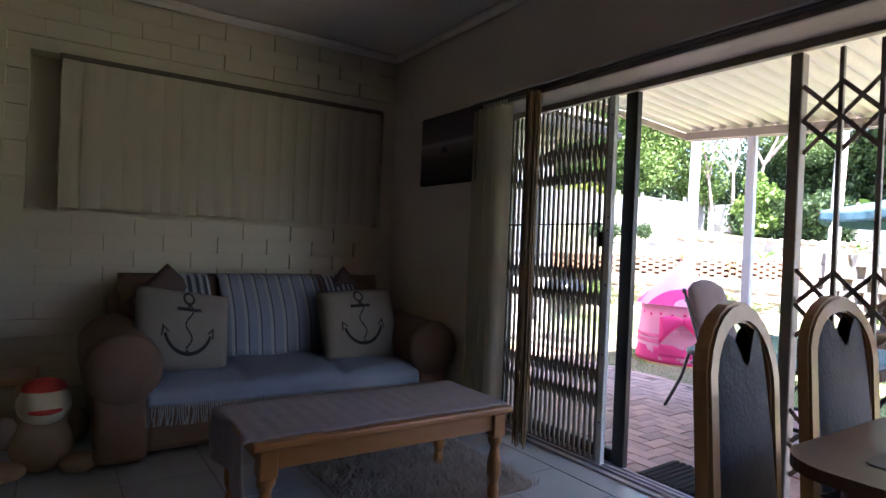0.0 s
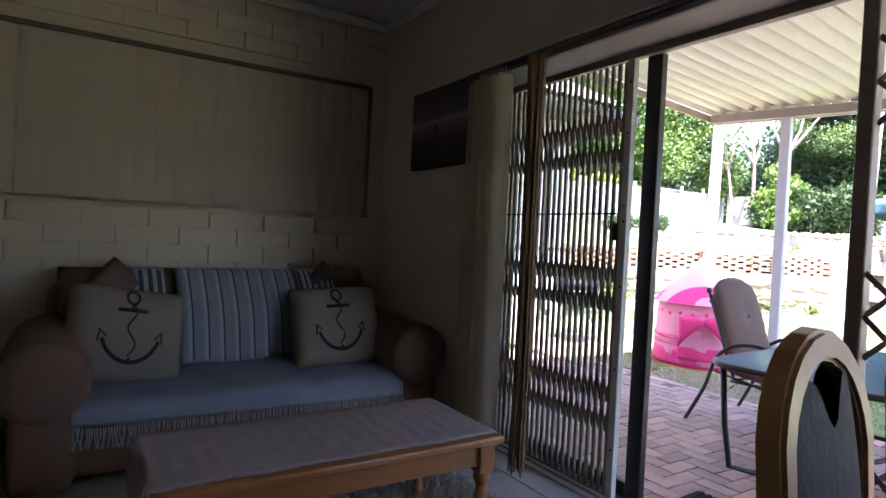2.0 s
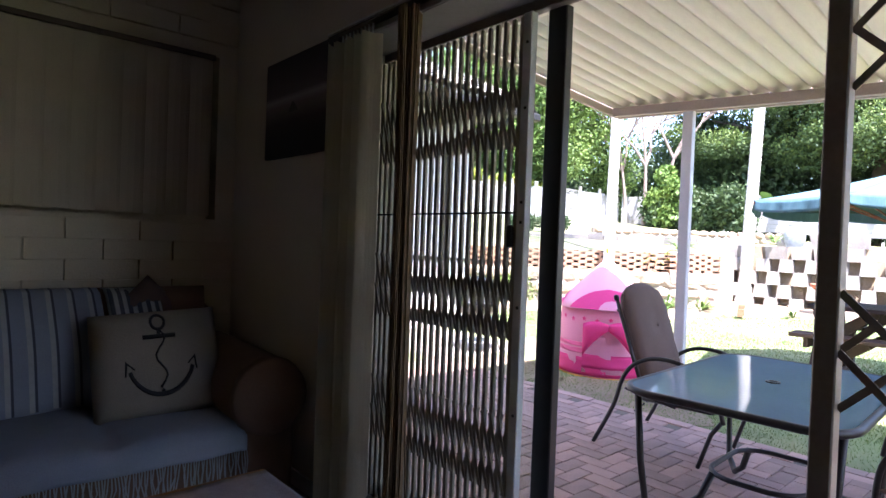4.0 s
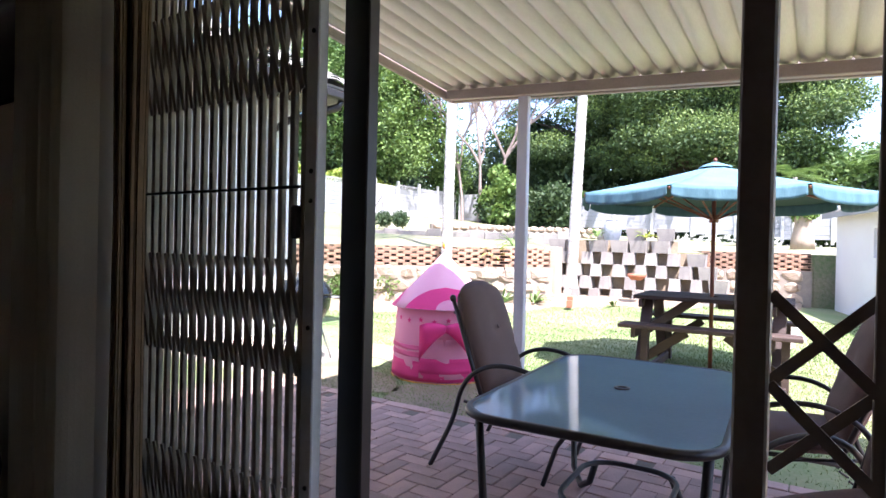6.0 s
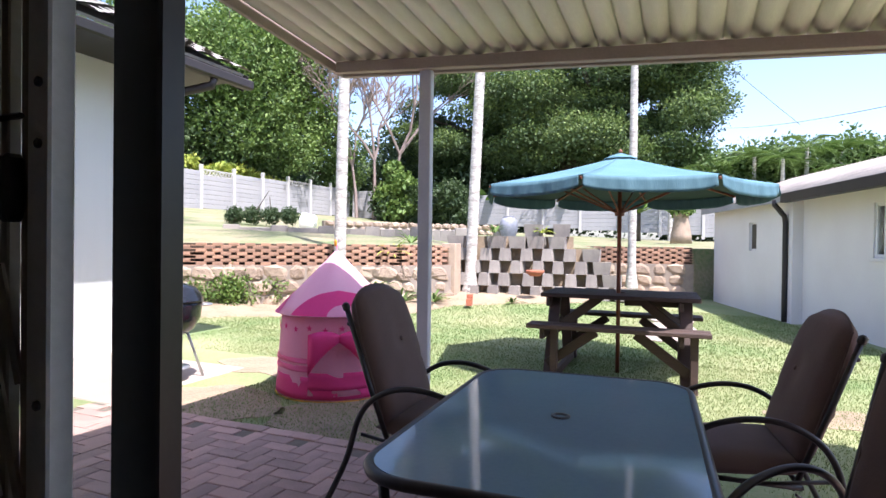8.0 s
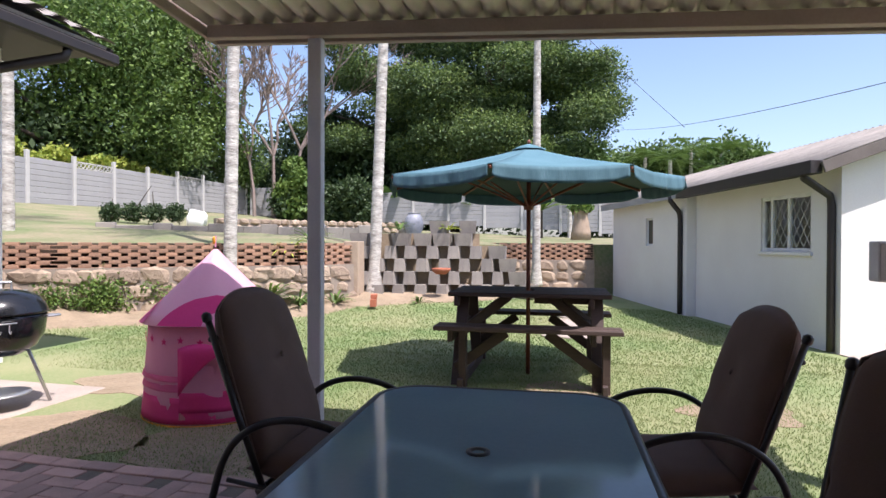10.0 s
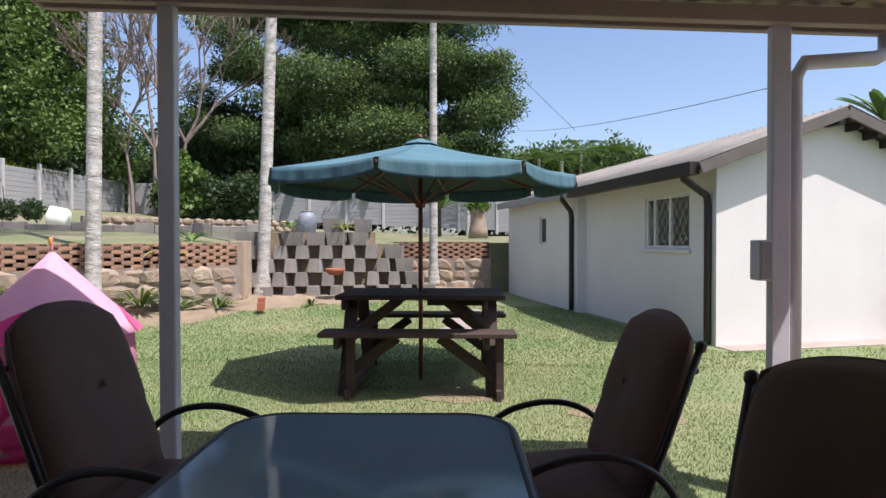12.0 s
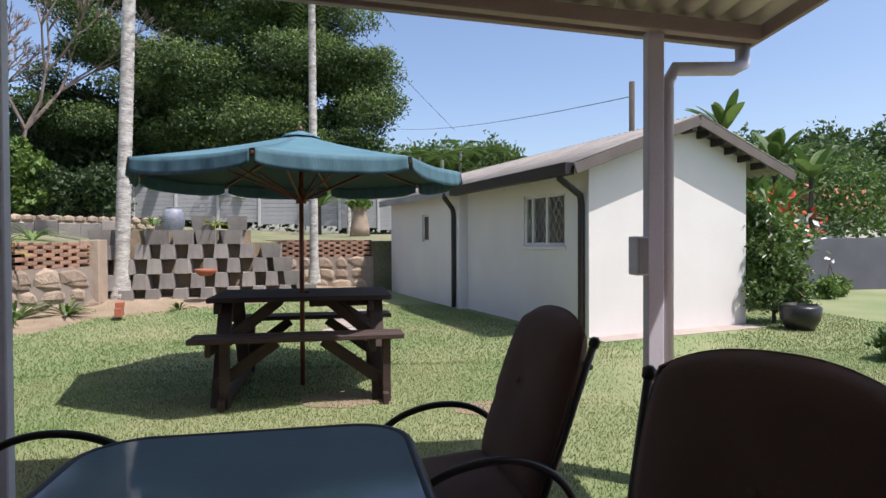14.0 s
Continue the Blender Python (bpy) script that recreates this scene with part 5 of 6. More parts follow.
palm("garden_palm", (12.0, 7.75, -0.05), 9.0, 0.118, M_BARK, "tall palm with a pale ringed trunk by the stone wall", 12, 2.4, seed=2, lean=(0.1, -0.1))
palm("garden_palm", (14.55, 6.05, 0.05), 9.0, 0.13, M_BARK, "tall palm with a pale ringed trunk before the block wall", 12, 2.4, seed=3, lean=(0.25, -0.25))
palm("garden_palm", (16.6, 2.85, 0.2), 7.2, 0.10, M_BARK, "tall palm with a smooth green crownshaft behind the picnic table", 12, 2.0, seed=4)
palm("garden_palm", (12.0, 12.58, 0.6), 9.5, 0.13, M_BARK, "tall palm with a pale ringed trunk beside the house wing", 12, 2.4, seed=5)
for i, (x, y, z, l) in enumerate(((35.4, -1.3, 5.7, 2.4), (35.1, -3.5, 6.0, 2.6), (35.6, -5.0, 5.8, 2.4), (36.5, -6.9, 5.7, 1.9), (34.3, -2.4, 5.4, 2.3), (34.6, -4.4, 5.0, 2.3), (36.2, -0.2, 5.0, 2.3), (33.0, 2.5, 4.6, 2.4), (22.0, 26.5, 5.2, 2.6))):
    palm("feather_palm", (x, y, 1.0), z, 0.12, M_BARK, "feathery green palm behind the garden", 16, l, seed=20 + i)

def blade_leaf(p, d, ln, w, b, droop=0.3, n=7):
    """One long broad leaf with a fold along its middle."""
    p, d = Vector(p), Vector(d).normalized()
    side = d.cross(Vector((0, 0, 1)))
    side = side.normalized() if side.length > 0.05 else Vector((1, 0, 0))
    prev = None
    for i in range(n + 1):
        s = i / n
        c = p + d * ln * s - Vector((0, 0, droop * ln * s * s))
        ww = w * math.sin(math.pi * min(0.98, 0.08 + s * 0.9)) ** 0.7
        row = [b.verts.new(c - side * ww + Vector((0, 0, ww * 0.3))), b.verts.new(c), b.verts.new(c + side * ww + Vector((0, 0, ww * 0.3)))]
        if prev:
            b.faces.new((prev[0], prev[1], row[1], row[0]))
            b.faces.new((prev[1], prev[2], row[2], row[1]))
        prev = row

def rosette(name, at, n, ln, w, material, label, category, seed, up=0.9, stem=0.0, droop=0.3, group=""):
    rr = random.Random(seed)
    tt = thing(name, pose(*at), label, category, group)
    b = bmesh.new()
    for k in range(n):
        a = rr.uniform(0, 2 * math.pi)
        blade_leaf((0.03 * math.cos(a), 0.03 * math.sin(a), stem), (math.cos(a), math.sin(a), rr.uniform(0.4, 1.6) * up), ln * rr.uniform(0.65, 1.1), w * rr.uniform(0.8, 1.2), b, droop)
    tagged(part("leaves", b, material, tt, smooth=True), kind="stuff")
    if stem:
        part("stem", tube([(0, 0, 0), (0.03, 0, stem)], [0.09, 0.07], sides=8), M_TRUNK, tt, smooth=True)
    return tt
for i, (x, y, s) in enumerate(((21.3, -10.0, 5.0), (21.1, -11.7, 4.0), (20.6, -12.6, 3.4), (22.5, -12.0, 4.2), (20.2, -11.0, 2.2), (21.0, -10.8, 3.0))):
    rosette("strelitzia", (x, y, -0.3), 18, 1.7, 0.17, M_LEAF_MID, "giant strelitzia with broad paddle leaves", "strelitzia", 40 + i, up=1.3, stem=s, droop=0.25, group="strelitzias by the boundary")
for i, (x, y) in enumerate(((34.6, 17.0), (34.8, 12.5), (34.9, 9.0), (35, 14.7))):
    rosette("banana_plant", (x, y, 1.8), 10, 2.4, 0.3, M_LEAF_LIGHT if i == 0 else M_LEAF_MID, "banana plant with broad arching leaves", "banana plant", 50 + i, up=1.2, stem=1.2, droop=0.35, group="banana plants by the fence")
rosette("cycad", (27.0, 3.5, 1.3), 30, 1.9, 0.1, M_LEAF_LIGHT, "spiky green cycad on the terrace", "cycad", 60, up=0.9, stem=1.2, droop=0.3)
for i, (x, y, z, n, l, mt) in enumerate(((11.3, 9.9, 0.05, 26, 0.75, M_LEAF_DARK), (12.7, 7.4, 0.05, 44, 1.15, M_LEAF_LIGHT), (12.9, 6.9, 0.0, 34, 0.9, M_LEAF_MID), (12.4, 8.0, 0.1, 22, 0.7, M_LEAF_MID), (13.4, 6.4, 0.0, 24, 0.6, M_LEAF_MID), (13.2, 7.3, 0.9, 24, 0.8, M_LEAF_YEL), (14.0, 4.9, 0.0, 12, 0.35, M_LEAF_MID), (14.9, 5.6, 1.45, 22, 0.45, M_LEAF_MID), (15.2, 4.6, 1.45, 18, 0.4, M_LEAF_YEL), (14.4, 7.4, 1.2, 26, 0.7, M_LEAF_LIGHT))):
    rosette("strap_leaf_plant", (x, y, z), n, l, 0.022, mt, "tuft of narrow arching leaves in the bed", "plant", 70 + i, up=1.2, droop=0.5, group="tufts along the walls")

def shrub(name, at, blobs, count, size, material, label, category, seed, group=""):
    tt = thing(name, pose(*at), label, category, group)
    part("stems", limbs((0, 0, 0), blobs, 0.03, (0, 0, 0.15), seed), M_TRUNK, tt)
    tagged(leaf_mesh("foliage", blobs, count, size, material, tt, seed, flat=0.9, shell=0.3), kind="stuff")
    return tt
shrub("bush", (11.2, 9.6, -0.05), [(0, 0, 0.34, 0.52), (0.55, -0.55, 0.32, 0.46), (-0.45, 0.5, 0.3, 0.44), (0.1, 0.05, 0.25, 0.6)], 17000, 0.065, M_LEAF_LIGHT, "low bright green bush before the stone wall", "bush", 80)
fb_ = shrub("flowering_bush", (11.55, -4.35, GZ), [(0, 0.05, 1.0, 0.42), (0.1, -0.25, 0.7, 0.38), (-0.1, 0.25, 0.5, 0.36), (0.1, 0.0, 1.4, 0.32), (0, -0.35, 0.4, 0.32), (0.1, 0.25, 1.1, 0.28), (0.2, 0.2, 1.65, 0.25)], 6500, 0.075, M_LEAF_MID, "leafy bush with white flowers against the gable wall", "bush", 81)
leaf_mesh("blossoms", [(0, 0, 1.35, 0.6), (0, -0.4, 1.1, 0.5), (0.1, 0.2, 1.7, 0.35)], 46, 0.11, M_FLOWER_W, fb_, 82, label="white blossoms", shell=0.9)
fr_ = shrub("flowering_bush", (13.4, -5.6, GZ), [(0, 0, 1.5, 0.5), (0.2, -0.6, 1.2, 0.5), (0.1, 0.4, 1.8, 0.42), (0, 0, 0.7, 0.5)], 6000, 0.11, M_LEAF_LIGHT, "tall bush with red flowers beside the outbuilding", "bush", 83)
leaf_mesh("blossoms", [(0, 0, 1.8, 0.6), (0, -0.6, 1.5, 0.5)], 90, 0.12, M_FLOWER_R, fr_, 84, label="red blossoms", shell=0.9)
shrub("bush", (32.6, 17.3, 2.2), [(0, 0, 1.0, 0.9), (0.1, 0.5, 1.9, 0.9), (-0.1, -0.4, 2.4, 0.85), (0, 0.2, 3.2, 0.6), (0.1, -0.8, 1.2, 0.7)], 5000, 0.3, M_LEAF_LIGHT, "tall bright green bush before the panel fence", "bush", 87)
rr = random.Random(5)
under = [(33.2 + rr.uniform(-0.4, 0.3), 18.4 - i * 0.36, 2.3 + rr.uniform(0.2, 1.7), rr.uniform(0.7, 1.1)) for i in range(15)]
tagged(leaf_mesh("undergrowth", under, 16000, 0.24, M_LEAF_DARK, None, 88, flat=1.0, shell=0.3), "dark undergrowth hiding the fence under the trees", "undergrowth", kind="stuff")
M_POT = surf("blue_grey_glaze", (0.32, 0.33, 0.37), (0.20, 0.21, 0.25), 14, 0.5, 0.2)
gp = thing("glazed_pot", pose(18.0, 6.2, 1.2), "round blue-grey glazed pot on the terrace lawn", "garden pot")
part("body", lathe(((0.13, 0), (0.17, 0.15), (0.235, 0.35), (0.25, 0.5), (0.225, 0.64), (0.15, 0.74)), sides=24), M_POT, gp, smooth=True)
part("rim", lathe(((0.15, 0.74), (0.165, 0.75), (0.165, 0.77), (0.135, 0.77), (0.13, 0.72)), sides=24), M_POT, gp, smooth=True)
shrub("bush", (8.9, -3.75, GZ), [(0, 0, 0.18, 0.22), (0.15, -0.25, 0.16, 0.2)], 2200, 0.07, M_LEAF_MID, "small rounded green bush on the lawn", "bush", 85)
shrub("bush", (14.6, -7.9, GZ), [(0, 0, 0.22, 0.28), (0.4, -0.6, 0.22, 0.28), (0.2, 0.7, 0.3, 0.32)], 2500, 0.1, M_LEAF_LIGHT, "leafy green bush before the dark boundary wall", "bush", 86)
for i in range(4):
    x, y = 15.9 + 0.17 * i, 13.9 - 0.53 * i
    shrub("clipped_shrub", (x, y, 1.75), [(0, 0, 0.2, 0.3)], 1500, 0.07, M_LEAF_DARK, "small clipped dark shrub in a planter row", "shrub", 90 + i, "clipped shrubs on the terrace")

setting("boundary_wall", box(16.4, 16.6, -16.0, -8.6, -0.3, 1.16, 0.01), M_DARK_WALL, "dark grey painted boundary wall", "wall")
hut = thing("neighbour_house", pose(34, -25.5, 0.2, 0, 0, 15), "small white neighbouring house among the trees", "house", kind="structure")
part("wall", box(-2, 2, -2.5, 2.5, 0, 2.6), M_WHITE_WALL, hut)
b = bmesh.new()
rv = [b.verts.new(p) for p in ((-2.4, -2.9, 2.5), (2.4, -2.9, 2.5), (2.4, 2.9, 2.5), (-2.4, 2.9, 2.5), (0, -2.9, 4.0), (0, 2.9, 4.0))]
for q in ((0, 3, 5, 4), (1, 4, 5, 2), (0, 4, 1), (2, 5, 3), (0, 1, 2, 3)):
    b.faces.new([rv[i] for i in q])
part("roof", b, M_TERRA, hut)

# small garden things
urn = thing("stone_urn", pose(18.2, 6.4, 1.22), "round grey stone urn on the terrace", "urn")
part("body", lathe(((0.12, 0), (0.2, 0.08), (0.28, 0.25), (0.26, 0.4), (0.17, 0.5), (0.2, 0.55)), sides=20), M_BLOCK, urn, smooth=True)
st = thing("tree_stump_planter", pose(24.0, 1.9, 1.3), "tapered brown stump planter with a round top", "planter")
part("body", lathe(((0.36, 0), (0.33, 0.3), (0.24, 0.8), (0.26, 1.0), (0.3, 1.05)), sides=18), M_STONE, st, smooth=True)
tagged(leaf_mesh("foliage", [(0, 0, 1.15, 0.4)], 500, 0.2, M_LEAF_LIGHT, st, 97), kind="stuff")
wp = thing("covered_bench", pose(16.6, 11.8, 1.62, 0, 0, 30), "white cloth draped over a low stand on the terrace", "cloth cover")
part("cloth", merge(None, pillow(0.62, 0.46, 0.46, puff=0.0, flat=12), pose(0, 0, 0.14, 12, 6, 0)), M_FLOWER_W, wp, smooth=True)
pot = thing("brick_pile", pose(13.2, 5.55, 0.0, 0, 0, 15), "few loose red bricks stacked at the palm's foot", "bricks")
part("brick", box(-0.11, 0.11, -0.055, 0.055, 0.0, 0.14, 0.006), M_TERRA, pot)
part("brick", box(-0.05, 0.17, -0.06, 0.05, 0.144, 0.22, 0.006), M_TERRA, pot)
bowl = thing("flower_bowl", pose(14.35, 4.55, 0.55), "shallow terracotta flower bowl on the block wall", "plant bowl")
part("bowl", lathe(((0.1, 0), (0.17, 0.06), (0.2, 0.12), (0.17, 0.12), (0.14, 0.07)), sides=18), M_TERRA, bowl, smooth=True)
pot2 = thing("plant_pot", pose(10.95, -4.3, GZ), "dark round plant pot beside the flowering bush", "plant pot")
part("pot", lathe(((0.17, 0), (0.25, 0.15), (0.27, 0.32), (0.22, 0.36), (0.2, 0.3)), sides=20), M_BLACK_METAL, pot2, smooth=True)
pole = thing("utility_pole", pose(17.0, -4.72, GZ), "thin dark utility pole behind the outbuilding with overhead wires", "utility pole")
part("pole", tube([(0, 0, 0), (0, 0, 5.1)], 0.07), M_TRUNK, pole, smooth=True)
part("wire", tube(arc((0, 0, 4.75), (26.5, 4.8, 8.9), (0, 0, -0.35), 16), 0.010, sides=5), M_BLACK_METAL, pole)
part("wire", tube(arc((26.5, 4.8, 8.9), (16, 22, 15), (0, 0, -0.3), 16), 0.009, sides=5), M_BLACK_METAL, pole)
tl = thing("service_wire", pose(0, 0, 0), "thin dark overhead wire crossing the garden", "wire")
part("wire", tube(arc((33.2, 6.6, 16.9), (33.2, -2.9, 6.8), (0, 0, -0.2), 16), 0.011, sides=5), M_BLACK_METAL, tl)
# bare earth worn in the lawn
for i, (cx, cy, r) in enumerate(((6.35, 3.75, 0.55), (6.2, 5.2, 0.5), (7.6, 5.6, 0.45), (8.35, 1.95, 0.28), (7.9, 0.6, 0.3))):
    out = []
    for k in range(28):
        a = 2 * math.pi * k / 28
        q = r * (1 + 0.45 * noise.noise((math.cos(a) * 1.7 + i * 4, math.sin(a) * 1.7, 0.5)))
        out.append((q * math.cos(a), q * 1.35 * math.sin(a)))
    e_ = setting("bare_patch", slab(out, -0.02, 0.005), M_SOIL, "worn patch of bare brown earth in the lawn", "bare earth")
    e_.matrix_world = pose(cx, cy, GZ)
# stepping stones by the umbrella
for i, (x, y, l) in enumerate(((11.6, 2.0, 0.5), (12.6, 1.9, 0.5), (13.6, 2.0, 0.5))):
    s_ = tagged(part("stepping_stone", slab(rounded(l, l * 0.7, 0.15, 3), 0, 0.03), M_CONCRETE), "pale flat concrete stepping stone in the lawn", "stepping stone", "stepping stones")
    s_.matrix_world = pose(x, y, ground_z(x, y) - 0.008, 0, 0, 10 * i)

# ---- the room's furniture ----
M_SOFA = surf("brown_suede", (0.19, 0.115, 0.075), (0.145, 0.088, 0.058), 4, 0.9, 0.25, fine=120)
M_THROW = surf("blue_cotton_throw", (0.245, 0.275, 0.33), (0.195, 0.22, 0.27), 6, 0.95, 0.4, fine=180)
M_STRIPE_D = surf("dark_stripe", (0.07, 0.075, 0.10), None, 20, 0.95, 0.3)
M_STRIPE_L = surf("pale_stripe", (0.38, 0.385, 0.38), None, 20, 0.95, 0.3)
M_INK = surf("black_print_ink", (0.025, 0.025, 0.028), None, 20, 0.9, 0.1)
M_LINEN = surf("natural_linen", (0.27, 0.235, 0.19), (0.19, 0.165, 0.13), 3, 0.95, 0.35, fine=200)
M_PINE = surf("varnished_pine", (0.40, 0.18, 0.055), (0.29, 0.12, 0.035), 5, 0.32, 0.08, fine=40, stretch=(0.15, 1, 1))
M_RUNNER = surf("woven_runner", (0.38, 0.33, 0.34), (0.30, 0.26, 0.27), 30, 0.95, 0.5, fine=150)
M_SHAG = surf("grey_beige_shag", (0.40, 0.35, 0.30), (0.26, 0.22, 0.19), 6, 0.95, rnd=0.6)
M_DARKWOOD = surf("dark_dining_wood", (0.16, 0.070, 0.032), (0.105, 0.045, 0.022), 5, 0.28, 0.06, stretch=(1, 1, 0.15))
M_VARNISH = surf("golden_varnished_wood", (0.36, 0.20, 0.085), (0.27, 0.14, 0.06), 5, 0.3, 0.06, stretch=(1, 1, 0.2))
M_LEATHER = surf("dark_worn_upholstery", (0.020, 0.019, 0.023), (0.036, 0.034, 0.038), 14, 0.75, 0.4, fine=80, spread=0.7)
M_BEAD = surf("brown_string_curtain", (0.29, 0.185, 0.09), (0.18, 0.115, 0.06), 10, 0.7, trans=0.15)

# sofa
sf = thing("sofa", pose(1.76, 3.95, 0), "brown suede three-seat sofa with rolled arms under the window", "sofa")
part("base", box(-0.80, 0.80, -0.44, 0.42, 0.04, 0.26, 0.03, seg=2), M_SOFA, sf, smooth=False)
for i in range(3):
    part("seat_cushion", merge(None, pillow(0.535, 0.72, 0.20, flat=9), pose(-0.53 + i * 0.53, -0.10, 0.295)), M_SOFA, sf, smooth=True)
    part("back_cushion", merge(None, pillow(0.60, 0.58, 0.26, flat=7), pose(-0.585 + i * 0.585, 0.26, 0.645, 78, 0, 0)), M_SOFA, sf, smooth=True)
part("back", box(-0.93, 0.93, 0.26, 0.46, 0.1, 0.84, 0.07, seg=3), M_SOFA, sf, smooth=True)
for s in (-1, 1):
    def arm_f(u, v, s=s):
        a = 2 * math.pi * u
        rx, rz = 0.185, 0.17
        y = -0.52 + 0.92 * v
        k = 1 - 0.10 * (v - 0.3) ** 2
        end = min(1.0, 6 * v + 0.55, 6 * (1 - v) + 0.4)
        return Vector((s * 0.905 + rx * k * end * math.cos(a), y, 0.495 + 0.03 * v + rz * k * end * math.sin(a)))
    part("arm_roll", grid_sheet(20, 14, arm_f), M_SOFA, sf, smooth=True)
    part("arm_side", box(s * 0.895 - 0.125, s * 0.895 + 0.125, -0.48, 0.42, 0.03, 0.50, 0.05, seg=3), M_SOFA, sf, smooth=True)
    cap = lathe(((0.18, 0), (0.17, 0.035), (0.11, 0.06), (0.01, 0.068)), sides=24)
    part("arm_front", merge(None, cap, pose(s * 0.905, -0.50, 0.495, 90, 0, 0)), M_SOFA, sf, smooth=True)
    front = box(-0.12, 0.12, 0, 0.07, 0.03, 0.50, 0.04, seg=3)
    part("arm_panel", merge(None, front, pose(s * 0.905, -0.535, 0)), M_SOFA, sf, smooth=True)
for x in (-0.85, 0.85):
    for y in (-0.4, 0.36):
        part("foot", box(x - 0.04, x + 0.04, y - 0.04, y + 0.04, 0, 0.05, 0.005), M_DARKWOOD, sf)

# throws over the sofa
th = thing("sofa_throw", pose(1.76, 3.95, 0), "pale blue fringed cotton throw spread over the sofa seat", "throw")
def throw(u, v):
    x = -0.80 + 1.60 * u
    seam = 0.018 * (math.exp(-((x + 0.29) / 0.03) ** 2) + math.exp(-((x - 0.29) / 0.03) ** 2))
    if v < 0.72:
        y = 0.17 - 0.66 * v / 0.72
        z = 0.412 - 0.03 * (v / 0.72) ** 4 - seam
    else:
        w = (v - 0.72) / 0.28
        y = -0.49 - 0.035 * math.sin(min(1, w * 2) * 1.57)
        z = 0.382 - 0.10 * w * (1 + 0.25 * u - 0.2)
    return Vector((x, y + 0.006 * math.sin(x * 21 + v * 5), z + 0.006 * noise.noise((x * 6, v * 5, 0))))
cloth = part("cloth", grid_sheet(50, 24, throw), M_THROW, th, smooth=True)
cloth.modifiers.new("thick", "SOLIDIFY").thickness = 0.008
bm = bmesh.new()
rr = random.Random(3)
for i in range(150):
    p = throw(i / 149, 1.0)
    tube([p, p + Vector((rr.uniform(-.008, .008), -0.004, -0.05)), p + Vector((rr.uniform(-.015, .015), 0.0, -0.105))], 0.0032, bm, 4)
tagged(part("fringe", bm, M_STRIPE_L, th, "knotted pale fringe"), kind="stuff")
t2 = thing("back_throw", pose(1.76, 3.95, 0), "blue striped throw hanging over the sofa back", "throw")
def back_throw(u, v, x0=-0.32, x1=0.36, lift=0.0):
    x = x0 + (x1 - x0) * u
    if v < 0.2:
        return Vector((x, 0.44 - 0.20 * v / 0.2, 0.905 + 0.02 * math.sin(v * 8) + lift))
    w = (v - 0.2) / 0.8
    return Vector((x + 0.02 * w, 0.225 - 0.165 * math.sin(min(1, w * 1.6) * 1.57) - 0.05 * w - lift, 0.92 - 0.50 * w + lift + 0.008 * math.sin(u * 11)))
part("cloth", grid_sheet(24, 14, back_throw), M_THROW, t2, smooth=True).modifiers.new("thick", "SOLIDIFY").thickness = 0.008
for k in range(8):
    u0 = 0.06 + k * 0.122
    part("stripe", grid_sheet(2, 14, lambda u, v: back_throw(u0 + 0.028 * u, v, lift=0.010)), M_STRIPE_L, t2, "pale woven stripe", smooth=True)
    part("stripe", grid_sheet(2, 14, lambda u, v: back_throw(u0 + 0.03 + 0.014 * u, v, lift=0.010)), M_STRIPE_D, t2, "dark woven stripe", smooth=True)
for x0, x1 in ((-0.66, -0.38), (0.38, 0.62)):
    t3 = thing("back_throw", pose(1.76, 3.95, 0), "dark and cream striped cloth over the sofa back", "throw")
    part("cloth", grid_sheet(12, 10, lambda u, v: back_throw(u, v * 0.6, x0, x1)), M_STRIPE_L, t3, smooth=True).modifiers.new("thick", "SOLIDIFY").thickness = 0.006
    for k in range(6):
        part("stripe", grid_sheet(2, 10, lambda u, v: back_throw((k + 0.2 + 0.5 * u) / 6, v * 0.6, x0, x1, 0.006)), M_STRIPE_D, t3, "dark stripe", smooth=True)

# anchor cushions
def anchor():
    b = bmesh.new()
    z = 0.0
    tube([(0, -0.12, z), (0, 0.10, z)], 0.008, b, 6)
    tube([(0.028 * math.cos(a), 0.128 + 0.028 * math.sin(a), z) for a in (k * math.pi / 6 for k in range(12))], 0.006, b, 6, closed=True)
    tube([(-0.065, 0.075, z), (0.065, 0.075, z)], 0.008, b, 6)
    tube([(0.13 * math.sin(a), -0.12 + 0.12 * (1 - math.cos(a)), z) for a in (radians(-72 + 12 * k) for k in range(13))], 0.008, b, 6)
    for s in (-1, 1):
        tube([(s * 0.105, -0.03, z), (s * 0.135, -0.005, z), (s * 0.14, -0.05, z)], [0.003, 0.008, 0.003], b, 6)
    tube([(0.02 * math.sin(k * 0.9), 0.10 - k * 0.018, z + 0.004) for k in range(12)], 0.004, b, 5)
    return b
for x, ry, rz in ((-0.58, 9, 8), (0.53, -3, -6)):
    c = thing("anchor_cushion", pose(1.76 + x, 3.80, 0.625, 66, ry, rz), "square linen cushion printed with a dark anchor", "cushion", "anchor cushions on the sofa")
    part("pad", pillow(0.53, 0.48, 0.19, 16, 16, flat=5), M_LINEN, c, smooth=True)
    mark = merge(None, anchor(), Matrix.Diagonal((1.02, 1.32, 0.3, 1)))
    for v in mark.verts:
        u_, v_ = v.co.x / 0.265, v.co.y / 0.24
        e_ = max(0.0, (1 - abs(u_) ** 5) * (1 - abs(v_) ** 5))
        v.co.z += 0.003 + 0.095 * (e_ ** 0.5 * 0.65 + 0.35 * math.cos(u_ * 1.4) * math.cos(v_ * 1.4) * e_ ** 0.3)
    part("anchor_print", mark, M_INK, c, "dark printed anchor", smooth=True)
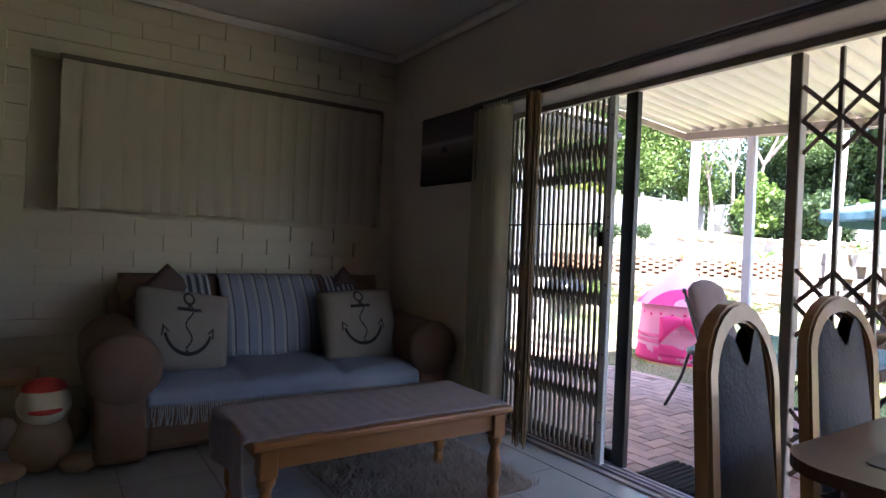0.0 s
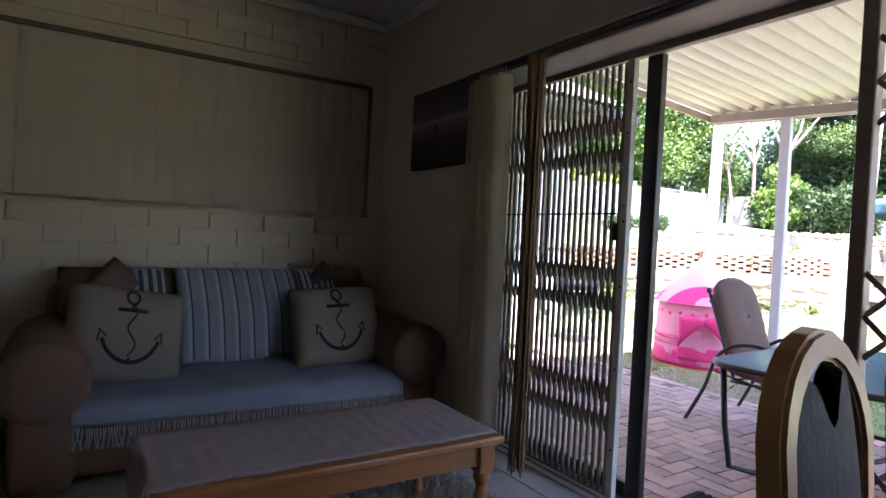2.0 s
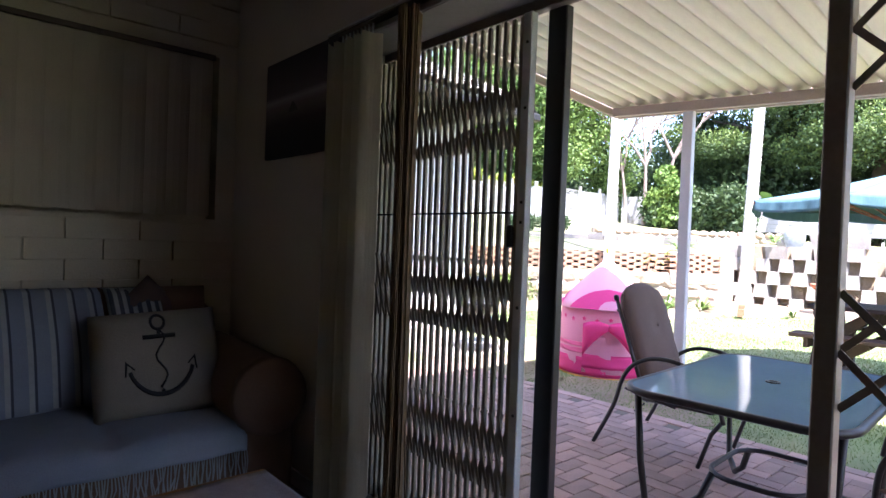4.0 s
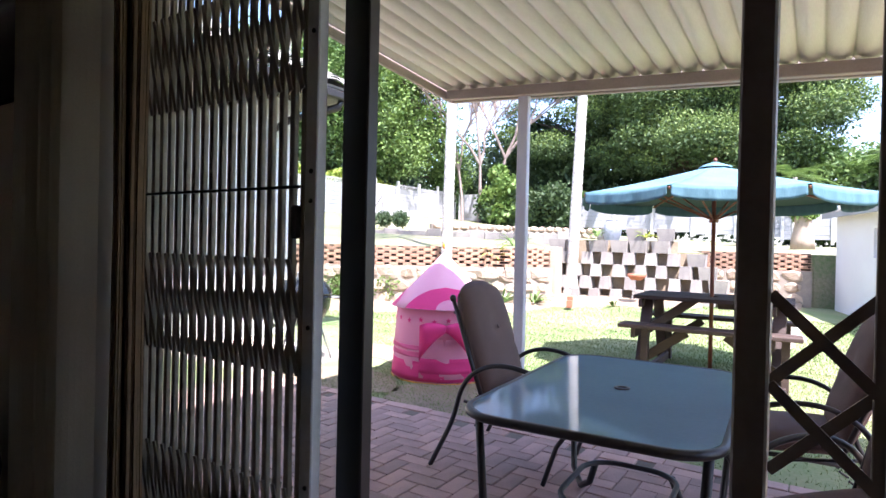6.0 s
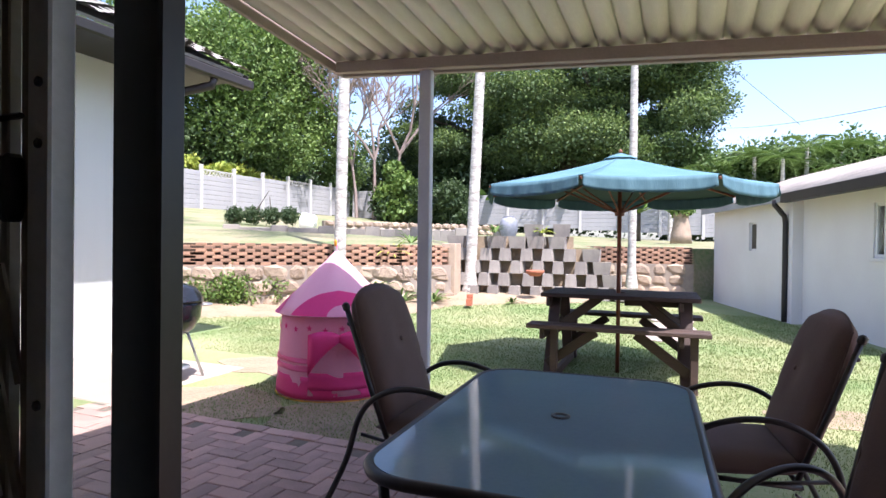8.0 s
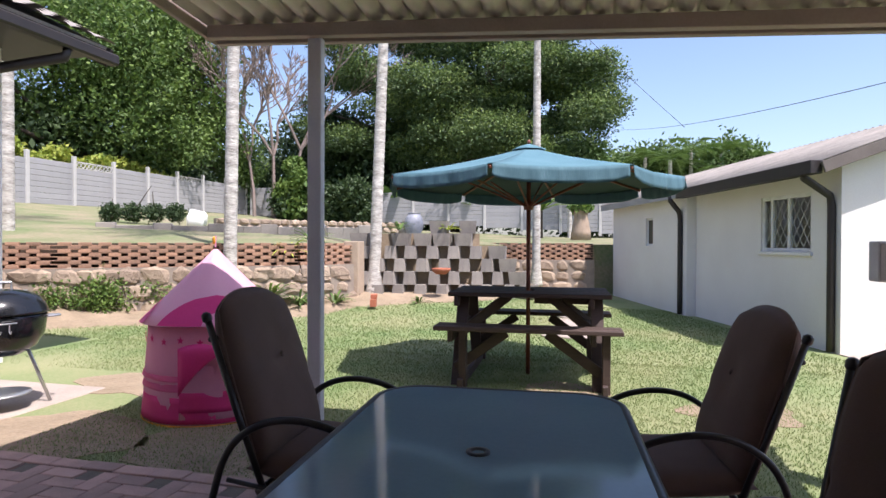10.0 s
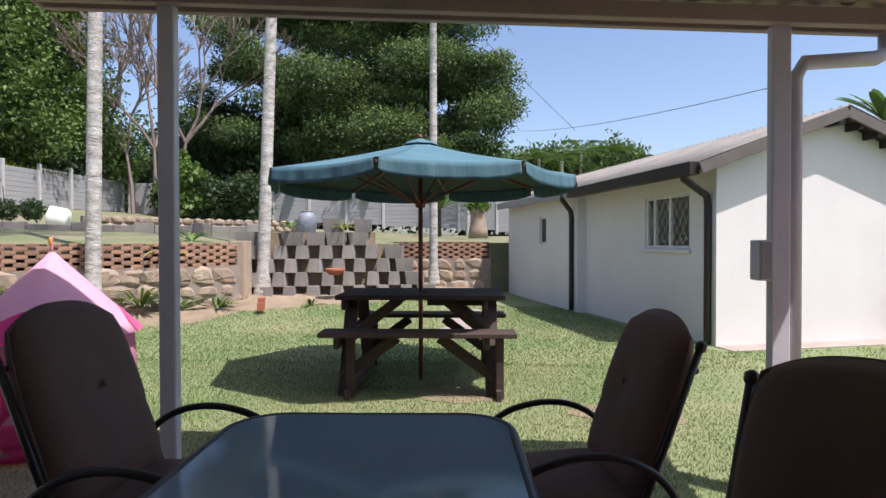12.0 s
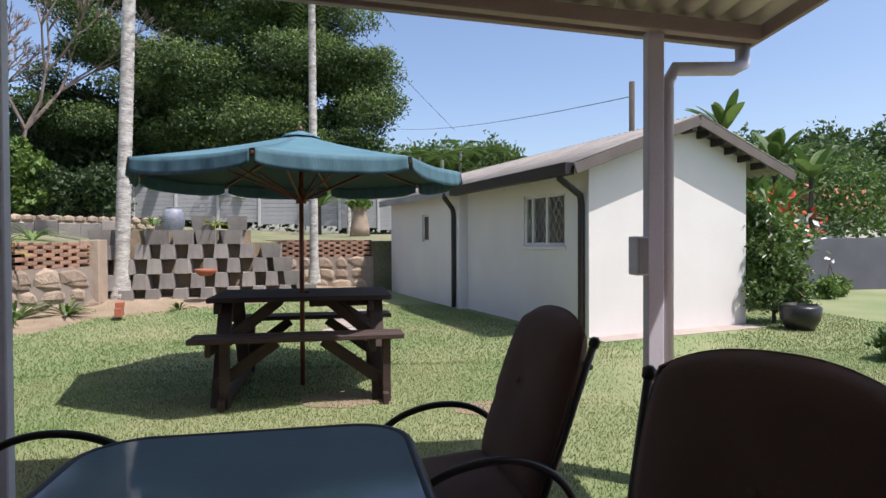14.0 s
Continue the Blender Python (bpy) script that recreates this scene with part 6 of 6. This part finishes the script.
for x, y in ((-0.62, 0.16), (0.58, 0.2)):
    c = thing("scatter_cushion", pose(1.76 + x, 3.95 + y, 0.76, 75, 45, 0), "dark brown cushion tucked behind the anchor cushion", "cushion")
    part("pad", pillow(0.34, 0.34, 0.12, 10, 10), M_CUSHION, c, smooth=True)

# coffee table
ct = thing("coffee_table", pose(1.755, 2.525, 0), "low varnished pine coffee table with turned legs", "coffee table")
part("tabletop", box(-0.60, 0.60, -0.285, 0.285, 0.412, 0.445, 0.010, seg=2), M_PINE, ct)
for s in (-1, 1):
    part("apron", box(-0.54, 0.54, s * 0.24 - 0.011, s * 0.24 + 0.011, 0.332, 0.411, 0.003), M_PINE, ct)
    part("end_apron", box(s * 0.535 - 0.011, s * 0.535 + 0.011, -0.228, 0.228, 0.332, 0.411, 0.003), M_PINE, ct)
prof = ((0.018, 0.0), (0.026, 0.02), (0.028, 0.05), (0.02, 0.08), (0.032, 0.12), (0.034, 0.17), (0.024, 0.22), (0.02, 0.25), (0.034, 0.28), (0.034, 0.30), (0.024, 0.31))
for sx in (-1, 1):
    for sy in (-1, 1):
        lg = lathe(prof, sides=16, at=(sx * 0.535, sy * 0.235, 0))
        box(sx * 0.535 - 0.034, sx * 0.535 + 0.034, sy * 0.235 - 0.034, sy * 0.235 + 0.034, 0.305, 0.411, 0.004, lg)
        part("turned_leg", lg, M_PINE, ct, smooth=False)
rn = thing("table_runner", pose(1.755, 2.525, 0), "mauve-grey woven runner over the coffee table", "table runner")
def runner(u, v):
    y = (v - 0.5) * 0.50
    s = u * 1.42
    if s < 0.22:
        return Vector((-0.612 - 0.02 * math.sin(s * 9 + v * 7), y * (1 + 0.03 * math.sin(v * 9)), 0.449 - (0.22 - s)))
    return Vector((-0.61 + (s - 0.22), y + 0.004 * math.sin(s * 20), 0.450 + 0.0025 * math.sin(s * 90) * 0.5 + 0.002 * noise.noise((s * 12, v * 8, 0))))
part("cloth", grid_sheet(120, 14, runner), M_RUNNER, rn, smooth=True).modifiers.new("thick", "SOLIDIFY").thickness = 0.004

# shag rug
rug = thing("shag_rug", pose(2.13, 2.70, 0), "grey-beige shaggy rug under the coffee table", "rug")
part("backing", slab(rounded(0.46, 0.40, 0.08, 4), 0.0, 0.012), M_SHAG, rug)
rg = np.random.default_rng(8)
n = 5200
bx = rg.uniform(-0.47, 0.47, n); by = rg.uniform(-0.41, 0.41, n)
ht = rg.uniform(0.025, 0.055, n); dx = rg.uniform(-0.03, 0.03, n); dy = rg.uniform(-0.03, 0.03, n); wv = rg.uniform(0.003, 0.006, n)
V = np.stack([np.stack([bx - wv, by, 0 * bx + 0.01], 1), np.stack([bx + wv, by + wv, 0 * bx + 0.01], 1), np.stack([bx + dx, by + dy, ht], 1)], 1).reshape(-1, 3)
me = bpy.data.meshes.new("pile")
me.from_pydata(V.tolist(), [], np.arange(3 * n).reshape(-1, 3).tolist())
me.materials.append(M_SHAG)
pl = new("pile", me)
pl.parent = rug
tagged(pl, kind="stuff")

# picture on the plastered wall
M_PIC = bpy.data.materials.new("dusk_sea_print")
M_PIC.use_nodes = True
nt = M_PIC.node_tree
co, sp, rp = nt.nodes.new("ShaderNodeTexCoord"), nt.nodes.new("ShaderNodeSeparateXYZ"), nt.nodes.new("ShaderNodeValToRGB")
nt.links.new(co.outputs["Generated"], sp.inputs[0])
nt.links.new(sp.outputs[2], rp.inputs[0])
el = rp.color_ramp.elements
el[0].position, el[0].color = 0.0, (0.012, 0.010, 0.012, 1)
el[1].position, el[1].color = 1.0, (0.06, 0.045, 0.055, 1)
for p_, c_ in ((0.35, (0.05, 0.035, 0.04, 1)), (0.52, (0.20, 0.16, 0.17, 1)), (0.58, (0.36, 0.32, 0.33, 1)), (0.63, (0.13, 0.10, 0.12, 1))):
    e = el.new(p_)
    e.color = c_
nt.links.new(rp.outputs[0], nt.nodes["Principled BSDF"].inputs["Base Color"])
nt.nodes["Principled BSDF"].inputs["Roughness"].default_value = 0.6
pc = thing("canvas_picture", pose(XI - 0.002, 3.60, 1.87), "dark purple dusk seascape canvas on the wall", "picture")
part("canvas", box(-0.03, 0, -0.37, 0.37, -0.25, 0.25, 0.003), M_PIC, pc)
part("rock", slab([(-0.05, 0), (0.04, 0), (0.02, 0.03), (-0.01, 0.05), (-0.04, 0.02)], 0, 0.001), M_BLACK_METAL, pc).matrix_basis = pose(-0.0312, 0.05, -0.03, 90, 0, -90)

# window blind on the brick wall
wb = thing("window_blind", pose(0, 0, 0), "closed cream vertical blind over the recessed window", "blind")
part("head_rail", box(0.54, 2.72, YB - 0.05, YB - 0.012, 2.215, 2.245, 0.004), M_BRONZE, wb, "dark thin head rail")
sl_me = mesh_of("slat", grid_sheet(4, 6, lambda u, v: Vector(((u - 0.5) * 0.127, -0.008 * math.sin(u * math.pi), 1.315 + 0.905 * v))), M_BLIND)
for i in range(19):
    shared("slat", sl_me, pose(0.615 + i * 0.113, YB - 0.03, 0, 0, 0, 4 + (9 if i == 0 else 0) + rr.uniform(-0.8, 0.8)), wb)

# vertical blinds drawn aside at the door
vb = thing("vertical_blind", pose(2.845, 0, 0), "cream vertical blind strips drawn together beside the door", "blind")
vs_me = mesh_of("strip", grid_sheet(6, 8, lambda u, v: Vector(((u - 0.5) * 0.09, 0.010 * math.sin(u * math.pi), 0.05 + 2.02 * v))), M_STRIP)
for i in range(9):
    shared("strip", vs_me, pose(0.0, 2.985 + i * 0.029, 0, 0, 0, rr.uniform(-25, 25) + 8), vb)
shared("strip", vs_me, pose(-0.02, 3.262, 0, 0, 0, 30), vb)
for i in range(9):
    part("hanger", tube([(0, 2.985 + i * 0.029, 2.065), (0, 2.985 + i * 0.029, 2.106)], 0.004, sides=6), M_GATE_WHITE, vb)
sc = thing("string_curtain", pose(2.845, 2.735, 0), "brown string curtain gathered in a hanging bunch", "string curtain")
bm = bmesh.new()
rr = random.Random(12)
for k in range(60):
    a, r = rr.uniform(0, 6.28), 0.036 * math.sqrt(rr.random())
    x, y = r * math.cos(a), 1.2 * r * math.sin(a)
    tube([(x * 1.2, y * 1.2, 2.10), (x * 0.9, y * 0.9, 1.3), (x, y, 0.6), (x * 1.25 + rr.uniform(-.01, .01), y * 1.25, rr.uniform(0.02, 0.14))], 0.0042, bm, 4)
tagged(part("string_tassel", bm, M_BEAD, sc), kind="stuff")

# plush toy and stool beside the sofa
st_ = thing("low_stool", pose(0.28, 3.95, 0), "small low wooden stool beside the sofa", "stool")
part("seat", box(-0.22, 0.22, -0.16, 0.16, 0.38, 0.42, 0.008), M_VARNISH, st_)
for sx in (-1, 1):
    for sy in (-1, 1):
        part("leg", beam((sx * 0.18, sy * 0.12, 0), (sx * 0.15, sy * 0.1, 0.38), 0.04, 0.04), M_VARNISH, st_)
M_PL_W = surf("cream_plush", (0.62, 0.54, 0.36), (0.52, 0.44, 0.28), 12, 0.95, 0.4, fine=120)
M_PL_R = surf("red_plush", (0.55, 0.05, 0.03), (0.45, 0.04, 0.03), 12, 0.95, 0.4, fine=120)
M_PL_B = surf("tan_plush", (0.32, 0.22, 0.13), (0.25, 0.17, 0.10), 12, 0.95, 0.4, fine=120)
toy = bmesh.new()
def ball(c, r, idx, sq=(1, 1, 1)):
    b = bmesh.new()
    bmesh.ops.create_uvsphere(b, u_segments=18, v_segments=12, radius=r)
    bmesh.ops.transform(b, matrix=Matrix.Translation(c) @ Matrix.Diagonal((*sq, 1)), verts=b.verts)
    for f in b.faces:
        f.material_index, f.smooth = idx, True
    merge(toy, b)
ball((0, 0, 0.13), 0.14, 2, (1, 0.9, 1))
ball((0, -0.02, 0.33), 0.115, 0, (1, 0.95, 0.95))
ball((0, -0.01, 0.40), 0.095, 1, (1, 1, 0.55))
ball((0, -0.09, 0.31), 0.06, 1, (1.25, 0.7, 0.4))
ball((-0.17, -0.12, 0.05), 0.07, 2, (1.5, 0.9, 0.7))
ball((0.14, -0.13, 0.05), 0.07, 2, (1.2, 1.1, 0.7))
ball((0.15, 0.0, 0.2), 0.06, 2, (0.8, 0.8, 1.4))
ball((-0.15, 0.0, 0.2), 0.06, 2, (0.8, 0.8, 1.4))
me = bpy.data.meshes.new("plush_toy")
toy.to_mesh(me)
toy.free()
for m_ in (M_PL_W, M_PL_R, M_PL_B):
    me.materials.append(m_)
pt_ = tagged(new("plush_toy", me), "cream and tan plush toy with a red cap on the floor", "plush toy")
pt_.matrix_world = pose(0.53, 3.62, 0.0, 0, 0, 5)

# dining table and chairs
dt = thing("dining_table", pose(2.40, 0.25, 0), "dark varnished dining table with rounded corners", "dining table")
part("tabletop", slab(rounded(0.44, 0.64, 0.14), 0.69, 0.72), M_DARKWOOD, dt)
part("apron", slab(rounded(0.36, 0.54, 0.08), 0.605, 0.6899), M_DARKWOOD, dt)
for sx in (-1, 1):
    for sy in (-1, 1):
        part("leg", box(sx * 0.31 - 0.035, sx * 0.31 + 0.035, sy * 0.48 - 0.035, sy * 0.48 + 0.035, 0, 0.605, 0.006), M_DARKWOOD, dt)
tr = thing("table_cloth", pose(2.40, 0.25, 0), "cream printed cloth on the dining table", "tablecloth")
part("cloth", slab(rounded(0.30, 0.50, 0.03, 3), 0.72, 0.723), M_LINEN, tr)
for k in range(5):
    part("printed_sprig", slab(rounded(0.05, 0.014, 0.012, 3), 0, 0.0006), M_STRIPE_D, tr).matrix_basis = pose(-0.22 + 0.11 * k, 0.40, 0.7232, 0, 0, 25 + 30 * k)

def dining_chair():
    d = thing("dining_chair", pose(0, 0, 0), "arched varnished wood dining chair with dark upholstery", "chair", "chairs round the dining table")
    W2, HT = 0.215, 1.062
    # bent wooden hoop: two posts joined by an arch
    def hoop(half, top, z0):
        pts = [(-half, z0)]
        r = half
        for k in range(13):
            a = math.pi - math.pi * k / 12
            pts.append((r * math.cos(a), top - r + r * math.sin(a)))
        pts.append((half, z0))
        return pts
    out, inn = hoop(W2, HT, 0.0), hoop(W2 - 0.052, HT - 0.055, 0.0)
    b = bmesh.new()
    lean = lambda z: 0.0 + max(0, z - 0.42) * 0.13
    loops = []
    for (x, z), (xi, zi) in zip(out, inn):
        loops.append([b.verts.new((x, lean(z), z)), b.verts.new((xi, lean(zi), zi)), b.verts.new((xi, lean(zi) + 0.045, zi)), b.verts.new((x, lean(z) + 0.045, z))])
    for r, s in zip(loops, loops[1:]):
        for k in range(4):
            b.faces.new((r[k], s[k], s[(k + 1) % 4], r[(k + 1) % 4]))
    b.faces.new(loops[0]); b.faces.new(loops[-1][::-1])
    bmesh.ops.recalc_face_normals(b, faces=b.faces)
    bmesh.ops.bevel(b, geom=[e for e in b.edges if e.calc_face_angle(0) > 0.7], offset=0.008, segments=2, affect="EDGES")
    part("hoop_frame", b, M_VARNISH, d, "glossy bent wood frame")
    def pad(u, v, side):
        z = 0.44 + 0.55 * v
        notch = 0.095 * math.exp(-((u - 0.5) / 0.16) ** 2) * (v ** 6)
        half = (W2 - 0.046) * (1 - 0.55 * max(0, v - 0.7) ** 1.2)
        z -= notch
        return Vector(((u - 0.5) * 2 * half, lean(z) + 0.022 + side * 0.024 * math.sin(math.pi * min(1, max(0, u))) ** 0.5, z))
    bp = merge(grid_sheet(14, 16, lambda u, v: pad(u, v, -1)), grid_sheet(14, 16, lambda u, v: pad(u, v, 1)))
    bmesh.ops.remove_doubles(bp, verts=bp.verts, dist=1e-4)
    part("back_pad", bp, M_LEATHER, d, "dark worn back pad", smooth=True)
    part("seat", merge(None, pillow(0.43, 0.42, 0.09, flat=8), pose(0, -0.20, 0.445)), M_LEATHER, d, "dark padded seat", smooth=True)
    part("seat_frame", box(-0.205, 0.205, -0.40, 0.0, 0.36, 0.42, 0.006), M_VARNISH, d)
    for s in (-1, 1):
        part("front_leg", box(s * 0.18 - 0.022, s * 0.18 + 0.022, -0.39, -0.345, 0, 0.36, 0.004), M_VARNISH, d)
        part("side_stretcher", box(s * 0.18 - 0.01, s * 0.18 + 0.01, -0.345, 0.0, 0.16, 0.19, 0.003), M_VARNISH, d)
    return d
dc = dining_chair()
dc.matrix_world = pose(2.06, 0.935, 0, 0, 0, 7)
copy_thing(dc, pose(2.78, 1.0, 0, 0, 0, -5))

# ---- tiles, bricks and pavers ----
floor = bpy.data.objects["floor"]
TS = 0.40
tile = mesh_of("tile", box(-TS / 2 + 0.003, TS / 2 - 0.003, -TS / 2 + 0.003, TS / 2 - 0.003, -0.006, 0.0, 0.0015), M_TILE)
far = []
for i in range(-6, 15):
    for j in range(-8, 12):
        x, y = XI - 0.03 - TS * (8 - i) - TS / 2 + TS, YB - TS * (11 - j) - TS / 2
        if not (X0 + TS / 2 < x < 2.85 and Y0 + TS / 2 < y < YB):
            continue
        if x > -0.4 and y > -0.2:
            shared("tile", tile, pose(x, y, 0), floor)
        else:
            far.append((x, y))
verts, faces = [], []
for x, y in far:
    k = len(verts)
    h = TS / 2 - 0.003
    verts += [(x - h, y - h, 0), (x + h, y - h, 0), (x + h, y + h, 0), (x - h, y + h, 0)]
    faces.append((k, k + 1, k + 2, k + 3))
me = bpy.data.meshes.new("tile_rest")
me.from_pydata(verts, [], faces)
me.materials.append(M_TILE)
ob = new("tile_rest", me)
ob.parent = floor
tagged(ob, kind="stuff")
setting("threshold", box(2.845, 3.0, OP0, OP1, -0.1, 0.001, 0.002), M_TILE, "pale tiled door threshold", "threshold")

BL, BH = 0.345, 0.106
brick = mesh_of("brick", box(-BL / 2 + 0.004, BL / 2 - 0.004, -0.012, 0.012, 0.0001, BH - 0.0001, 0.0018), M_BRICK_PAINT)
half = mesh_of("brick", box(-BL / 4 + 0.004, BL / 4 - 0.004, -0.012, 0.012, 0.0001, BH - 0.0001, 0.0018), M_BRICK_PAINT)
rb = random.Random(2)
rest = bmesh.new()
nr = int(CEIL / BH)
for r in range(nr):
    z = r * BH
    x = XI - (BL if r % 2 else BL / 2)
    while x > X0 + BL:
        inside = RX0 - BL * 0.5 < x < RX1 + BL * 0.5 and RZ0 - BH < z < RZ1
        dy = rb.uniform(-0.002, 0.003)
        if not inside:
            if x > -0.5 and z > 0.6:
                shared("brick", brick, pose(x, YB + dy, z), wall_north)
            else:
                box(x - BL / 2 + 0.004, x + BL / 2 - 0.004, YB - 0.01, YB + 0.01, z + 0.002, z + BH - 0.002, 0, rest)
        elif (x < RX0 and x + BL / 2 > RX0) or (x > RX1 and x - BL / 2 < RX1):
            s = -1 if x < RX0 else 1
            shared("brick", half, pose(RX0 - BL / 4 if s < 0 else RX1 + BL / 4, YB + dy, z), wall_north)
        x -= BL
tagged(part("brick_rest", rest, M_BRICK_PAINT, wall_north), kind="stuff")

patio = bpy.data.objects["patio_bed"]
PL, PW = 0.22, 0.11
pav = [mesh_of("paver", box(-PL / 2 + 0.003, PL / 2 - 0.003, -PW / 2 + 0.003, PW / 2 - 0.003, -0.02, 0.0, 0.004), M_PAVER) for _ in range(1)]
rp_ = random.Random(4)
rest = bmesh.new()
count = 0
cells = []
for a in range(-60, 80):
    for b_ in range(-60, 80):
        # herringbone: pairs of pavers step along the diagonal
        if (a - b_) % 4 == 0:
            cells.append((a * PW + PW, b_ * PW + PW / 2, 0))
            cells.append((a * PW + 2.5 * PW, b_ * PW + PW - PW, 90))
for (x, y, ang) in cells:
    X, Y = XO + 0.1 + x, -2.4 + y + 3.0
    if not (XO + 0.09 < X < 5.76 and -2.4 < Y < 5.9):
        continue
    z = PZ + rp_.uniform(-0.003, 0.003)
    m = pose(X, Y, z, rp_.uniform(-0.6, 0.6), rp_.uniform(-0.6, 0.6), ang + rp_.uniform(-0.8, 0.8))
    if 2.1 < Y < 4.9 and count < 300:
        shared("paver", pav[0], m, patio)
        count += 1
    else:
        merge(rest, box(-PL / 2 + 0.003, PL / 2 - 0.003, -PW / 2 + 0.003, PW / 2 - 0.003, -0.02, 0.0), m)
tagged(part("paver_rest", rest, M_PAVER, patio), kind="stuff")
edge_p = mesh_of("edge_paver", box(-PW / 2 + 0.003, PW / 2 - 0.003, -PL / 2 + 0.003, PL / 2 - 0.003, -0.05, 0.0, 0.004), M_PAVER)
for i in range(38):
    shared("edge_paver", edge_p, pose(5.83, -2.4 + i * PL, PZ + rp_.uniform(-0.004, 0.002), 0, 0, rp_.uniform(-1.5, 1.5)), patio)

# ---- grass ----
rg = np.random.default_rng(17)
def grass(n, x0, x1, y0, y1, h0, h1, w, lift):
    gx, gy = rg.uniform(x0, x1, n), rg.uniform(y0, y1, n)
    bare = np.array([noise.noise((a * 0.55, b * 0.55, 3.3)) for a, b in zip(gx, gy)])
    keep = (bare > -0.25 - 0.5 * rg.random(n)) & ~((gx < 7.95) & (gy > 5.3)) & ~((gx < 5.9) & (gy < 6.0))
    dgb = (gx - G1.x) * BU.x + (gy - G1.y) * BU.y
    dgv = (gx - G1.x) * BV.x + (gy - G1.y) * BV.y
    keep &= ~((dgb > -0.2) & (dgb < W + 0.1) & (dgv > -0.35))
    gx, gy = gx[keep], gy[keep]
    m = len(gx)
    gz = np.array([ground_z(a, b) for a, b in zip(gx, gy)])
    a = rg.uniform(0, 2 * np.pi, m)
    h = rg.uniform(h0, h1, m)
    ww = w * rg.uniform(0.7, 1.3, m)
    lx, ly = rg.normal(0, 0.5, m) * h, rg.normal(0, 0.5, m) * h
    P = np.stack([np.stack([gx - ww * np.cos(a), gy - ww * np.sin(a), gz - 0.005], 1), np.stack([gx + ww * np.cos(a), gy + ww * np.sin(a), gz - 0.005], 1), np.stack([gx + lx, gy + ly, gz + h], 1)], 1).reshape(-1, 3)
    return P
P = np.concatenate([grass(190000, 5.8, 9.6, -4, 8, 0.010, 0.026, 0.0042, 0), grass(130000, 9.5, 15, -6, 10, 0.014, 0.034, 0.007, 0)])
me = bpy.data.meshes.new("grass")
me.from_pydata(P.tolist(), [], np.arange(len(P)).reshape(-1, 3).tolist())
me.materials.append(M_GRASS)
tagged(new("grass", me), "short patchy green and straw lawn grass", "grass", kind="stuff")
